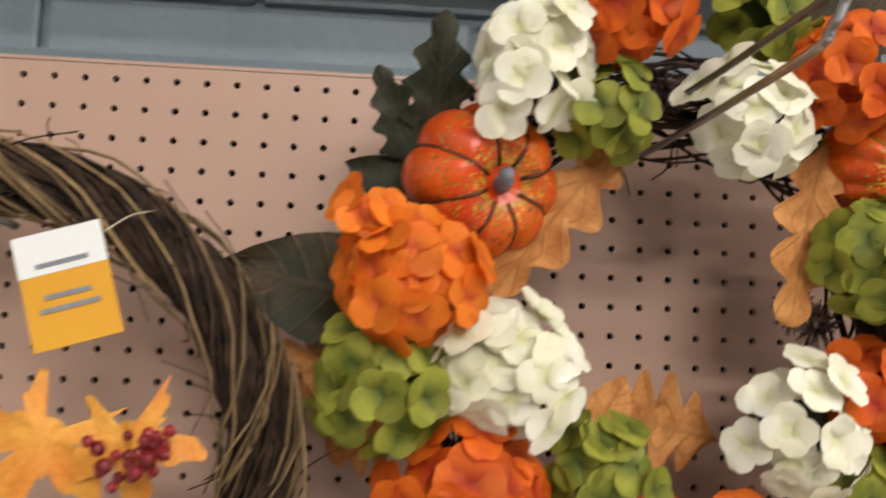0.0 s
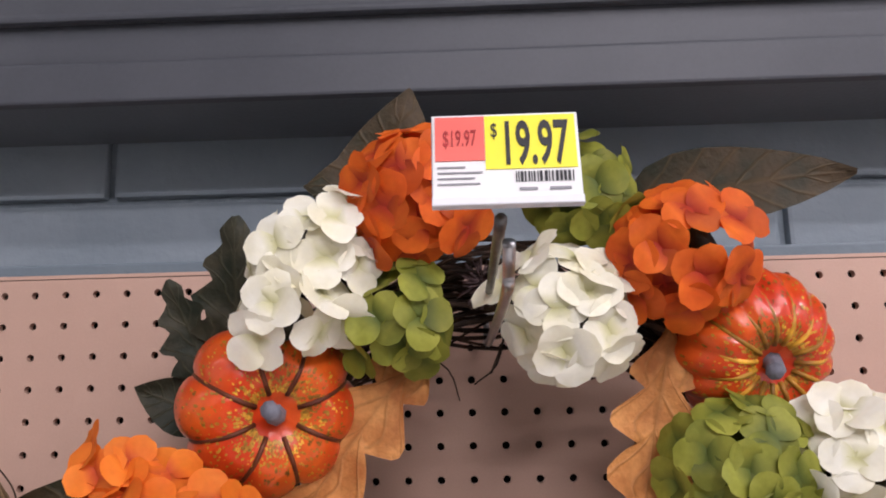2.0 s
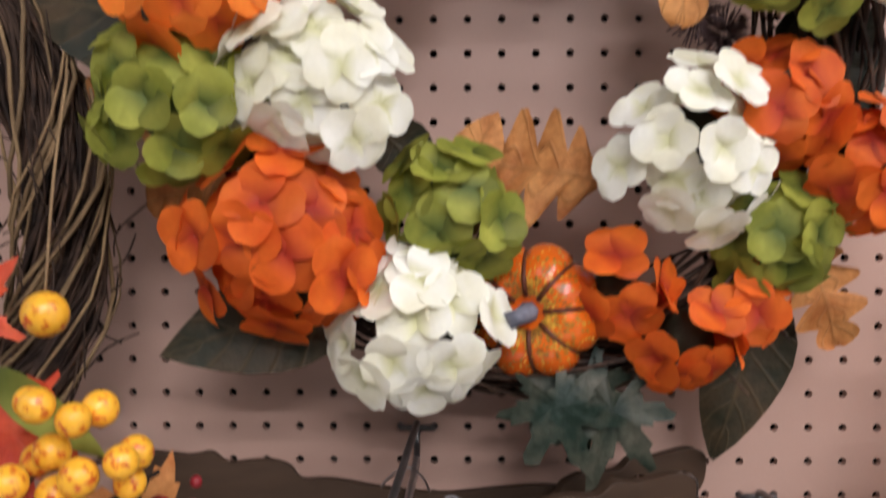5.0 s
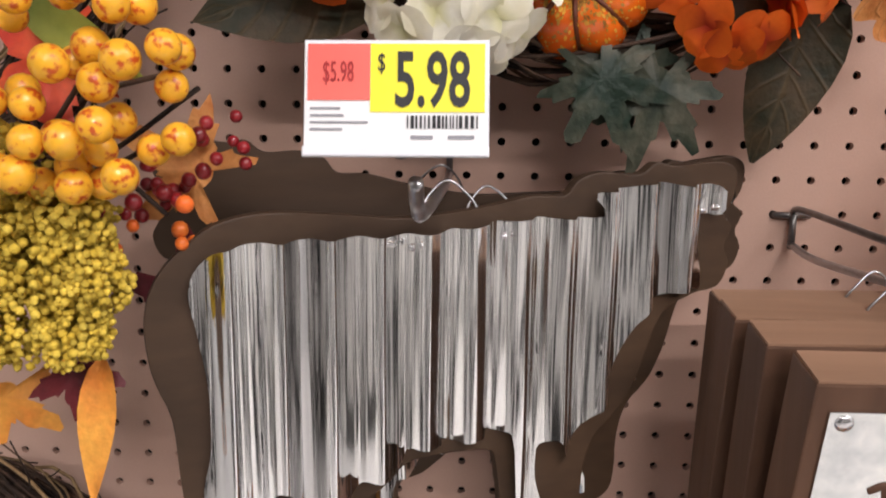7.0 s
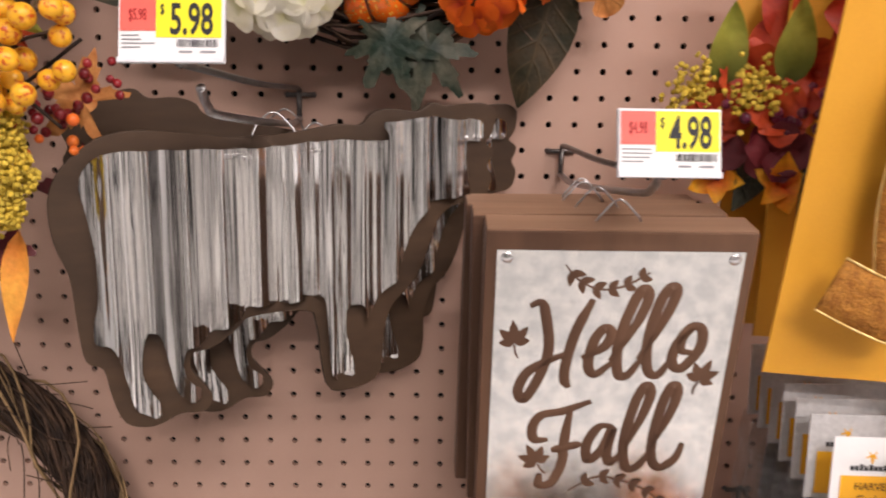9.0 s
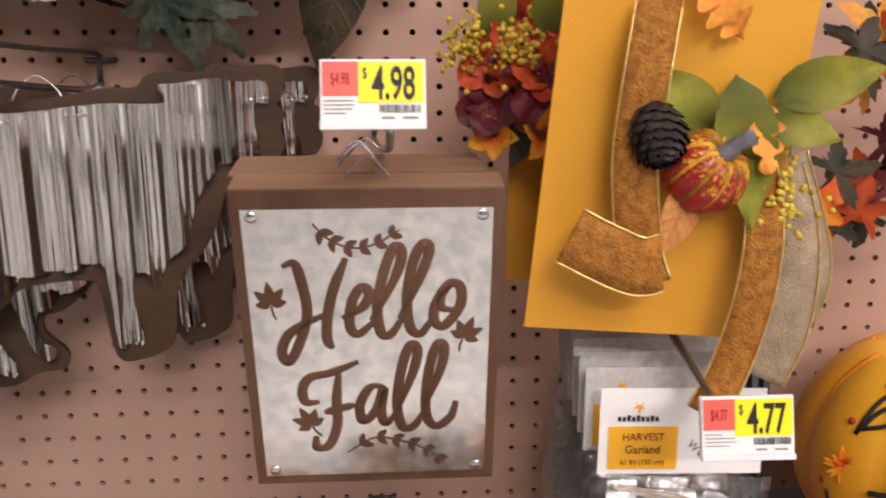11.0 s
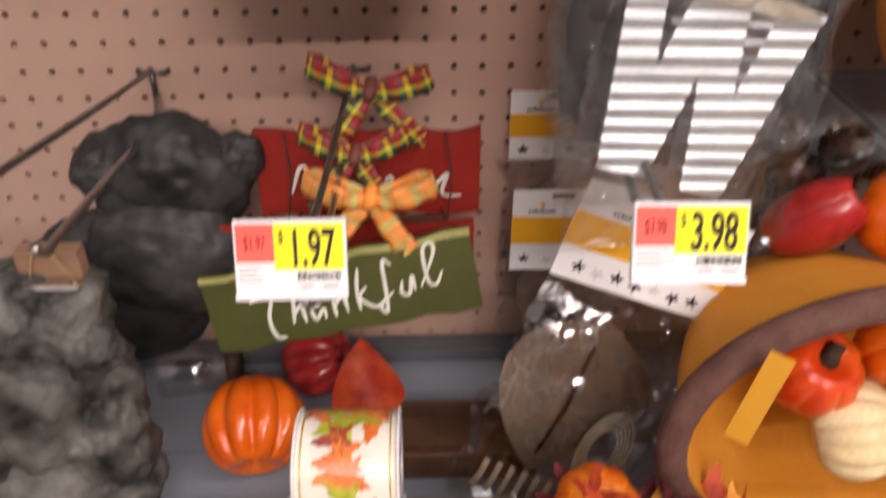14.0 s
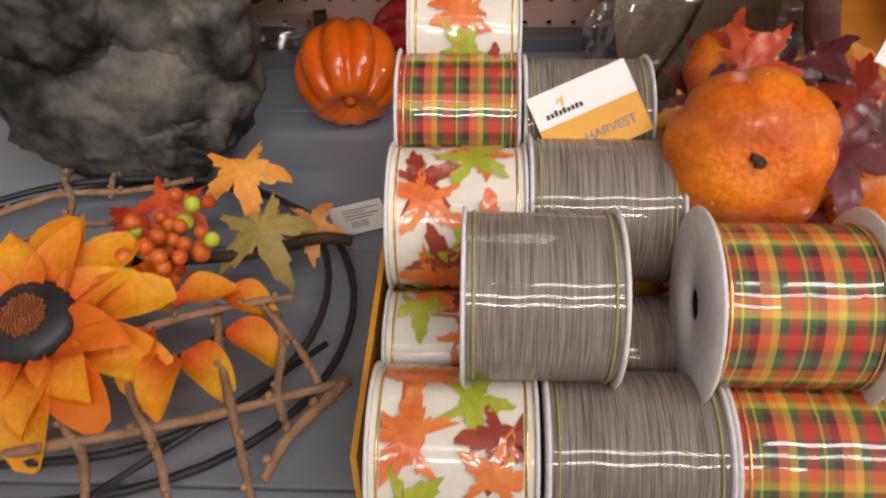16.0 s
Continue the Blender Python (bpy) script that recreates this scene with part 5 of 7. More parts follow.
def box_sign(m, at, label, front=True):
    """A shallow wooden box; m lies in the middle of its front face."""
    ob = thing("box_sign", at, label, "sign", "wooden box signs on one hook")
    W, H, D = 0.091, 0.121, 0.028
    b = box(-W, W, -H, H, -D, 0, 0.0012)
    b.transform(m)
    part("box", b, M_WOOD, ob, smooth=False)
    b = box(-W + 0.001, W - 0.001, H - 0.001, H + 0.0012, -D + 0.001, -0.001)
    b.transform(m)
    part("top_edge", b, M_WOODT, ob, smooth=False)
    b = tube([m @ Vector(p) for p in spline([(-0.016, H, -D * 0.6), (-0.012, H + 0.006, -D * 0.6), (0.0, H + 0.016, -D * 0.7), (0.012, H + 0.006, -D * 0.6), (0.016, H, -D * 0.6)], 5)], 0.0008, 6)
    part("wire_hanger", b, M_WIRE, ob)
    if not front:
        return ob
    pw, ph = 0.0835, 0.110
    pl = part("zinc_plate", plate(rect(-pw, pw, -ph, ph), 0.0008, m @ pose(0, -0.002, 0.0006), 0.0003), M_GALV, ob, "galvanised plate with cut lettering", smooth=False)
    part("lettering", script_line(HELLO, 0.0072, m @ pose(0, 0, 0.0015)), M_WOOD, pl, "brown cut-out script reading Hello")
    part("lettering", script_line(FALL, 0.0072, m @ pose(0, 0, 0.0015)), M_WOOD, pl, "brown cut-out script reading Fall")
    for line in SPRIGS:
        part("sprig", sprig(line, m @ pose(0, 0, 0.0015)), M_WOOD, pl)
    for k, (x, y, r) in enumerate(((-0.0691, 0.0451, 6), (0.0685, 0.0155, -22), (-0.0501, -0.058100000000000006, 28))):
        part("leaf_cutout", cut_leaf(m @ pose(x, y, 0.0016, 0, 0, r)), M_WOOD, pl, smooth=False)
    for x in (-1, 1):
        for y in (-1, 1):
            b = bmesh.new()
            bmesh.ops.create_uvsphere(b, u_segments=14, v_segments=8, radius=0.0044, matrix=m @ Matrix.Translation((x * 0.0765, -0.002 + y * 0.1045, 0.0012)) @ Matrix.Diagonal((1, 1, 0.45, 1)))
            part("screw", b, M_SCREW, pl)
    return ob


box_sign(facing(0.2425, -0.2385, 1.2135, 12.5, 0, 0), (0.24, -0.24, 1.1), "brown wooden box sign with a zinc plate reading Hello Fall")
for k, (dx, dy, dz, rl) in enumerate(((-0.006, 0.034, 0.004, 0.6), (-0.012, 0.068, 0.004, -0.8), (-0.004, 0.10, 0.003, 0.5))):
    box_sign(facing(0.2425 + dx, -0.2385 + dy, 1.2135 + dz, 10 - 1.5 * k, 0, rl), (0.24, -0.2 + dy, 1.1), "brown wooden box sign behind the front one", False)

# ---- floral swags on golden cards ----


def flower(c, r, n, towards, material, seed, name, parent, kind="ovate", wide=0.75):
    rnd = random.Random(seed)
    base = Matrix.Translation(c) @ turned(towards, rnd.uniform(0, 60))
    b = balls([(*c, r * 0.12)], None, 8)
    head = part(name, b, material, parent) if parent.parent is None else None
    b = balls([(*c, r * 0.12)], None, 8)
    for k in range(n):
        if head:
            b = bmesh.new()
        s = r * rnd.uniform(0.85, 1.1)
        blade(s, s * wide, kind, base @ pose(0, 0, 0, 0, 0, 360 * k / n + rnd.uniform(-9, 9)) @ pose(0, 0, 0, rnd.uniform(8, 40)), rnd.uniform(0.1, 0.6), rnd.uniform(0.1, 0.5), 0.6, rnd.randint(0, 999), b)
        if head:
            part("petal", b, material, head)
    return head or part(name, b, material, parent)


def pine_cone(c, r, h, axis, material, parent, seed=0):
    b = bmesh.new()
    m = Matrix.Translation(c) @ turned(axis)
    for k in range(90):
        t = (k + 0.5) / 90
        a = k * 2.399963
        rr = r * math.sin(math.pi * (0.12 + 0.8 * t)) ** 0.8
        q = m @ pose(rr * 0.55 * math.cos(a), rr * 0.55 * math.sin(a), h * (t - 0.5), 0, 0, math.degrees(a) - 90) @ pose(0, 0, 0, 25 + 50 * t)
        blade(rr * 0.65 + 0.002, r * 0.55, "round", q, -0.4, 0.35, 0, k, b)
    bmesh.ops.create_uvsphere(b, u_segments=10, v_segments=8, radius=r * 0.5, matrix=m @ Matrix.Diagonal((1, 1, h / r * 0.9, 1)))
    return part("pine_cone", b, material, parent)


def ribbon(points, width, material, parent, name="ribbon", twist=0.0, face=(0, -1, 0), thread=True, wave=0.0):
    """A strip of cloth along a smooth line, with metal thread on both edges."""
    pts = spline(points, 8)
    b = bmesh.new()
    uv = b.loops.layers.uv.verify()
    rows, n = [], len(pts)
    for k, p in enumerate(pts):
        d = (pts[min(k + 1, n - 1)] - pts[max(k - 1, 0)]).normalized()
        f = Matrix.Rotation(twist * k / n, 3, d) @ Vector(face)
        s = d.cross(f).normalized() * width / 2
        bulge = f.normalized() * (wave * math.sin(k * 0.7))
        rows.append([b.verts.new(p - s + bulge), b.verts.new(p - s * 0.4 + bulge * 1.4), b.verts.new(p + s * 0.4 + bulge * 0.6), b.verts.new(p + s - bulge)])
    edges = [[tuple(r[0].co) for r in rows], [tuple(r[3].co) for r in rows]]
    for k, (a, c) in enumerate(zip(rows, rows[1:])):
        for j in range(3):
            f = b.faces.new((a[j], a[j + 1], c[j + 1], c[j]))
            for lp, (u, v) in zip(f.loops, ((k, j), (k, j + 1), (k + 1, j + 1), (k + 1, j))):
                lp[uv].uv = (u / n, v / 3)
    ob = part(name, b, material, parent)
    mod = ob.modifiers.new("thick", "SOLIDIFY")
    mod.thickness = 0.0006
    if thread:
        for e in edges:
            part("edge_thread", tube(e, 0.0008, 5), M_GOLDT, ob)
    return ob


def gold_card(x, y, z, w, h, roll, yaw, label, tilt=-2):
    ob = thing("floral_card", (x, y, z), label, "floral swag", "floral swags on golden cards")
    m = facing(x, y, z, tilt, yaw, roll)
    c = part("card", plate(rect(0, w, 0, h), 0.0016, m, 0.0005), M_CARD, ob, smooth=False)
    part("white_header", plate(rect(0.002, 0.045, h - 0.075, h - 0.045), 0.0004, m @ pose(0, 0, 0.0018)), M_WHITE, c, smooth=False)
    part("crest", maple(0.006, m @ pose(0.022, h - 0.056, 0.0024, 0, 0, 180), 1, None, 0), M_GOLD, c, smooth=False)
    part("title_bar", plate(rect(0.010, 0.035, h - 0.070, h - 0.065), 0.0003, m @ pose(0, 0, 0.0023)), M_INK, c, smooth=False)
    return ob


fa = gold_card(0.352, -0.135, 1.235, 0.17, 0.345, -1, -4, "golden card with red poppies, purple berries and yellow leaves")
fb = gold_card(0.372, -0.175, 1.235, 0.17, 0.345, -2, -4, "golden card with red and yellow cloth flowers")
fc = gold_card(0.350, -0.247, 1.230, 0.165, 0.36, -4.5, 0, "golden card with a burlap bow, pumpkin and pine cone", 6)
for k, (ob, dx, dy) in enumerate(((fa, 0.0, 0.0), (fb, 0.035, -0.035))):
    for j, (x, z, r, mt) in enumerate([(0.408, 1.470, 0.046, M_REDLEAF), (0.336, 1.408, 0.025, M_REDLEAF), (0.336, 1.380, 0.026, M_WINE), (0.362, 1.438, 0.028, M_REDLEAF)]):
        flower((x + dx, -0.155 + dy, z), r, 7, (-0.2, -1, 0.1), mt, 10 * k + j, "poppy", ob, "round", 1.0)
    for j, (x, z, r) in enumerate([(0.398, 1.392, 0.026), (0.405, 1.37, 0.026), (0.340, 1.358, 0.024), (0.425, 1.36, 0.024)]):
        flower((x + dx, -0.16 + dy, z), r, 5, (-0.3, -1, 0.1), M_YELP, 40 + 10 * k + j, "yellow_flower", ob)
    rnd = random.Random(70 + k)
    part("purple_berry", balls([(0.371 + dx + rnd.gauss(0, 0.013), -0.188 + dy + rnd.uniform(-0.012, 0.012), 1.409 + rnd.gauss(0, 0.011), rnd.uniform(0.0035, 0.005)) for q in range(40)], None, 9), mk("plum_berry", (0.10, 0.01, 0.03), (0.18, 0.02, 0.05), 60, 0.3, coat=0.4, vary=0.3), ob)
    for j, (b0, t0, w) in enumerate([((0.338, 1.43), (0.340, 1.490), 0.030), ((0.40, 1.42), (0.425, 1.455), 0.028), ((0.37, 1.38), (0.36, 1.345), 0.03), ((0.38, 1.39), (0.35, 1.335), 0.03)]):
        leaf(ob, "green_leaf", (b0[0] + dx, -0.16 + dy, b0[1]), (t0[0] + dx, -0.175 + dy, t0[1]), w, "ovate", M_GREENP if j == 0 else M_DKLEAF, seed=j)
    b = bmesh.new()
    for q in range(170):
        bmesh.ops.create_icosphere(b, subdivisions=1, radius=rnd.uniform(0.0015, 0.003), matrix=Matrix.Translation((0.318 + dx + rnd.gauss(0, 0.009), -0.155 + dy + rnd.gauss(0, 0.008), 1.425 + rnd.gauss(0, 0.011))))
    tagged(part("mustard_bloom", b, M_SOLID, ob), kind="stuff")
# the front swag: bow, cone, pumpkin and leaves
ribbon([(0.424, -0.285, 1.45), (0.416, -0.29, 1.40), (0.413, -0.285, 1.35), (0.418, -0.285, 1.295), (0.424, -0.29, 1.27)], 0.029, M_BURLAP, fc, "burlap_tail", 0.2)
ribbon([(0.432, -0.292, 1.285), (0.415, -0.297, 1.284), (0.394, -0.292, 1.292), (0.372, -0.287, 1.303)], 0.038, M_BURLAP, fc, "burlap_fold", 0.0)
ribbon([(0.497, -0.268, 1.36), (0.503, -0.28, 1.31), (0.498, -0.285, 1.26), (0.485, -0.285, 1.21), (0.468, -0.29, 1.178)], 0.025, M_BURLAP, fc, "burlap_tail", 0.5)
ribbon([(0.515, -0.26, 1.34), (0.527, -0.265, 1.29), (0.525, -0.265, 1.235), (0.512, -0.262, 1.195)], 0.044, M_GAUZE, fc, "gauze_tail", 0.4)
ribbon([(0.53, -0.225, 1.34), (0.55, -0.225, 1.29), (0.560, -0.225, 1.255), (0.555, -0.222, 1.215)], 0.058, M_GAUZE, fc, "gauze_tail", -0.4)
pine_cone((0.424, -0.285, 1.371), 0.021, 0.040, (0.2, -0.5, -0.8), M_CONEDK, fc, 3)
speck_pumpkin(fc, (0.462, -0.275, 1.342), 0.029, (0.3, -0.5, 0.5), 12, 0.1, M_PUMPR, M_PUMPS, M_STEMG, 9, True, 0.85)
for k, (bs, tp, w, mt) in enumerate([((0.47, 1.335), (0.43, 1.372), 0.036, M_GREENP), ((0.485, 1.37), (0.500, 1.272), 0.040, M_GREENP), ((0.51, 1.355), (0.575, 1.375), 0.034, M_GREENP), ((0.505, 1.345), (0.548, 1.33), 0.03, M_GREENP), ((0.50, 1.36), (0.505, 1.31), 0.024, M_MAPLE), ((0.46, 1.30), (0.44, 1.26), 0.026, M_TAN), ((0.49, 1.39), (0.45, 1.43), 0.035, M_MAPLE)]):
    leaf(fc, "leaf", (bs[0] - 0.006, -0.275, bs[1] + 0.034), (tp[0] - 0.006, -0.295, tp[1] + 0.034), w, "ovate" if mt is not M_MAPLE else "oak", mt, seed=k, curl=0.3)
rnd = random.Random(81)
part("seed_sprig", balls([(0.517 + rnd.gauss(0, 0.01), -0.28, 1.325 + rnd.gauss(0, 0.012), 0.0022) for k in range(50)], None, 6), M_SOLID, fc)["kind"] = "stuff"

mp = thing("maple_swag", (0.64, -0.1, 1.25), "swag of red and orange maple leaves beside the upright, with an added dark shading bunch", "swag")
for k in range(26):
    x, z = 0.655 + rnd.uniform(-0.055, 0.085), 1.36 + rnd.uniform(-0.095, 0.10)
    part("maple_leaf", maple(rnd.uniform(0.03, 0.045), Matrix.Translation((x, -0.16 - rnd.uniform(0, 0.06), z)) @ turned((rnd.uniform(-0.5, 0.3), -1, rnd.uniform(-0.2, 0.5)), rnd.uniform(0, 360)), k), (M_MAPLE, M_WINE, M_REDLEAF, M_DKLEAF, M_WINE, M_ORG2, M_BRLEAF)[k % 7], mp)
# added bunch, mostly dark leaves, to shade the bay pegboard behind it
for k in range(16):
    x, z = 0.735 + rnd.uniform(-0.05, 0.06), 1.41 + rnd.uniform(-0.10, 0.10)
    part("maple_leaf", maple(rnd.uniform(0.032, 0.05), Matrix.Translation((x, -0.13 - rnd.uniform(0, 0.06), z)) @ turned((rnd.uniform(-0.6, 0.2), -1, rnd.uniform(-0.3, 0.4)), rnd.uniform(0, 360)), 40 + k), (M_WINE, M_DKLEAF, M_MAPLE, M_BRLEAF)[k % 4], mp)
ribbon([(0.70, -0.215, 1.46), (0.672, -0.225, 1.41), (0.664, -0.22, 1.35), (0.69, -0.21, 1.30)], 0.030, M_BLACK, mp, "mesh_ribbon", 0.4)
leaf(mp, "yellow_leaf", (0.60, -0.19, 1.33), (0.575, -0.21, 1.265), 0.03, "oak", M_YELP, seed=3)
part("stalk", tube(spline([(0.64, -0.1, 1.25), (0.66, -0.15, 1.32), (0.665, -0.18, 1.41)], 5), 0.004, 7), M_TWIG, mp)

# ---- word garlands in bags ----


def brand_marks(m, x, y, s, parent):
    part("crest", maple(0.0048 * s, m @ pose(x, y + 0.007 * s, 0.0012, 0, 0, 180), 2, None, 0, 5), M_GOLD, parent, smooth=False)
    b = bmesh.new()
    for k, (q, h) in enumerate(((0, 0.8), (1, 0.8), (2, 1.3), (3, 0.8), (4, 1.3), (5, 0.8), (6, 0.8), (7, 1.1), (8, 0.8))):
        joined(b, plate(rect(x + (-0.0125 + 0.0028 * q) * s, x + (-0.0105 + 0.0028 * q) * s, y - 0.002 * s, y + (0.002 * h - 0.0008) * s), 0.0003, m @ pose(0, 0, 0.0012)))
    part("brand_mark", b, M_INK, parent, smooth=False)


def corrugated_W(m, s=1.0):
    """A block letter cut from sheet with level ridges."""
    out = [(-0.0495, 0.061), (-0.0285, 0.057), (-0.0300, 0.010), (-0.0105, 0.054), (0.0155, 0.047), (0.0165, -0.005), (0.0340, 0.042), (0.0570, 0.034), (0.0200, -0.060), (-0.0040, -0.054), (-0.0055, 0.007), (-0.0260, -0.047), (-0.0555, -0.042)]
    turn = m @ Matrix(((0, 1, 0, 0), (1, 0, 0, 0), (0, 0, -1, 0), (0, 0, 0, 1)))
    return corrugated([(y * s * 1.2, x * s * 1.04) for x, y in out], 0.0104, 0.0011, turn, 0.0008)


def film_bag(m, w, h, d, seed, top=0.0):
    """A soft clear bag: two crumpled sheets that meet at the sides."""
    b = bmesh.new()
    rows = {}
    for side in (1, -1):
        for i in range(13):
            for j in range(17):
                u, v = i / 12 - 0.5, j / 16 - 0.5
                puff = d / 2 * (max(0, 1 - (2 * abs(u)) ** 4) * max(0, 1 - (2 * abs(v)) ** 4)) ** 0.5
                nz = noise.noise(Vector((u * 5 + seed, v * 6, side * 3.1))) * 0.22 * d + noise.noise(Vector((u * 17 + seed, v * 19, side))) * 0.09 * d
                edge = noise.noise(Vector((v * 5, seed, side * 0.01))) * 0.012 * (1 if i in (0, 12) else 0)
                rows[side, i, j] = b.verts.new(m @ Vector((u * w + edge, v * h, side * puff + nz * (1 if 0 < i < 12 else 0.3))))
        for i in range(12):
            for j in range(16):
                b.faces.new((rows[side, i, j], rows[side, i + 1, j], rows[side, i + 1, j + 1], rows[side, i, j + 1]))
    return b


def word_garland(m, at, label, front):
    ob = thing("word_garland", at, label, "garland", "bagged word garlands on one hook")
    # rear cards get the white card's shade as a grey colour
    c = part("header_card", plate(rect(-0.062, 0.062, 0.0, 0.066), 0.001, m, 0.0003), M_WHITE if front else M_GREYCARD, ob, smooth=False)
    if front:
        part("orange_panel", plate(rect(-0.055, -0.003, 0.004, 0.037), 0.0004, m @ pose(0, 0, 0.0012)), M_GOLD, c, smooth=False)
        part("text", words("HARVEST", 0.0080, m @ pose(-0.029, 0.0265, 0.0019), 0.95, align="CENTER"), M_INKB, c, smooth=False)
        part("text", words("Garland", 0.0088, m @ pose(-0.029, 0.0165, 0.0019), 0.95, align="CENTER"), M_INKB, c, smooth=False)
        part("text", words("61 IN (155 cm)", 0.0056, m @ pose(-0.029, 0.0078, 0.0019), 0.95, align="CENTER"), M_INKB, c, smooth=False)
        brand_marks(m, -0.033, 0.0435, 1.25, c)
        for k, ch in enumerate("WELCOME"):
            a = -0.75 + 1.5 * k / 6
            part("text", words(ch, 0.0095, m @ pose(0.029 + 0.032 * math.sin(a), 0.042 - 0.036 * math.cos(a) + 0.004, 0.0016, 0, 0, math.degrees(a)), 0.9, align="CENTER"), M_INKG, c, smooth=False)
    else:
        part("orange_panel", plate(rect(-0.055, -0.003, 0.004, 0.037), 0.0004, m @ pose(0, 0, 0.0012)), M_GOLD, c, smooth=False)
        brand_marks(m, -0.033, 0.0435, 1.25, c)
    mm = m @ pose(0.0, -0.072, -0.004, 0, 0, 0)
    part("letter", corrugated_W(mm if front else mm @ pose(0.006, -0.008, 0, 0, 0, -3), 1.0 if front else 0.93), M_CORRB, ob, "corrugated zinc letter W")
    if front:
        b = bmesh.new()
        for k in range(5):
            tube([mm @ Vector(p) for p in spline([(-0.05, 0.060 + 0.001 * k, 0.003), (-0.01, 0.052 + 0.003 * (k % 3), 0.006), (0.03, 0.050 - 0.002 * k, 0.004), (0.056, 0.042, 0.003)], 6)], 0.0009, 5, b)
        part("twine", b, M_TWINE, ob)
        part("bag", film_bag(m @ pose(-0.003, -0.089, 0.0, 0, 0, -2), 0.140, 0.175, 0.026, 4), M_FILM, ob, "clear plastic bag")
    else:
        part("bag", film_bag(m @ pose(-0.003, -0.083, 0.0, 0, 0, -2), 0.138, 0.172, 0.014, 9), M_FILM, ob)
    return ob


word_garland(facing(0.468, -0.250, 1.114, -3, 0, -1.5), (0.468, -0.25, 1.03), "bagged Welcome garland with corrugated zinc letters and a white header", True)
for k in range(6):
    word_garland(facing(0.464 + 0.0015 * k, -0.222 + 0.026 * k, 1.120 + 0.003 * k, -3, 0, -1 + 0.5 * (k % 3)), (0.462, -0.222 + 0.026 * k, 1.03), "bagged word garland hanging behind another one", False)


def leaf_garland(m, at, label, w, h, full=False):
    ob = thing("leaf_garland", at, label, "garland", "bagged leaf garlands")
    c = part("header_card", plate(rect(-w / 2, w / 2, -h / 2, h / 2), 0.001, m, 0.0003), M_WHITE, ob, smooth=False)
    part("orange_band", plate(rect(-w / 2, w / 2, -h * 0.16, h * 0.18), 0.0004, m @ pose(0, 0, 0.0012)), M_GOLD, c, smooth=False)
    brand_marks(m, -w * 0.2, h * 0.25, 1.0, c)
    n = 7 if full else 4
    for k in range(n):
        part("leaf_icon", maple(0.0066, m @ pose(-w * 0.36 + w * 0.72 * k / (n - 1), -h * 0.36, 0.0014, 0, 0, 180 if k % 2 else 0), k, None, 0, 5), M_INK if k not in (1, 4) else M_GREYCARD, c, smooth=False)
    if full:
        part("text", words("HARVEST", 0.0062, m @ pose(0.008, h * 0.06, 0.0018), align="CENTER"), M_INKB, c, smooth=False)
        part("text", words("Garland", 0.0068, m @ pose(0.008, -h * 0.07, 0.0018), align="CENTER"), M_INKB, c, smooth=False)
        part("text", words("72 IN (182 cm)", 0.0042, m @ pose(w * 0.33, -h * 0.13, 0.0018), align="CENTER"), M_INKB, c, smooth=False)
    part("hang_slot", plate(rect(-0.010, 0.010, h * 0.40, h * 0.46), 0.0003, m @ pose(0, 0, 0.0012)), M_INK, c, smooth=False)
    return ob


g1 = leaf_garland(facing(0.424, -0.03, 0.918, 0, 0, 0), (0.42, -0.03, 0.88), "bagged felt leaf garland with a white and orange header", 0.09, 0.066)
g2 = leaf_garland(facing(0.425, -0.07, 0.832, -4, 0, -1), (0.42, -0.07, 0.79), "bagged felt leaf garland with a white and orange header", 0.09, 0.082)
g3 = leaf_garland(facing(0.462, -0.215, 0.905, -10, 0, -20), (0.46, -0.21, 0.87), "bagged felt leaf garland tilted on its hook", 0.125, 0.076, True)
m = facing(0.412, -0.205, 0.745, -14, 0, -24)
part("felt_leaf", blade(0.155, 0.125, "ovate", m @ pose(0.0, 0.085, 0.0, 0, 0, 180), 0.1, 0.08, 0.3, 3), M_FELT, g3, "taupe felt leaf")
part("felt_leaf", blade(0.13, 0.10, "oak", m @ pose(0.02, 0.085, -0.008, 0, 0, 165), 0.1, 0.08, 0.3, 4), M_FELT, g3)
part("midrib", tube([m @ Vector(p) for p in ((0.0, 0.06, 0.004), (0.004, 0.0, 0.003), (0.0, -0.05, 0.0))], 0.0016, 5), M_TWIG, g3)
b = bmesh.new()
for k in range(5):
    a = 0.014 + 0.003 * k
    tube([m @ Vector((0.046 + a * math.cos(t) * 0.8, -0.02 + a * math.sin(t) * 1.5, 0.010 + 0.001 * k)) for t in (2 * math.pi * s / 24 for s in range(24))], 0.0013, 5, b, True)
part("twine_coil", b, M_TWINE, g3)
b = bmesh.new()
for k in range(7):
    tube(spline([m @ Vector((-0.035 + 0.012 * k, -0.07, 0)), m @ Vector((-0.036 + 0.012 * k, -0.085, 0.002)), m @ Vector((-0.038 + 0.013 * k, -0.098, 0))], 3), 0.003, 6, b)
part("tassel", b, M_TWINE, g3)
part("bag", film_bag(m @ pose(0.012, 0.0, 0.004), 0.150, 0.215, 0.04, 12), M_FILMW, g3, "crinkled clear plastic bag")
for k, g in enumerate((g1, g2)):
    part("bag", film_bag(facing(0.425, -0.02 - 0.04 * k, 0.80 - 0.06 * k, 0, 0, 0), 0.10, 0.16, 0.02, 14 + k), M_FILM, g)
    part("felt_leaf", blade(0.12, 0.07, "ovate", facing(0.425, -0.018 - 0.035 * k, 0.86 - 0.06 * k, 0, 0, 180), 0.1, 0.05, 0.2, k), M_FELT, g)

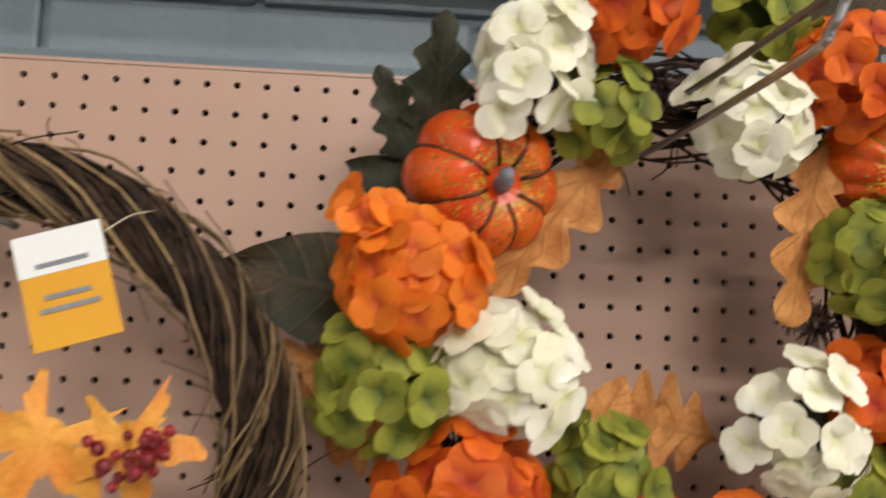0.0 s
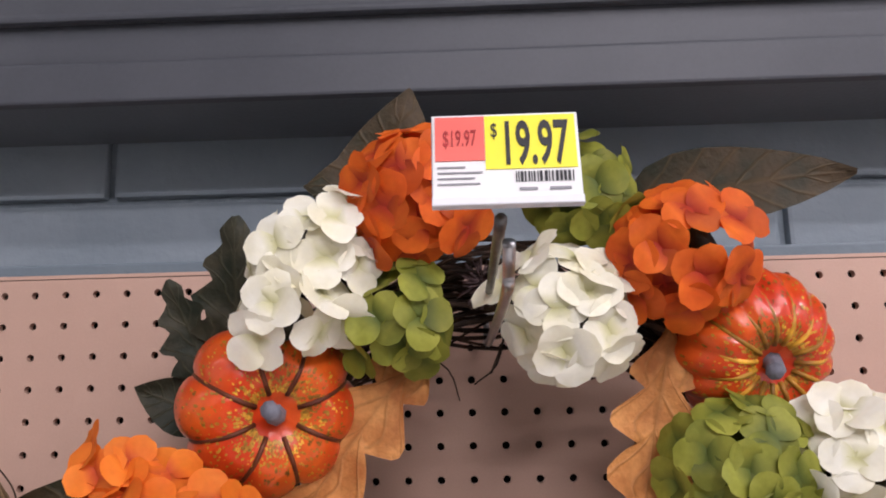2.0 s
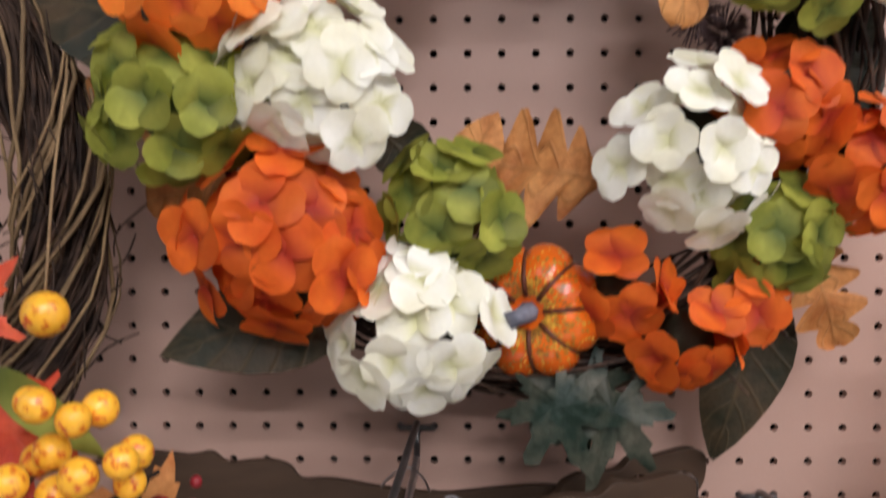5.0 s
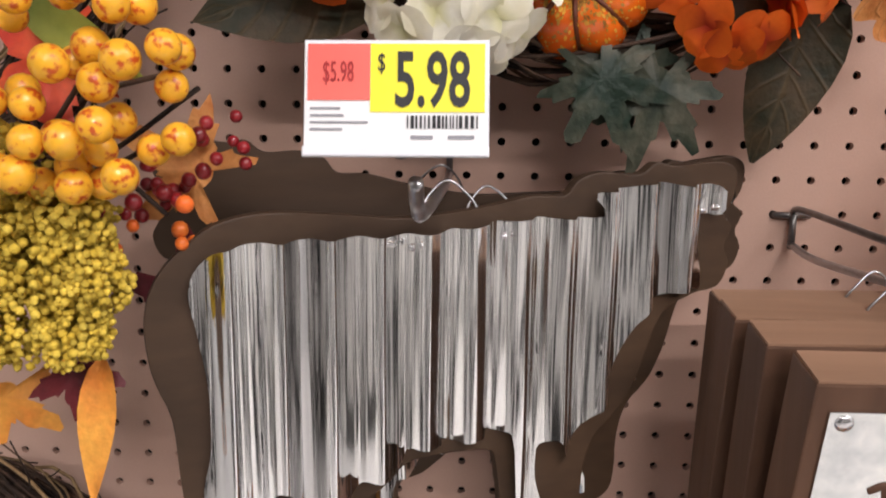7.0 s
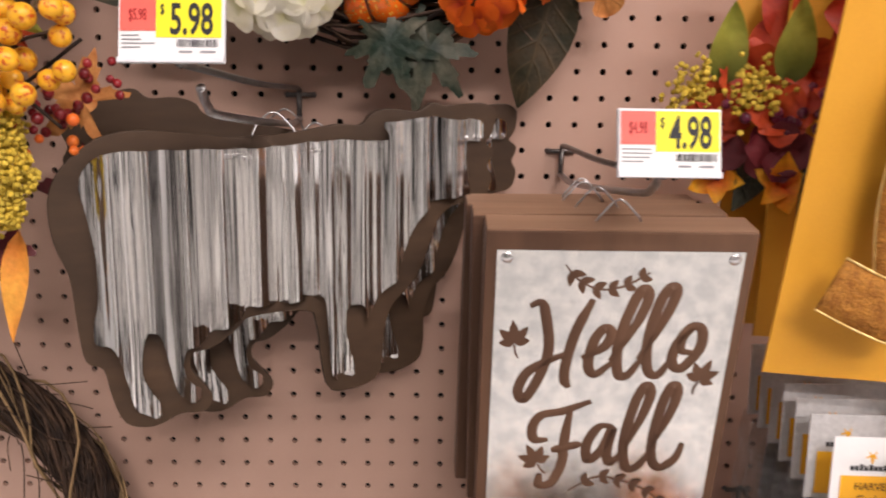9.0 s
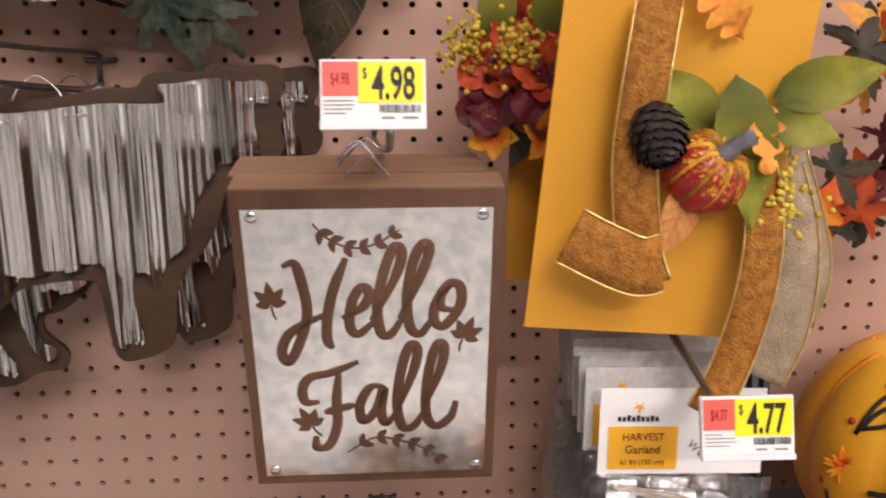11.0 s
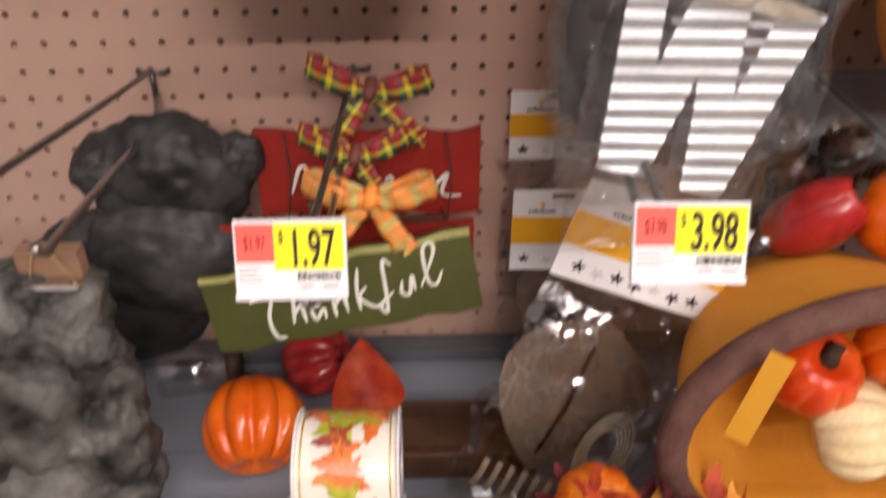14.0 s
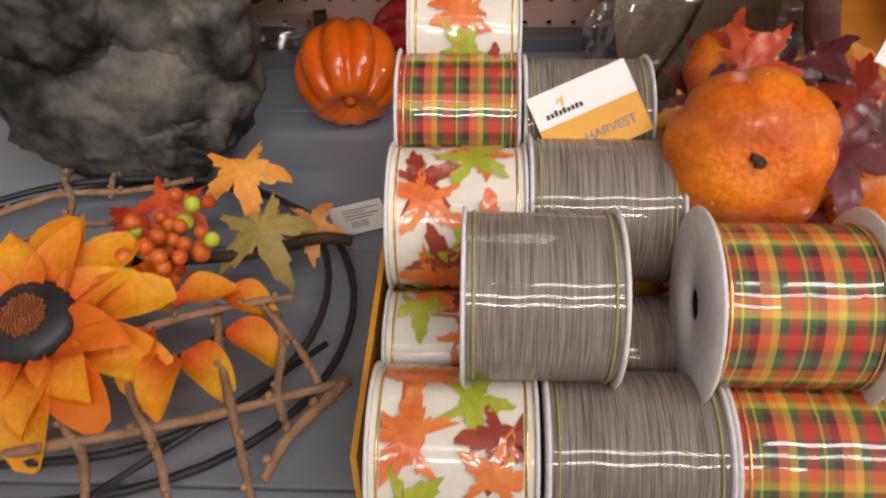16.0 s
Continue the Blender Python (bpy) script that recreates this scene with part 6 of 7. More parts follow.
# ---- painted pumpkin on the next bay's shelf ----
pk = thing("painted_pumpkin", (0.76, -0.15, 0.955), "large yellow pumpkin painted with a greeting, twigs and flowers", "pumpkin")
PR, PH, PC = 0.132, 0.225, Vector((0.757, -0.150, 1.066))
body = part("pumpkin", gourd(PR, PH, 9, 0.07, Matrix.Translation(PC) @ pose(0, 0, 0, 0, 0, 12), 0.5), M_PUMPY, pk)
b = bmesh.new()
for k in range(9):
    a = 2 * math.pi * k / 9 + math.radians(12)
    tube([PC + Vector((PR * math.sin(t) ** 0.82 * 0.932 * math.cos(a), PR * math.sin(t) ** 0.82 * 0.932 * math.sin(a), PH / 2 * math.cos(t))) for t in (0.55 + 2.0 * s / 16 for s in range(17))], 0.0028, 8, b)
part("painted_groove", b, mk("orange_groove_paint", (0.66, 0.17, 0.01), (0.74, 0.25, 0.015), 30, 0.4), body)
part("stem", tube(spline([PC + Vector((0, 0, PH * 0.36)), PC + Vector((-0.006, 0, PH * 0.48)), PC + Vector((0.01, -0.004, PH * 0.62))], 5), 0.020, 9, None, False, [1.5 - 0.05 * k for k in range(11)]), M_STEMGR, body)


def on_pumpkin(x, z, lift=0.0012):
    """A place on the pumpkin's face that looks to the aisle, x and z from its middle."""
    q = max(0.0, 1 - (2 * z / PH) ** 2)
    r = PR * q**0.41 * 0.985
    a = x / PR - 1.04
    return PC + Vector((r * math.sin(a), -r * math.cos(a), z)) + Vector((math.sin(a), -math.cos(a), 0.3 * z / PH)).normalized() * lift


def painted(strokes, r, material, name):
    b = bmesh.new()
    for st in strokes:
        tube([on_pumpkin(p.x, p.y) for p in spline([(x, y, 0) for x, y in st], 5)], r, 6, b)
    return part(name, b, material, body)


painted([[(-0.004, 0.004), (0.016, 0.012), (0.034, 0.044), (0.032, 0.056), (0.026, 0.05), (0.020, 0.022), (0.016, -0.006), (0.024, 0.014), (0.034, 0.018), (0.035, 0.0), (0.044, 0.0)], [(0.046, 0.004), (0.060, 0.014), (0.056, 0.022), (0.048, 0.012), (0.054, -0.002), (0.068, 0.004)], [(0.068, 0.002), (0.084, 0.05), (0.078, 0.056), (0.074, 0.01), (0.09, 0.0)]], 0.0024, M_INK, "greeting")
painted([[(0.054, -0.022), (0.044, -0.018), (0.038, -0.034), (0.034, -0.078)], [(0.024, -0.046), (0.050, -0.044)], [(0.078, -0.04), (0.062, -0.044), (0.060, -0.07), (0.074, -0.074), (0.082, -0.042), (0.082, -0.076)]], 0.0045, M_INK, "greeting")
painted([[(-0.028, 0.045), (-0.014, 0.068), (0.006, 0.074), (0.03, 0.088)], [(-0.028, 0.045), (-0.022, 0.07), (-0.008, 0.09)], [(-0.024, 0.05), (0.0, 0.062), (0.02, 0.085)]], 0.0019, M_INK, "twig")
painted([[(-0.044, -0.012), (-0.038, -0.040), (-0.032, -0.070)], [(-0.038, -0.036), (-0.018, -0.028)], [(-0.046, -0.072), (-0.034, -0.084), (-0.02, -0.086)]], 0.0022, M_INK, "twig")
for k, (x, z) in enumerate([(-0.022, 0.084), (-0.004, 0.074), (-0.002, 0.068), (0.016, 0.098), (0.028, 0.10), (-0.036, 0.052), (-0.034, -0.046), (-0.022, -0.034), (-0.05, -0.006), (0.004, -0.094), (0.016, -0.095), (-0.006, -0.092)]):
    b = bmesh.new()
    p = on_pumpkin(x, z, 0.0005)
    bmesh.ops.create_uvsphere(b, u_segments=8, v_segments=6, radius=0.0036, matrix=Matrix.Translation(p))
    part("painted_berry", b, M_PUMPR, body)
for k, (x, z, r) in enumerate([(-0.030, 0.018, 0.018), (0.004, -0.078, 0.018)]):
    flower(on_pumpkin(x, z, 0.001), r, 14, (-0.35 + 0.2 * k, -1, -0.1), M_YELP, 5 + k, "painted_flower", body, "ovate", 0.3)
for k, (x, z) in enumerate([(0.030, 0.078), (0.030, -0.098)]):
    b = bmesh.new()
    bmesh.ops.create_uvsphere(b, u_segments=12, v_segments=8, radius=0.010, matrix=Matrix.Translation(on_pumpkin(x, z, 0.001)) @ Matrix.Diagonal((1, 0.4, 0.75, 1)))
    part("painted_acorn", b, M_STEMG, body)

# ---- bag of gourds and cones, plush basket ----
gb = thing("gourd_bag", (0.58, -0.17, 0.85), "clear bag of red gourds and pine cones", "decoration")
for k, (x, y, z, r, ax, mt, rb) in enumerate([(0.580, -0.200, 0.922, 0.025, (0.62, -0.25, 0.62), M_PUMPR, 5), (0.640, -0.205, 0.925, 0.034, (0.2, -0.6, 0.7), M_PUMPO, 10)]):
    speck_pumpkin(gb, (x, y, z), r, ax, rb, 0.06, mt, M_GROOVE, M_TWIG, k, False, 1.55 if k == 0 else 0.85, 0.014, False)
for k, (x, y, z) in enumerate([(0.575, -0.14, 0.955), (0.615, -0.15, 0.950), (0.638, -0.17, 0.925), (0.60, -0.13, 0.915), (0.65, -0.14, 0.90)]):
    pine_cone((x, y, z), 0.020, 0.036, (0.3 * (k % 3 - 1), -0.5, 0.8), M_CONE, gb, k)
b = film_bag(facing(0.60, -0.17, 0.945, -8, 0, 0), 0.17, 0.13, 0.08, 22)
part("bag", b, M_FILMT, gb)

bk = thing("plush_basket", (0.585, -0.24, 0.64), "sagging orange plush basket with a brown rolled rim on the shelf", "basket")
BX, BZ, BRX, BRZ = 0.594, 0.835, 0.136, 0.118


def basket_skin(rings):
    """A soft skin round a level axis: for each ring its depth and how far it reaches sideways, up and down."""
    b = bmesh.new()
    rows = []
    for y, sx, up, down in rings:
        row = []
        for q in range(48):
            a = 2 * math.pi * q / 48
            wob = 1 + 0.015 * math.sin(5 * a + y * 40)
            row.append(b.verts.new((BX + BRX * sx * wob * math.cos(a), y, max(0.6405, BZ + BRZ * (up if math.sin(a) > 0 else down) * wob * math.sin(a)))))
        rows.append(row)
    for a, c in zip(rows, rows[1:]):
        for q in range(48):
            b.faces.new((a[q], a[(q + 1) % 48], c[(q + 1) % 48], c[q]))
    b.faces.new(rows[-1])
    return b


part("body", basket_skin([(-0.335, 1.0, 1.0, 1.0), (-0.315, 0.97, 0.92, 1.3), (-0.28, 0.88, 0.78, 1.64), (-0.23, 0.74, 0.6, 1.64), (-0.18, 0.55, 0.4, 1.6), (-0.15, 0.25, 0.2, 1.0)]), M_BUCKET, bk)
part("lining", basket_skin([(-0.334, 0.97, 0.97, 0.97), (-0.29, 0.87, 0.76, 0.97), (-0.24, 0.72, 0.56, 0.9), (-0.19, 0.45, 0.3, 0.6)]), M_BUCKET, bk)
part("rim_roll", tube([(BX + BRX * math.cos(a), -0.337 - 0.01 * math.cos(a), BZ + BRZ * math.sin(a)) for a in (2 * math.pi * q / 48 for q in range(48))], 0.0105, 9, None, True), M_HANDLE, bk)
for k, (x, y, z, r, mt, rb, ax) in enumerate([(0.556, -0.292, 0.862, 0.032, M_PUMP, 9, (0.1, -0.5, 0.8)), (0.585, -0.312, 0.826, 0.034, M_PUMPW, 12, (0.9, -0.2, 0.3)), (0.616, -0.285, 0.872, 0.030, M_PUMPO, 8, (0, -0.5, 0.9)), (0.640, -0.30, 0.800, 0.032, M_PUMPO, 8, (0, -0.5, 0.9))]):
    sp = thing("small_pumpkin", (x, y, z - r), "small cloth-wrapped pumpkin in the plush basket", "pumpkin", "small pumpkins in the basket")
    speck_pumpkin(sp, (x, y, z), r, ax, rb, 0.12, mt, M_GROOVE, M_TWIG, 30 + k, False, 0.85, 0.010, False)
tg = thing("swing_tag", (0.488, -0.352, 0.84), "golden swing tag on the plush basket", "tag", "swing tags")
part("card", plate(rect(-0.007, 0.007, -0.033, 0.033), 0.0006, facing(0.490, -0.355, 0.898, -6, -30, -10)), M_CARD, tg, smooth=False)


def white_tag(m, w, h, at, label, lines=4, word=None):
    ob = thing("paper_tag", at, label, "tag", "white paper tags")
    c = part("card", plate(rect(-w / 2, w / 2, -h / 2, h / 2), 0.0006, m, 0.0002), M_WHITE, ob, smooth=False)
    b = bmesh.new()
    rn = random.Random(int(w * 1e4))
    for k in range(lines):
        joined(b, plate(rect(-w * 0.12, w * rn.uniform(0.2, 0.42), h * (0.28 - 0.1 * k) - h * 0.02, h * (0.28 - 0.1 * k) + h * 0.012), 0.0002, m @ pose(0, 0, 0.0008)))
    x = -w * 0.05
    while x < w * 0.2:
        joined(b, plate(rect(x, x + 0.0006, -h * 0.34, -h * 0.12), 0.0002, m @ pose(0, 0, 0.0008)))
        x += 0.0013
    part("print", b, M_INKG, c, smooth=False)
    part("title_bar", plate(rect(-w * 0.38, -w * 0.30, -h * 0.36, h * 0.34), 0.0002, m @ pose(0, 0, 0.0008)), M_INKG, c, smooth=False)
    return ob


white_tag(facing(0.480, -0.425, 0.836, -55, 0, -32), 0.052, 0.042, (0.475, -0.43, 0.81), "white printed tag tied to the bag of bowl filler")

# ---- grey resin figures on the first low hook ----


def figure(name, lumps, at, label, material, seed, rough=0.006):
    b = bmesh.new()
    for x, y, z, rx, ry, rz in lumps:
        s = bmesh.new()
        bmesh.ops.create_icosphere(s, subdivisions=5, radius=1, matrix=Matrix.Translation((x, y, z)) @ Matrix.Diagonal((rx, ry, rz, 1)))
        for v in s.verts:
            q = v.co * 28
            v.co += (v.co - Vector((x, y, z))).normalized() * (rough * noise.noise(q + Vector((seed, 0, 0))) + rough * 0.7 * noise.noise(q * 2.3) + rough * 0.35 * noise.noise(q * 5.5) + rough * 0.22 * noise.noise(q * 11.0))
        joined(b, s)
    return solid(name, b, material, label, "figure", "grey resin figures on one hook", smooth=True)


figure("animal_figure", [(0.005, -0.235, 0.80, 0.085, 0.05, 0.105), (-0.02, -0.245, 0.715, 0.105, 0.055, 0.075), (0.045, -0.25, 0.89, 0.045, 0.038, 0.040), (0.072, -0.262, 0.872, 0.024, 0.018, 0.022), (-0.06, -0.24, 0.87, 0.05, 0.04, 0.06), (0.058, -0.25, 0.775, 0.035, 0.03, 0.06), (-0.04, -0.275, 0.80, 0.05, 0.03, 0.06), (0.02, -0.27, 0.69, 0.05, 0.03, 0.035)],
       (0, 0, 0), "weathered grey resin animal figure hanging on the hook", M_STONE, 3, 0.009)
figure("animal_figure", [(0.09, -0.09, 0.90, 0.065, 0.035, 0.060), (0.150, -0.095, 0.925, 0.022, 0.012, 0.022), (0.045, -0.09, 0.915, 0.03, 0.03, 0.03), (0.085, -0.11, 0.84, 0.07, 0.035, 0.06), (0.03, -0.1, 0.80, 0.08, 0.03, 0.08)],
       (0, 0, 0), "dark grey resin animal head with a round ear", M_STONED, 8, 0.005)
hg = thing("figure_hanger", (0.06, -0.27, 0.93), "small wooden block with a brass hanger on the figure", "hanger")
part("block", box(0.045, 0.085, -0.262, -0.25, 0.925, 0.945, 0.001), M_WOODT, hg, smooth=False)
part("clip", box(0.046, 0.084, -0.27, -0.2625, 0.921, 0.9255, 0.0008), M_SCREW, hg, smooth=False)
part("wire", tube(spline([(0.052, -0.264, 0.926), (0.066, -0.268, 0.955), (0.080, -0.264, 0.926)], 5), 0.0007, 5), M_GOLDT, hg)

# ---- painted wooden word boards with bows ----


def wavy_board(w, h, m, material, edge, seed, parent, name="board"):
    rn = random.Random(seed)
    top = [(-w / 2 + w * k / 10, h / 2 + 0.0022 * math.sin(k * 1.9 + seed) + rn.uniform(-0.001, 0.001)) for k in range(11)]
    low = [(w / 2 - w * k / 10, -h / 2 + 0.002 * math.sin(k * 2.3 + seed)) for k in range(11)]
    ob = part(name, plate(top[::-1] + low[::-1], 0.008, m, 0.0012), material, parent, smooth=False)
    part("worn_edge", plate(top[::-1] + [(x, y - 0.0055 - 0.0015 * math.sin(5 * x * 60)) for x, y in top], 0.0006, m @ pose(0, 0, 0.0082)), edge, ob, smooth=False)
    return ob


THANK = [[(-0.078, 0.012), (-0.060, 0.016), (-0.040, 0.022)], [(-0.058, 0.018), (-0.066, -0.004), (-0.064, -0.020), (-0.056, -0.022)], [(-0.042, 0.020), (-0.048, -0.012)], [(-0.047, -0.006), (-0.040, 0.002), (-0.038, -0.012)],
         [(-0.024, 0.0), (-0.032, -0.002), (-0.030, -0.012), (-0.023, -0.004), (-0.022, -0.012)], [(-0.014, 0.002), (-0.014, -0.012)], [(-0.014, -0.004), (-0.006, 0.004), (-0.004, -0.010)],
         [(0.010, 0.024), (0.006, 0.006), (0.006, -0.010)], [(0.014, 0.008), (0.007, 0.0), (0.018, -0.010), (0.028, -0.004)], [(0.036, 0.022), (0.030, 0.026), (0.028, 0.0), (0.026, -0.016), (0.022, -0.010), (0.034, 0.0)],
         [(0.042, 0.008), (0.040, -0.002), (0.046, -0.004), (0.050, 0.010), (0.051, -0.002)], [(0.056, 0.0), (0.070, 0.026), (0.068, 0.034), (0.062, 0.028), (0.062, 0.004), (0.068, 0.0), (0.074, 0.010)]]
SCRAWL = [[(-0.07, -0.005), (-0.06, 0.02), (-0.05, 0.0), (-0.055, -0.015)], [(-0.04, 0.004), (-0.03, 0.008), (-0.028, -0.008), (-0.018, 0.006)], [(-0.01, -0.008), (-0.004, 0.01), (0.004, -0.006), (0.012, 0.01), (0.018, -0.006)], [(0.026, -0.006), (0.03, 0.01), (0.036, -0.006), (0.048, 0.0), (0.06, 0.012), (0.056, -0.006), (0.072, -0.008)]]

bd = thing("word_board", (0.25, -0.12, 0.86), "three painted wooden boards with script words and plaid bows", "sign")
m3 = facing(0.2365, -0.175, 0.848, -14, 0, 10)
m1, m2 = facing(0.256, -0.085, 0.905, -4, 0, -0.5), facing(0.235, -0.115, 0.838, -6, 0, 0)
b1 = wavy_board(0.185, 0.075, m1, M_REDW, M_REDW, 1, bd)
b2 = wavy_board(0.215, 0.066, m2, M_REDW, M_REDW, 2, bd)
b3 = wavy_board(0.212, 0.066, m3, M_GRNW, M_GRNE, 3, bd)
part("lettering", script_line(SCRAWL, 0.0035, m1 @ pose(0.005, -0.012, 0.0088)), M_SCRIPT, b1)
part("lettering", script_line(SCRAWL, 0.0035, m2 @ pose(0.0, -0.004, 0.0088)), M_SCRIPT, b2)
part("lettering", script_line(THANK, 0.0030, m3 @ pose(0.006, -0.006, 0.0088)), M_SCRIPT, b3, "cream script reading Thankful")
for x, z0, z1 in ((0.19, 0.945, 0.875), (0.32, 0.945, 0.875), (0.17, 0.87, 0.84), (0.315, 0.873, 0.865)):
    part("tie_wire", tube(spline([(x, -0.095, z0), (x + 0.004, -0.11, (z0 + z1) / 2), (x, -0.12, z1)], 4), 0.0008, 5), M_BLACK, bd)


def band(points, sides, widths, material, parent, name):
    """A strip of cloth along a smooth line, its width and the way it lies given at each point."""
    n = len(points)
    pts = spline(points, 8)
    b = bmesh.new()
    uv = b.loops.layers.uv.verify()
    rows = []
    for k, p in enumerate(pts):
        q = min(k / 8, n - 1.001)
        i, f = int(q), q - int(q)
        side = Vector(sides[i]).lerp(Vector(sides[i + 1]), f).normalized()
        w = (widths[i] * (1 - f) + widths[i + 1] * f) / 2
        rows.append([b.verts.new(p + side * w * j / 2 + Vector((0, -0.0015 * math.sin(k * 0.9 + j), 0))) for j in range(-2, 3)])
    for k, (a, c) in enumerate(zip(rows, rows[1:])):
        for j in range(4):
            f = b.faces.new((a[j], a[j + 1], c[j + 1], c[j]))
            for lp, (u, v) in zip(f.loops, ((k, j), (k, j + 1), (k + 1, j + 1), (k + 1, j))):
                lp[uv].uv = (u / len(pts), v / 4)
    ob = part(name, b, material, parent)
    mod = ob.modifiers.new("thick", "SOLIDIFY")
    mod.thickness = 0.0006
    return ob


def bow(c, s, material, seed, parent):
    """A tied bow: two open loops, two tails with slanted points, a wrapped knot."""
    rn = random.Random(seed)
    cx, cy, cz = c
    for sx, up in ((1, rn.uniform(0.2, 0.5)), (-1, rn.uniform(0.1, 0.6))):
        w = s * 0.5
        band([(cx, cy - 0.004, cz), (cx + sx * 0.45 * s, cy - 0.30 * s, cz + up * 0.4 * s), (cx + sx * 0.95 * s, cy - 0.22 * s, cz + up * 0.85 * s), (cx + sx * 1.1 * s, cy, cz + up * s), (cx + sx * 0.8 * s, cy + 0.15 * s, cz + up * 0.7 * s), (cx, cy + 0.002, cz)],
             [(0, 0, 1), (-0.2 * sx, -0.1, 1), (-0.3 * sx, -0.35, 1), (-0.3 * sx, -0.4, 1), (-0.2 * sx, -0.2, 1), (0, 0, 1)], [w * 0.4, w * 0.9, w, w, w * 0.9, w * 0.4], material, parent, "bow_loop")
        tx, tz = rn.uniform(0.5, 1.0), rn.uniform(0.75, 1.15)
        band([(cx, cy - 0.004, cz), (cx + sx * 0.3 * tx * s, cy - 0.15 * s, cz - 0.3 * tz * s), (cx + sx * 0.7 * tx * s, cy - 0.22 * s, cz - 0.75 * tz * s), (cx + sx * 0.95 * tx * s, cy - 0.2 * s, cz - tz * s), (cx + sx * 1.1 * tx * s, cy - 0.18 * s, cz - 1.25 * tz * s)],
             [(0.8, 0, 0.6 * sx)] * 5, [w * 0.35, w * 0.75, w * 0.85, w * 0.85, 0.001], material, parent, "bow_tail")
    part("knot", tube(spline([(cx - 0.002, cy + 0.002, cz - 0.16 * s), (cx, cy - 0.008, cz), (cx + 0.002, cy + 0.002, cz + 0.16 * s)], 4), 0.13 * s, 9), material, parent)


bow((0.262, -0.105, 0.985), 0.042, M_BOWD, 1, bd)
bow((0.250, -0.135, 0.945), 0.037, M_BOWD, 2, bd)
bow((0.262, -0.165, 0.925), 0.044, M_BOWO, 3, bd)

# ---- loose goods on the low shelf ----
for k, (x, y, z, r, mt, rb, ax, lb) in enumerate([(0.143, -0.162, 0.686, 0.047, M_PUMPO, 10, (0.1, -0.75, -0.35), "glossy orange pumpkin on the grey shelf"), (0.190, -0.065, 0.677, 0.037, M_PUMPR, 10, (0.8, -0.2, 0.4), "dark red ribbed pumpkin at the back of the shelf")]):
    o = thing("shelf_pumpkin", (x, y, 0.64), lb, "pumpkin", "pumpkins on the shelf")
    speck_pumpkin(o, (x, y, z), r, ax, rb, 0.22, mt, M_GROOVE, mt, 50 + k, False, 0.95, 0.006, False)
jar = thing("clear_jar", (0.075, -0.06, 0.64), "clear plastic jar with a dark lid lying on the shelf", "jar")
part("jar", tube([(0.03, -0.07, 0.668), (0.095, -0.06, 0.668)], 0.026, 20), film_plastic("jar_plastic", 0.2, 0.1), jar)
part("lid", tube([(0.096, -0.06, 0.668), (0.108, -0.058, 0.668)], 0.028, 20), M_TWIG, jar)
lf = thing("leaf_pick", (0.245, -0.12, 0.64), "curled russet leaf behind the ribbon spools", "leaf")
part("leaf", blade(0.075, 0.07, "ovate", Matrix.Translation((0.245, -0.13, 0.655)) @ pose(0, 0, 0, 70, 0, 10), 0.8, 0.5, 0.6, 3), M_REDLEAF, lf)
bx = thing("brown_tray", (0.31, -0.14, 0.64), "brown cardboard tray against the pegboard", "tray")
part("front_wall", box(0.27, 0.40, -0.190, -0.186, 0.641, 0.672, 0.001), M_WOOD, bx, smooth=False)
part("back_wall", box(0.27, 0.40, -0.114, -0.110, 0.641, 0.660, 0.001), M_WOOD, bx, smooth=False)
part("floor_sheet", box(0.27, 0.40, -0.1855, -0.1145, 0.641, 0.644), M_WOOD, bx, smooth=False)
for x0 in (0.27, 0.397):
    part("side_wall", box(x0, x0 + 0.003, -0.1855, -0.1145, 0.6445, 0.660), M_WOOD, bx, smooth=False)

# ---- ribbon spools in a golden tray ----
tray = thing("display_tray", (0.33, -0.42, 0.64), "golden cardboard display tray under the ribbon spools", "tray")
for x0, x1, y0, y1, z1 in ((0.199, 0.202, -0.571, -0.27, 0.705), (0.452, 0.455, -0.571, -0.27, 0.70), (0.2085, 0.4515, -0.5715, -0.568, 0.648), (0.2085, 0.4515, -0.273, -0.27, 0.70)):
    part("tray_wall", box(x0, x1, y0, y1, 0.641, z1), M_CARD, tray, smooth=False)
part("tray_floor", box(0.2085, 0.4515, -0.5675, -0.2735, 0.641, 0.644), M_CARD, tray, smooth=False)
part("step", box(0.2085, 0.4515, -0.34, -0.2735, 0.6445, 0.698), M_CARD, tray, smooth=False)
part("step", box(0.2085, 0.4515, -0.43, -0.3405, 0.6445, 0.69), M_CARD, tray, smooth=False)


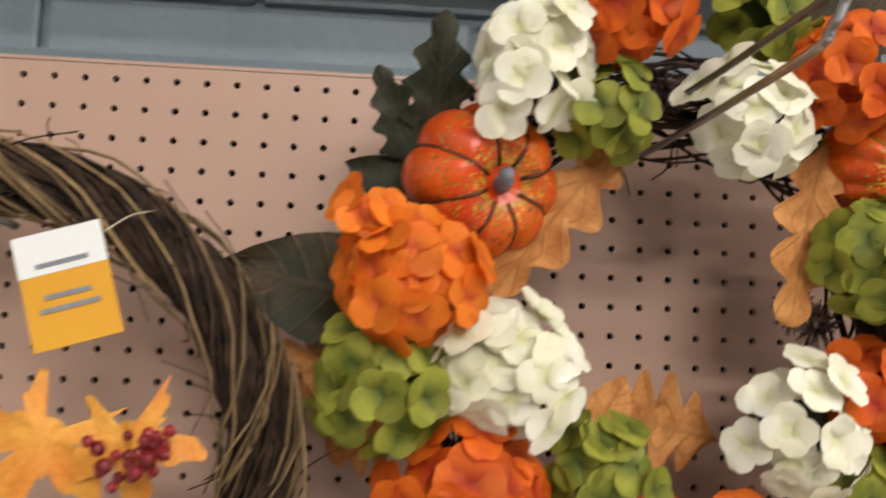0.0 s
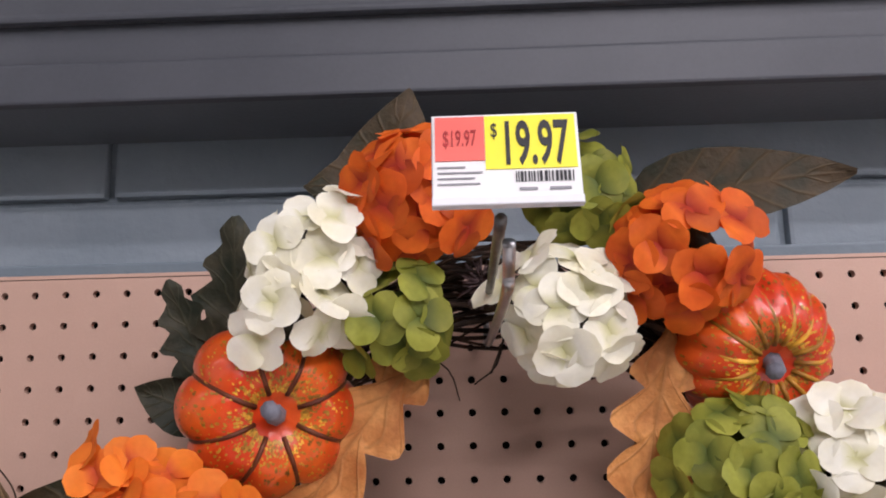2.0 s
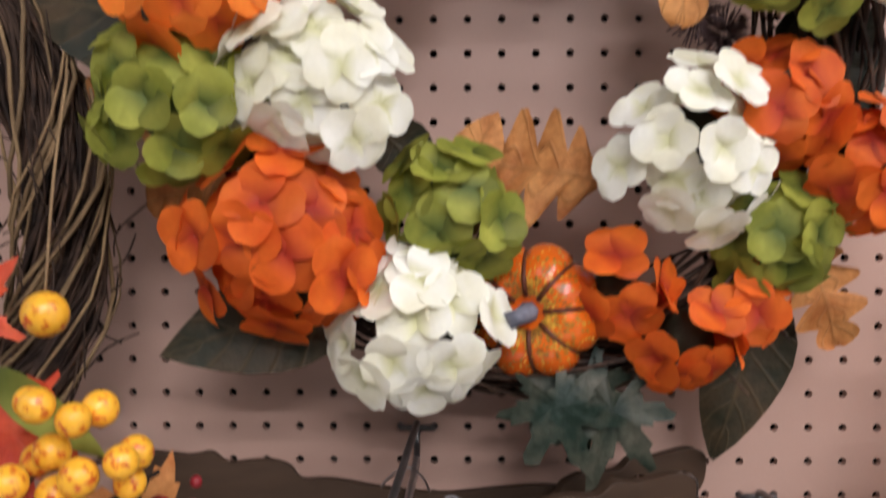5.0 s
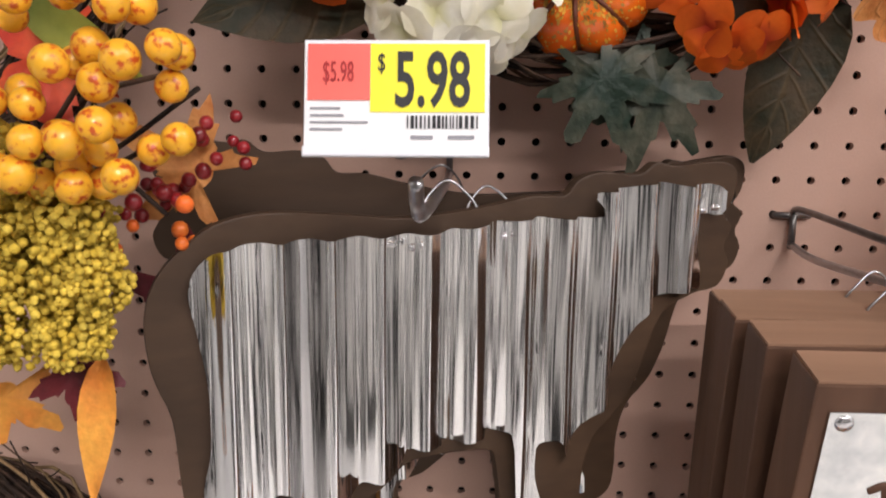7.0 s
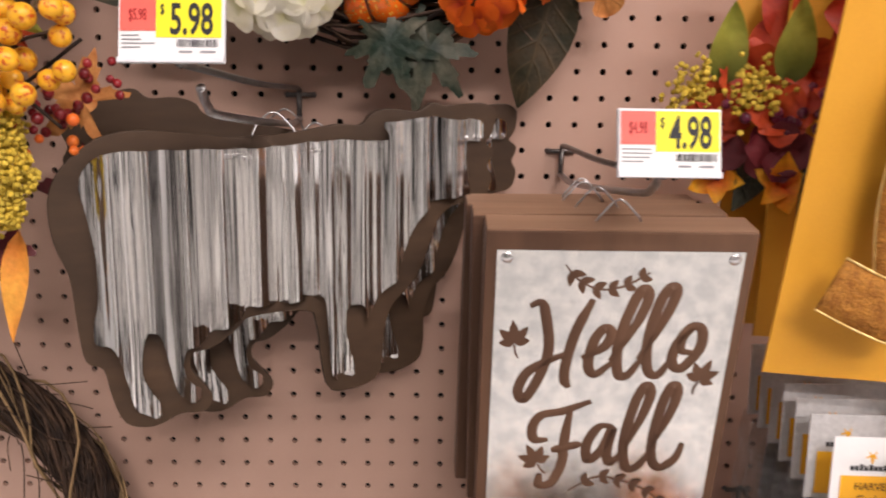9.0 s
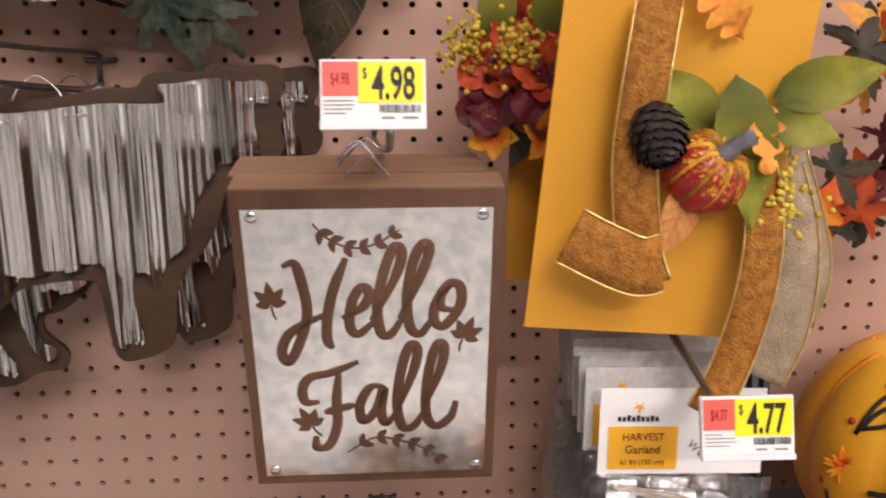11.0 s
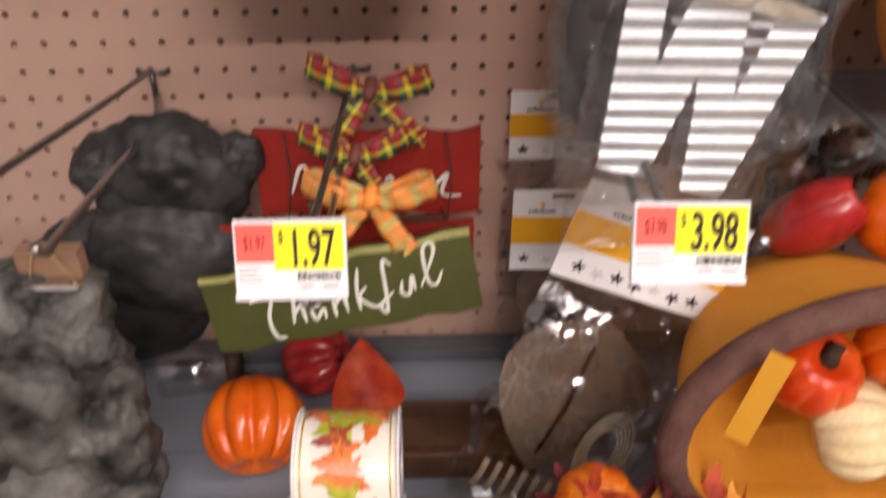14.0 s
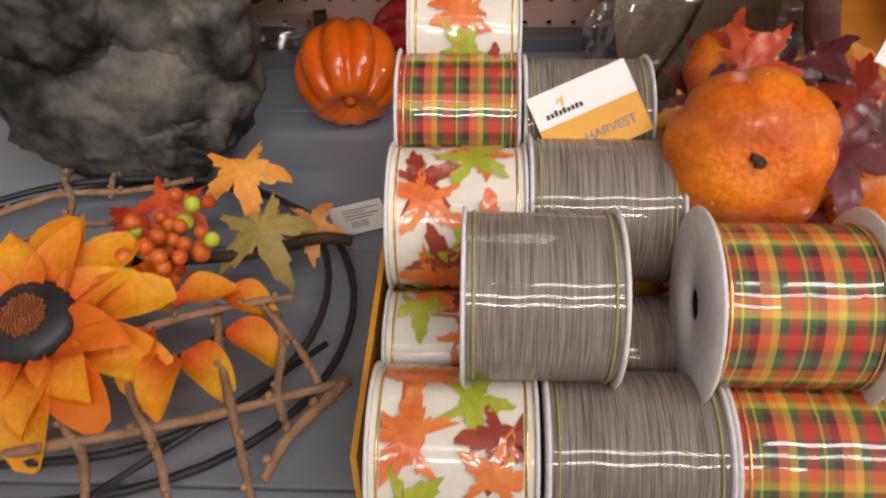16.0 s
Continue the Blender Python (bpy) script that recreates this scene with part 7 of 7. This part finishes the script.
def spool(cx, cy, cz, w, r, kind, flange=None, seed=0, yaw=0.0, pale=False):
    """A ribbon spool that lies across the shelf: wound ribbon, two flanges with a hole, shrink film."""
    label = {"leaf": "ivory ribbon spool printed with autumn leaves", "linen": "taupe linen ribbon spool in clear film", "plaid": "plaid ribbon spool in red, orange, green and yellow"}[kind]
    ob = thing("ribbon_spool", (cx, cy, cz - r), label, "ribbon spool", "ribbon spools in the tray")
    m = Matrix.Translation((cx, cy, cz)) @ pose(0, 0, 0, 0, 0, yaw)
    b = bmesh.new()
    uv = b.loops.layers.uv.verify()
    n, rows = 48, []
    for i in range(13):
        x = -w / 2 + w * i / 12
        rows.append([b.verts.new(m @ Vector((x, (r + 0.00016 * math.sin(i * 1.3 + s * 0.8 + seed)) * math.cos(2 * math.pi * s / n), (r + 0.00016 * math.sin(i * 1.3 + s * 0.8 + seed)) * math.sin(2 * math.pi * s / n)))) for s in range(n)])
    for i in range(12):
        for s in range(n):
            f = b.faces.new((rows[i][s], rows[i][(s + 1) % n], rows[i + 1][(s + 1) % n], rows[i + 1][s]))
            for lp, q in zip(f.loops, ((s / n, i / 12), ((s + 1) / n, i / 12), ((s + 1) / n, (i + 1) / 12), (s / n, (i + 1) / 12))):
                lp[uv].uv = q
    rib = part("ribbon", b, {"leaf": M_IVORY, "linen": M_LINEN, "plaid": M_PLAID}[kind], ob)
    fr = flange or r + 0.003
    for sx in (-1, 1):
        x = sx * (w / 2 + 0.0012)
        b = bmesh.new()
        prof = [(0.008, -0.001), (fr - 0.001, -0.001), (fr, 0.0), (fr - 0.001, 0.001), (0.008, 0.001)]
        rr = [[b.verts.new(m @ Vector((x + d, q * math.cos(2 * math.pi * s / n), q * math.sin(2 * math.pi * s / n)))) for s in range(n)] for q, d in prof]
        for a, c in zip(rr, rr[1:] + rr[:1]):
            for s in range(n):
                b.faces.new((a[s], a[(s + 1) % n], c[(s + 1) % n], c[s]))
        part("flange", b, M_SPOOL, ob)
        part("edge_thread", tube([m @ Vector((sx * (w / 2 - 0.0035), (r + 0.0004) * math.cos(a), (r + 0.0004) * math.sin(a))) for a in (2 * math.pi * s / n for s in range(n))], 0.0007, 4, None, True), M_GOLDT if kind != "linen" else M_GRNE, rib)
    if kind == "leaf":
        rn = random.Random(seed)
        for k in range(20):
            a0, x0, s, sp = 2 * math.pi * k / 20 + rn.uniform(-0.15, 0.15), rn.uniform(-w * 0.34, w * 0.34), rn.uniform(0.020, 0.031), rn.uniform(0, 360)
            b = maple(s, pose(0, 0, 0, 0, 0, sp), k, None, 0.0)
            keepv = []
            for v in b.verts:
                x = min(max(x0 + v.co.x, -w / 2 + 0.005), w / 2 - 0.005)
                a = a0 + v.co.y / r
                v.co = m @ Vector((x, (r + 0.0009 + 0.0001 * k) * math.cos(a), (r + 0.0009 + 0.0001 * k) * math.sin(a)))
            part("printed_leaf", b, (M_PRO, M_PRG, M_PRW, M_PRO)[k % 4], rib)
    return ob


S = [(0.2475, -0.300, 0.787, 0.066, 0.038, "leaf", None, 1), (0.2445, -0.352, 0.757, 0.070, 0.038, "plaid", None, 2), (0.322, -0.350, 0.750, 0.072, 0.040, "linen", None, 3), (0.2455, -0.425, 0.733, 0.072, 0.040, "leaf", None, 4),
     (0.326, -0.420, 0.735, 0.078, 0.041, "linen", None, 5), (0.286, -0.512, 0.754, 0.068, 0.040, "linen", None, 6), (0.398, -0.512, 0.750, 0.072, 0.039, "plaid", 0.047, 7), (0.2455, -0.482, 0.680, 0.072, 0.034, "leaf", None, 8),
     (0.326, -0.482, 0.680, 0.078, 0.034, "linen", None, 9), (0.2465, -0.553, 0.686, 0.074, 0.041, "leaf", None, 10), (0.330, -0.553, 0.686, 0.078, 0.041, "linen", None, 11), (0.410, -0.553, 0.686, 0.072, 0.041, "plaid", None, 12)]
for x, y, z, w, r, kind, fl, sd in S:
    spool(x, y, z, w, r, kind, fl, sd)
tg = thing("swing_tag", (0.325, -0.395, 0.79), "white and golden swing tag resting on the linen spools", "tag", "swing tags")
m = Matrix.Translation((0.320, -0.391, 0.781)) @ pose(0, 0, 0, 48, 0, 0) @ pose(0, 0, 0, 0, 0, 24)
part("card", plate(rect(-0.030, 0.030, -0.022, 0.022), 0.0006, m), M_CARD, tg, smooth=False)
part("white_band", plate(rect(-0.030, 0.030, 0.002, 0.022), 0.0003, m @ pose(0, 0, 0.0008)), M_WHITE, tg, smooth=False)
brand_marks(m @ pose(-0.012, 0.008, 0), 0, 0, 0.9, tg)
part("text", words("HARVEST", 0.0075, m @ pose(0.008, -0.014, 0.0012), align="CENTER"), M_INKG, tg, smooth=False)

# ---- net bag of bowl filler ----
nb = thing("bowl_filler_bag", (0.43, -0.40, 0.66), "clear bag of netted pumpkins and dark red leaves", "decoration")
speck_pumpkin(nb, (0.402, -0.425, 0.778), 0.046, (-0.15, -0.72, 0.35), 8, 0.07, M_PUMPL, M_GROOVE, M_TWIG, 71, False, 0.82, 0.001, False, 0.05, 0.0028)
speck_pumpkin(nb, (0.485, -0.43, 0.745), 0.040, (0.6, -0.5, 0.6), 9, 0.09, M_PUMPL, M_GROOVE, M_TWIG, 72, False, 0.8, 0.004, False, 0.05, 0.003)
speck_pumpkin(nb, (0.505, -0.46, 0.70), 0.040, (0.2, -0.5, 0.6), 9, 0.09, M_PUMPL, M_GROOVE, M_TWIG, 73, False, 0.8, 0.004, False, 0.05, 0.003)
speck_pumpkin(nb, (0.415, -0.33, 0.775), 0.030, (0.2, -0.5, 0.6), 9, 0.09, M_PUMPL, M_GROOVE, M_TWIG, 74, False, 0.8, 0.004, False, 0.05, 0.003)
rnd = random.Random(91)
for k in range(34):
    x, y = 0.445 + rnd.uniform(-0.07, 0.08), -0.36 + rnd.uniform(-0.09, 0.05)
    part("cloth_leaf", maple(rnd.uniform(0.025, 0.038), Matrix.Translation((x, y, 0.745 + rnd.uniform(-0.02, 0.055))) @ turned((rnd.uniform(-0.7, 0.7), -0.6, rnd.uniform(0.2, 1)), rnd.uniform(0, 360)), k), (M_REDLEAF, M_WINE, M_WINE, M_MAPLE)[k % 4], nb)
part("filler_base", gourd(0.085, 0.11, 5, 0.05, Matrix.Translation((0.455, -0.40, 0.698)), 1), M_WINE, nb)
part("bag", film_bag(facing(0.45, -0.41, 0.76, -38, 0, 0), 0.20, 0.17, 0.12, 33), M_FILMT, nb)

# ---- twig and wire sunflower basket ----
sb = thing("sunflower_basket", (0.06, -0.46, 0.64), "twig and black wire basket lid with a cloth sunflower and berries", "basket")
rnd = random.Random(44)
for k, (R, z) in enumerate(((0.165, 0.652), (0.150, 0.668))):
    part("wire_hoop", tube([(0.012 + R * math.cos(a), -0.425 + R * 0.88 * math.sin(a), z + 0.004 * math.sin(3 * a)) for a in (2 * math.pi * s / 48 for s in range(48))], 0.0026, 6, None, True), M_BLACK, sb)
part("cross_wire", tube([(0.05, -0.582, 0.664), (0.110, -0.527, 0.668), (0.168, -0.466, 0.668)], 0.0022, 6), M_BLACK, sb)
part("cross_wire", tube([(0.122, -0.443, 0.668), (0.079, -0.487, 0.672)], 0.0018, 6), M_BLACK, sb)
for k, (p0, p1, r) in enumerate([((-0.12, -0.600, 0.672), (0.180, -0.502, 0.674), 0.0040), ((0.050, -0.490, 0.688), (0.146, -0.443, 0.684), 0.0036), ((0.100, -0.449, 0.680), (0.150, -0.580, 0.668), 0.0034), ((0.136, -0.453, 0.678), (0.160, -0.535, 0.670), 0.0034),
                               ((0.032, -0.505, 0.680), (0.066, -0.582, 0.668), 0.0036), ((0.058, -0.495, 0.680), (0.108, -0.580, 0.668), 0.0036), ((0.184, -0.496, 0.670), (0.150, -0.560, 0.668), 0.0044), ((0.116, -0.430, 0.680), (0.170, -0.503, 0.676), 0.0030),
                               ((-0.100, -0.352, 0.668), (0.040, -0.300, 0.668), 0.0034), ((-0.062, -0.284, 0.664), (-0.028, -0.365, 0.676), 0.0034), ((-0.020, -0.292, 0.664), (-0.012, -0.330, 0.672), 0.0028), ((-0.09, -0.40, 0.675), (0.02, -0.37, 0.680), 0.003)]):
    a, c = Vector(p0), Vector(p1)
    pts = spline([a, a.lerp(c, 0.35) + Vector((rnd.uniform(-0.005, 0.005), rnd.uniform(-0.006, 0.006), 0.006)), a.lerp(c, 0.7) + Vector((rnd.uniform(-0.004, 0.004), rnd.uniform(-0.006, 0.006), 0.004)), c], 8)
    r *= 0.82
    b = tube(pts, r, 7, None, False, [1 + 0.22 * (s % 6 == 0) - 0.25 * s / len(pts) for s in range(len(pts))])
    balls([(*(pts[s] + Vector((rnd.uniform(-r, r), 0, r))), r * 0.8) for s in range(3, len(pts) - 1, 6)], b, 6)
    part("twig", b, M_TWIGW, sb)
sf = Vector((0.014, -0.492, 0.704))
for ring, (n, r, tl) in enumerate(((11, 0.058, 8), (10, 0.046, 26))):
    for k in range(n):
        a = 360 * k / n + 15 * ring + rnd.uniform(-8, 8)
        part("sunflower_petal", blade(r * rnd.uniform(0.9, 1.1), 0.030, "round" if ring == 0 else "ovate", Matrix.Translation(sf) @ pose(0, 0, 0, 22, 0, 0) @ pose(0, 0, 0, 0, 0, a) @ pose(0, 0.016, 0, tl + rnd.uniform(-10, 10)), 0.5, 0.5, 0.6, k), (M_YELP, M_YELP, M_YELP, M_ORG2)[k % 4], sb)
b = bmesh.new()
mm = Matrix.Translation(sf) @ pose(0, 0, 0.006, 22, 0, 0)
bmesh.ops.create_uvsphere(b, u_segments=24, v_segments=12, radius=0.025, matrix=mm @ Matrix.Diagonal((1, 1, 0.35, 1)))
part("dark_centre", b, M_BLACK, sb)
b = bmesh.new()
for k in range(130):
    a, q = k * 2.399963, 0.0125 * math.sqrt(k / 130)
    bmesh.ops.create_icosphere(b, subdivisions=1, radius=0.0011, matrix=mm @ Matrix.Translation((q * math.cos(a), q * math.sin(a), 0.0090)))
tagged(part("copper_seed", b, mk("copper_seed", (0.30, 0.09, 0.03), (0.45, 0.16, 0.06), 60, 0.4, 0.6), sb), kind="stuff")
for k in range(34):
    a, q = rnd.uniform(0, 6.28), math.sqrt(rnd.random())
    part("berry", balls([(0.068 + 0.034 * q * math.cos(a), -0.412 + 0.042 * q * math.sin(a), 0.705 + rnd.uniform(-0.012, 0.014), rnd.uniform(0.0045, 0.0065))], None, 10), (M_BERRYO, M_BERRYO, M_BERRYO, M_ORG2, M_BERRYG)[k % 5], sb)
for k, (x, y, z, s, mt, sp) in enumerate([(0.118, -0.395, 0.70, 0.042, M_TAN, 200), (0.145, -0.375, 0.685, 0.030, M_TAN, 250), (0.05, -0.37, 0.70, 0.036, M_REDLEAF, 160), (0.095, -0.345, 0.71, 0.040, M_MAPLE, 190), (0.03, -0.38, 0.69, 0.034, M_REDLEAF, 120)]):
    part("maple_leaf", maple(s, Matrix.Translation((x, y, z)) @ turned((0.1, -0.45, 0.9), sp), k + 7, None, 0.5), mt if k else mk("green_tan_leaf", (0.26, 0.20, 0.05), (0.38, 0.27, 0.08), 30, 0.55, vary=0.1), sb)
for k, (x, y, z, a) in enumerate([(0.085, -0.47, 0.70, -60), (0.06, -0.46, 0.70, -30), (0.105, -0.455, 0.695, -90), (0.04, -0.45, 0.705, 30), (0.095, -0.49, 0.685, -130), (0.075, -0.485, 0.698, 170), (0.088, -0.50, 0.690, 185), (0.045, -0.475, 0.705, -70), (0.115, -0.475, 0.688, -110)]):
    part("orange_petal", blade(0.035, 0.024, "round", Matrix.Translation((x, y, z)) @ pose(0, 0, 0, 15 - 12 * (k % 3), 0, a), 0.8, 0.7, 0.8, k), M_YELP, sb)
part("dark_stalk", tube(spline([(0.04, -0.42, 0.69), (0.11, -0.405, 0.685), (0.15, -0.385, 0.682), (0.172, -0.378, 0.675)], 5), 0.004, 7), M_TWIG, sb)
white_tag(Matrix.Translation((0.163, -0.318, 0.6455)) @ pose(0, 0, 0, 3, 0, 22), 0.052, 0.034, (0.163, -0.318, 0.64), "white printed tag lying on the grey shelf")
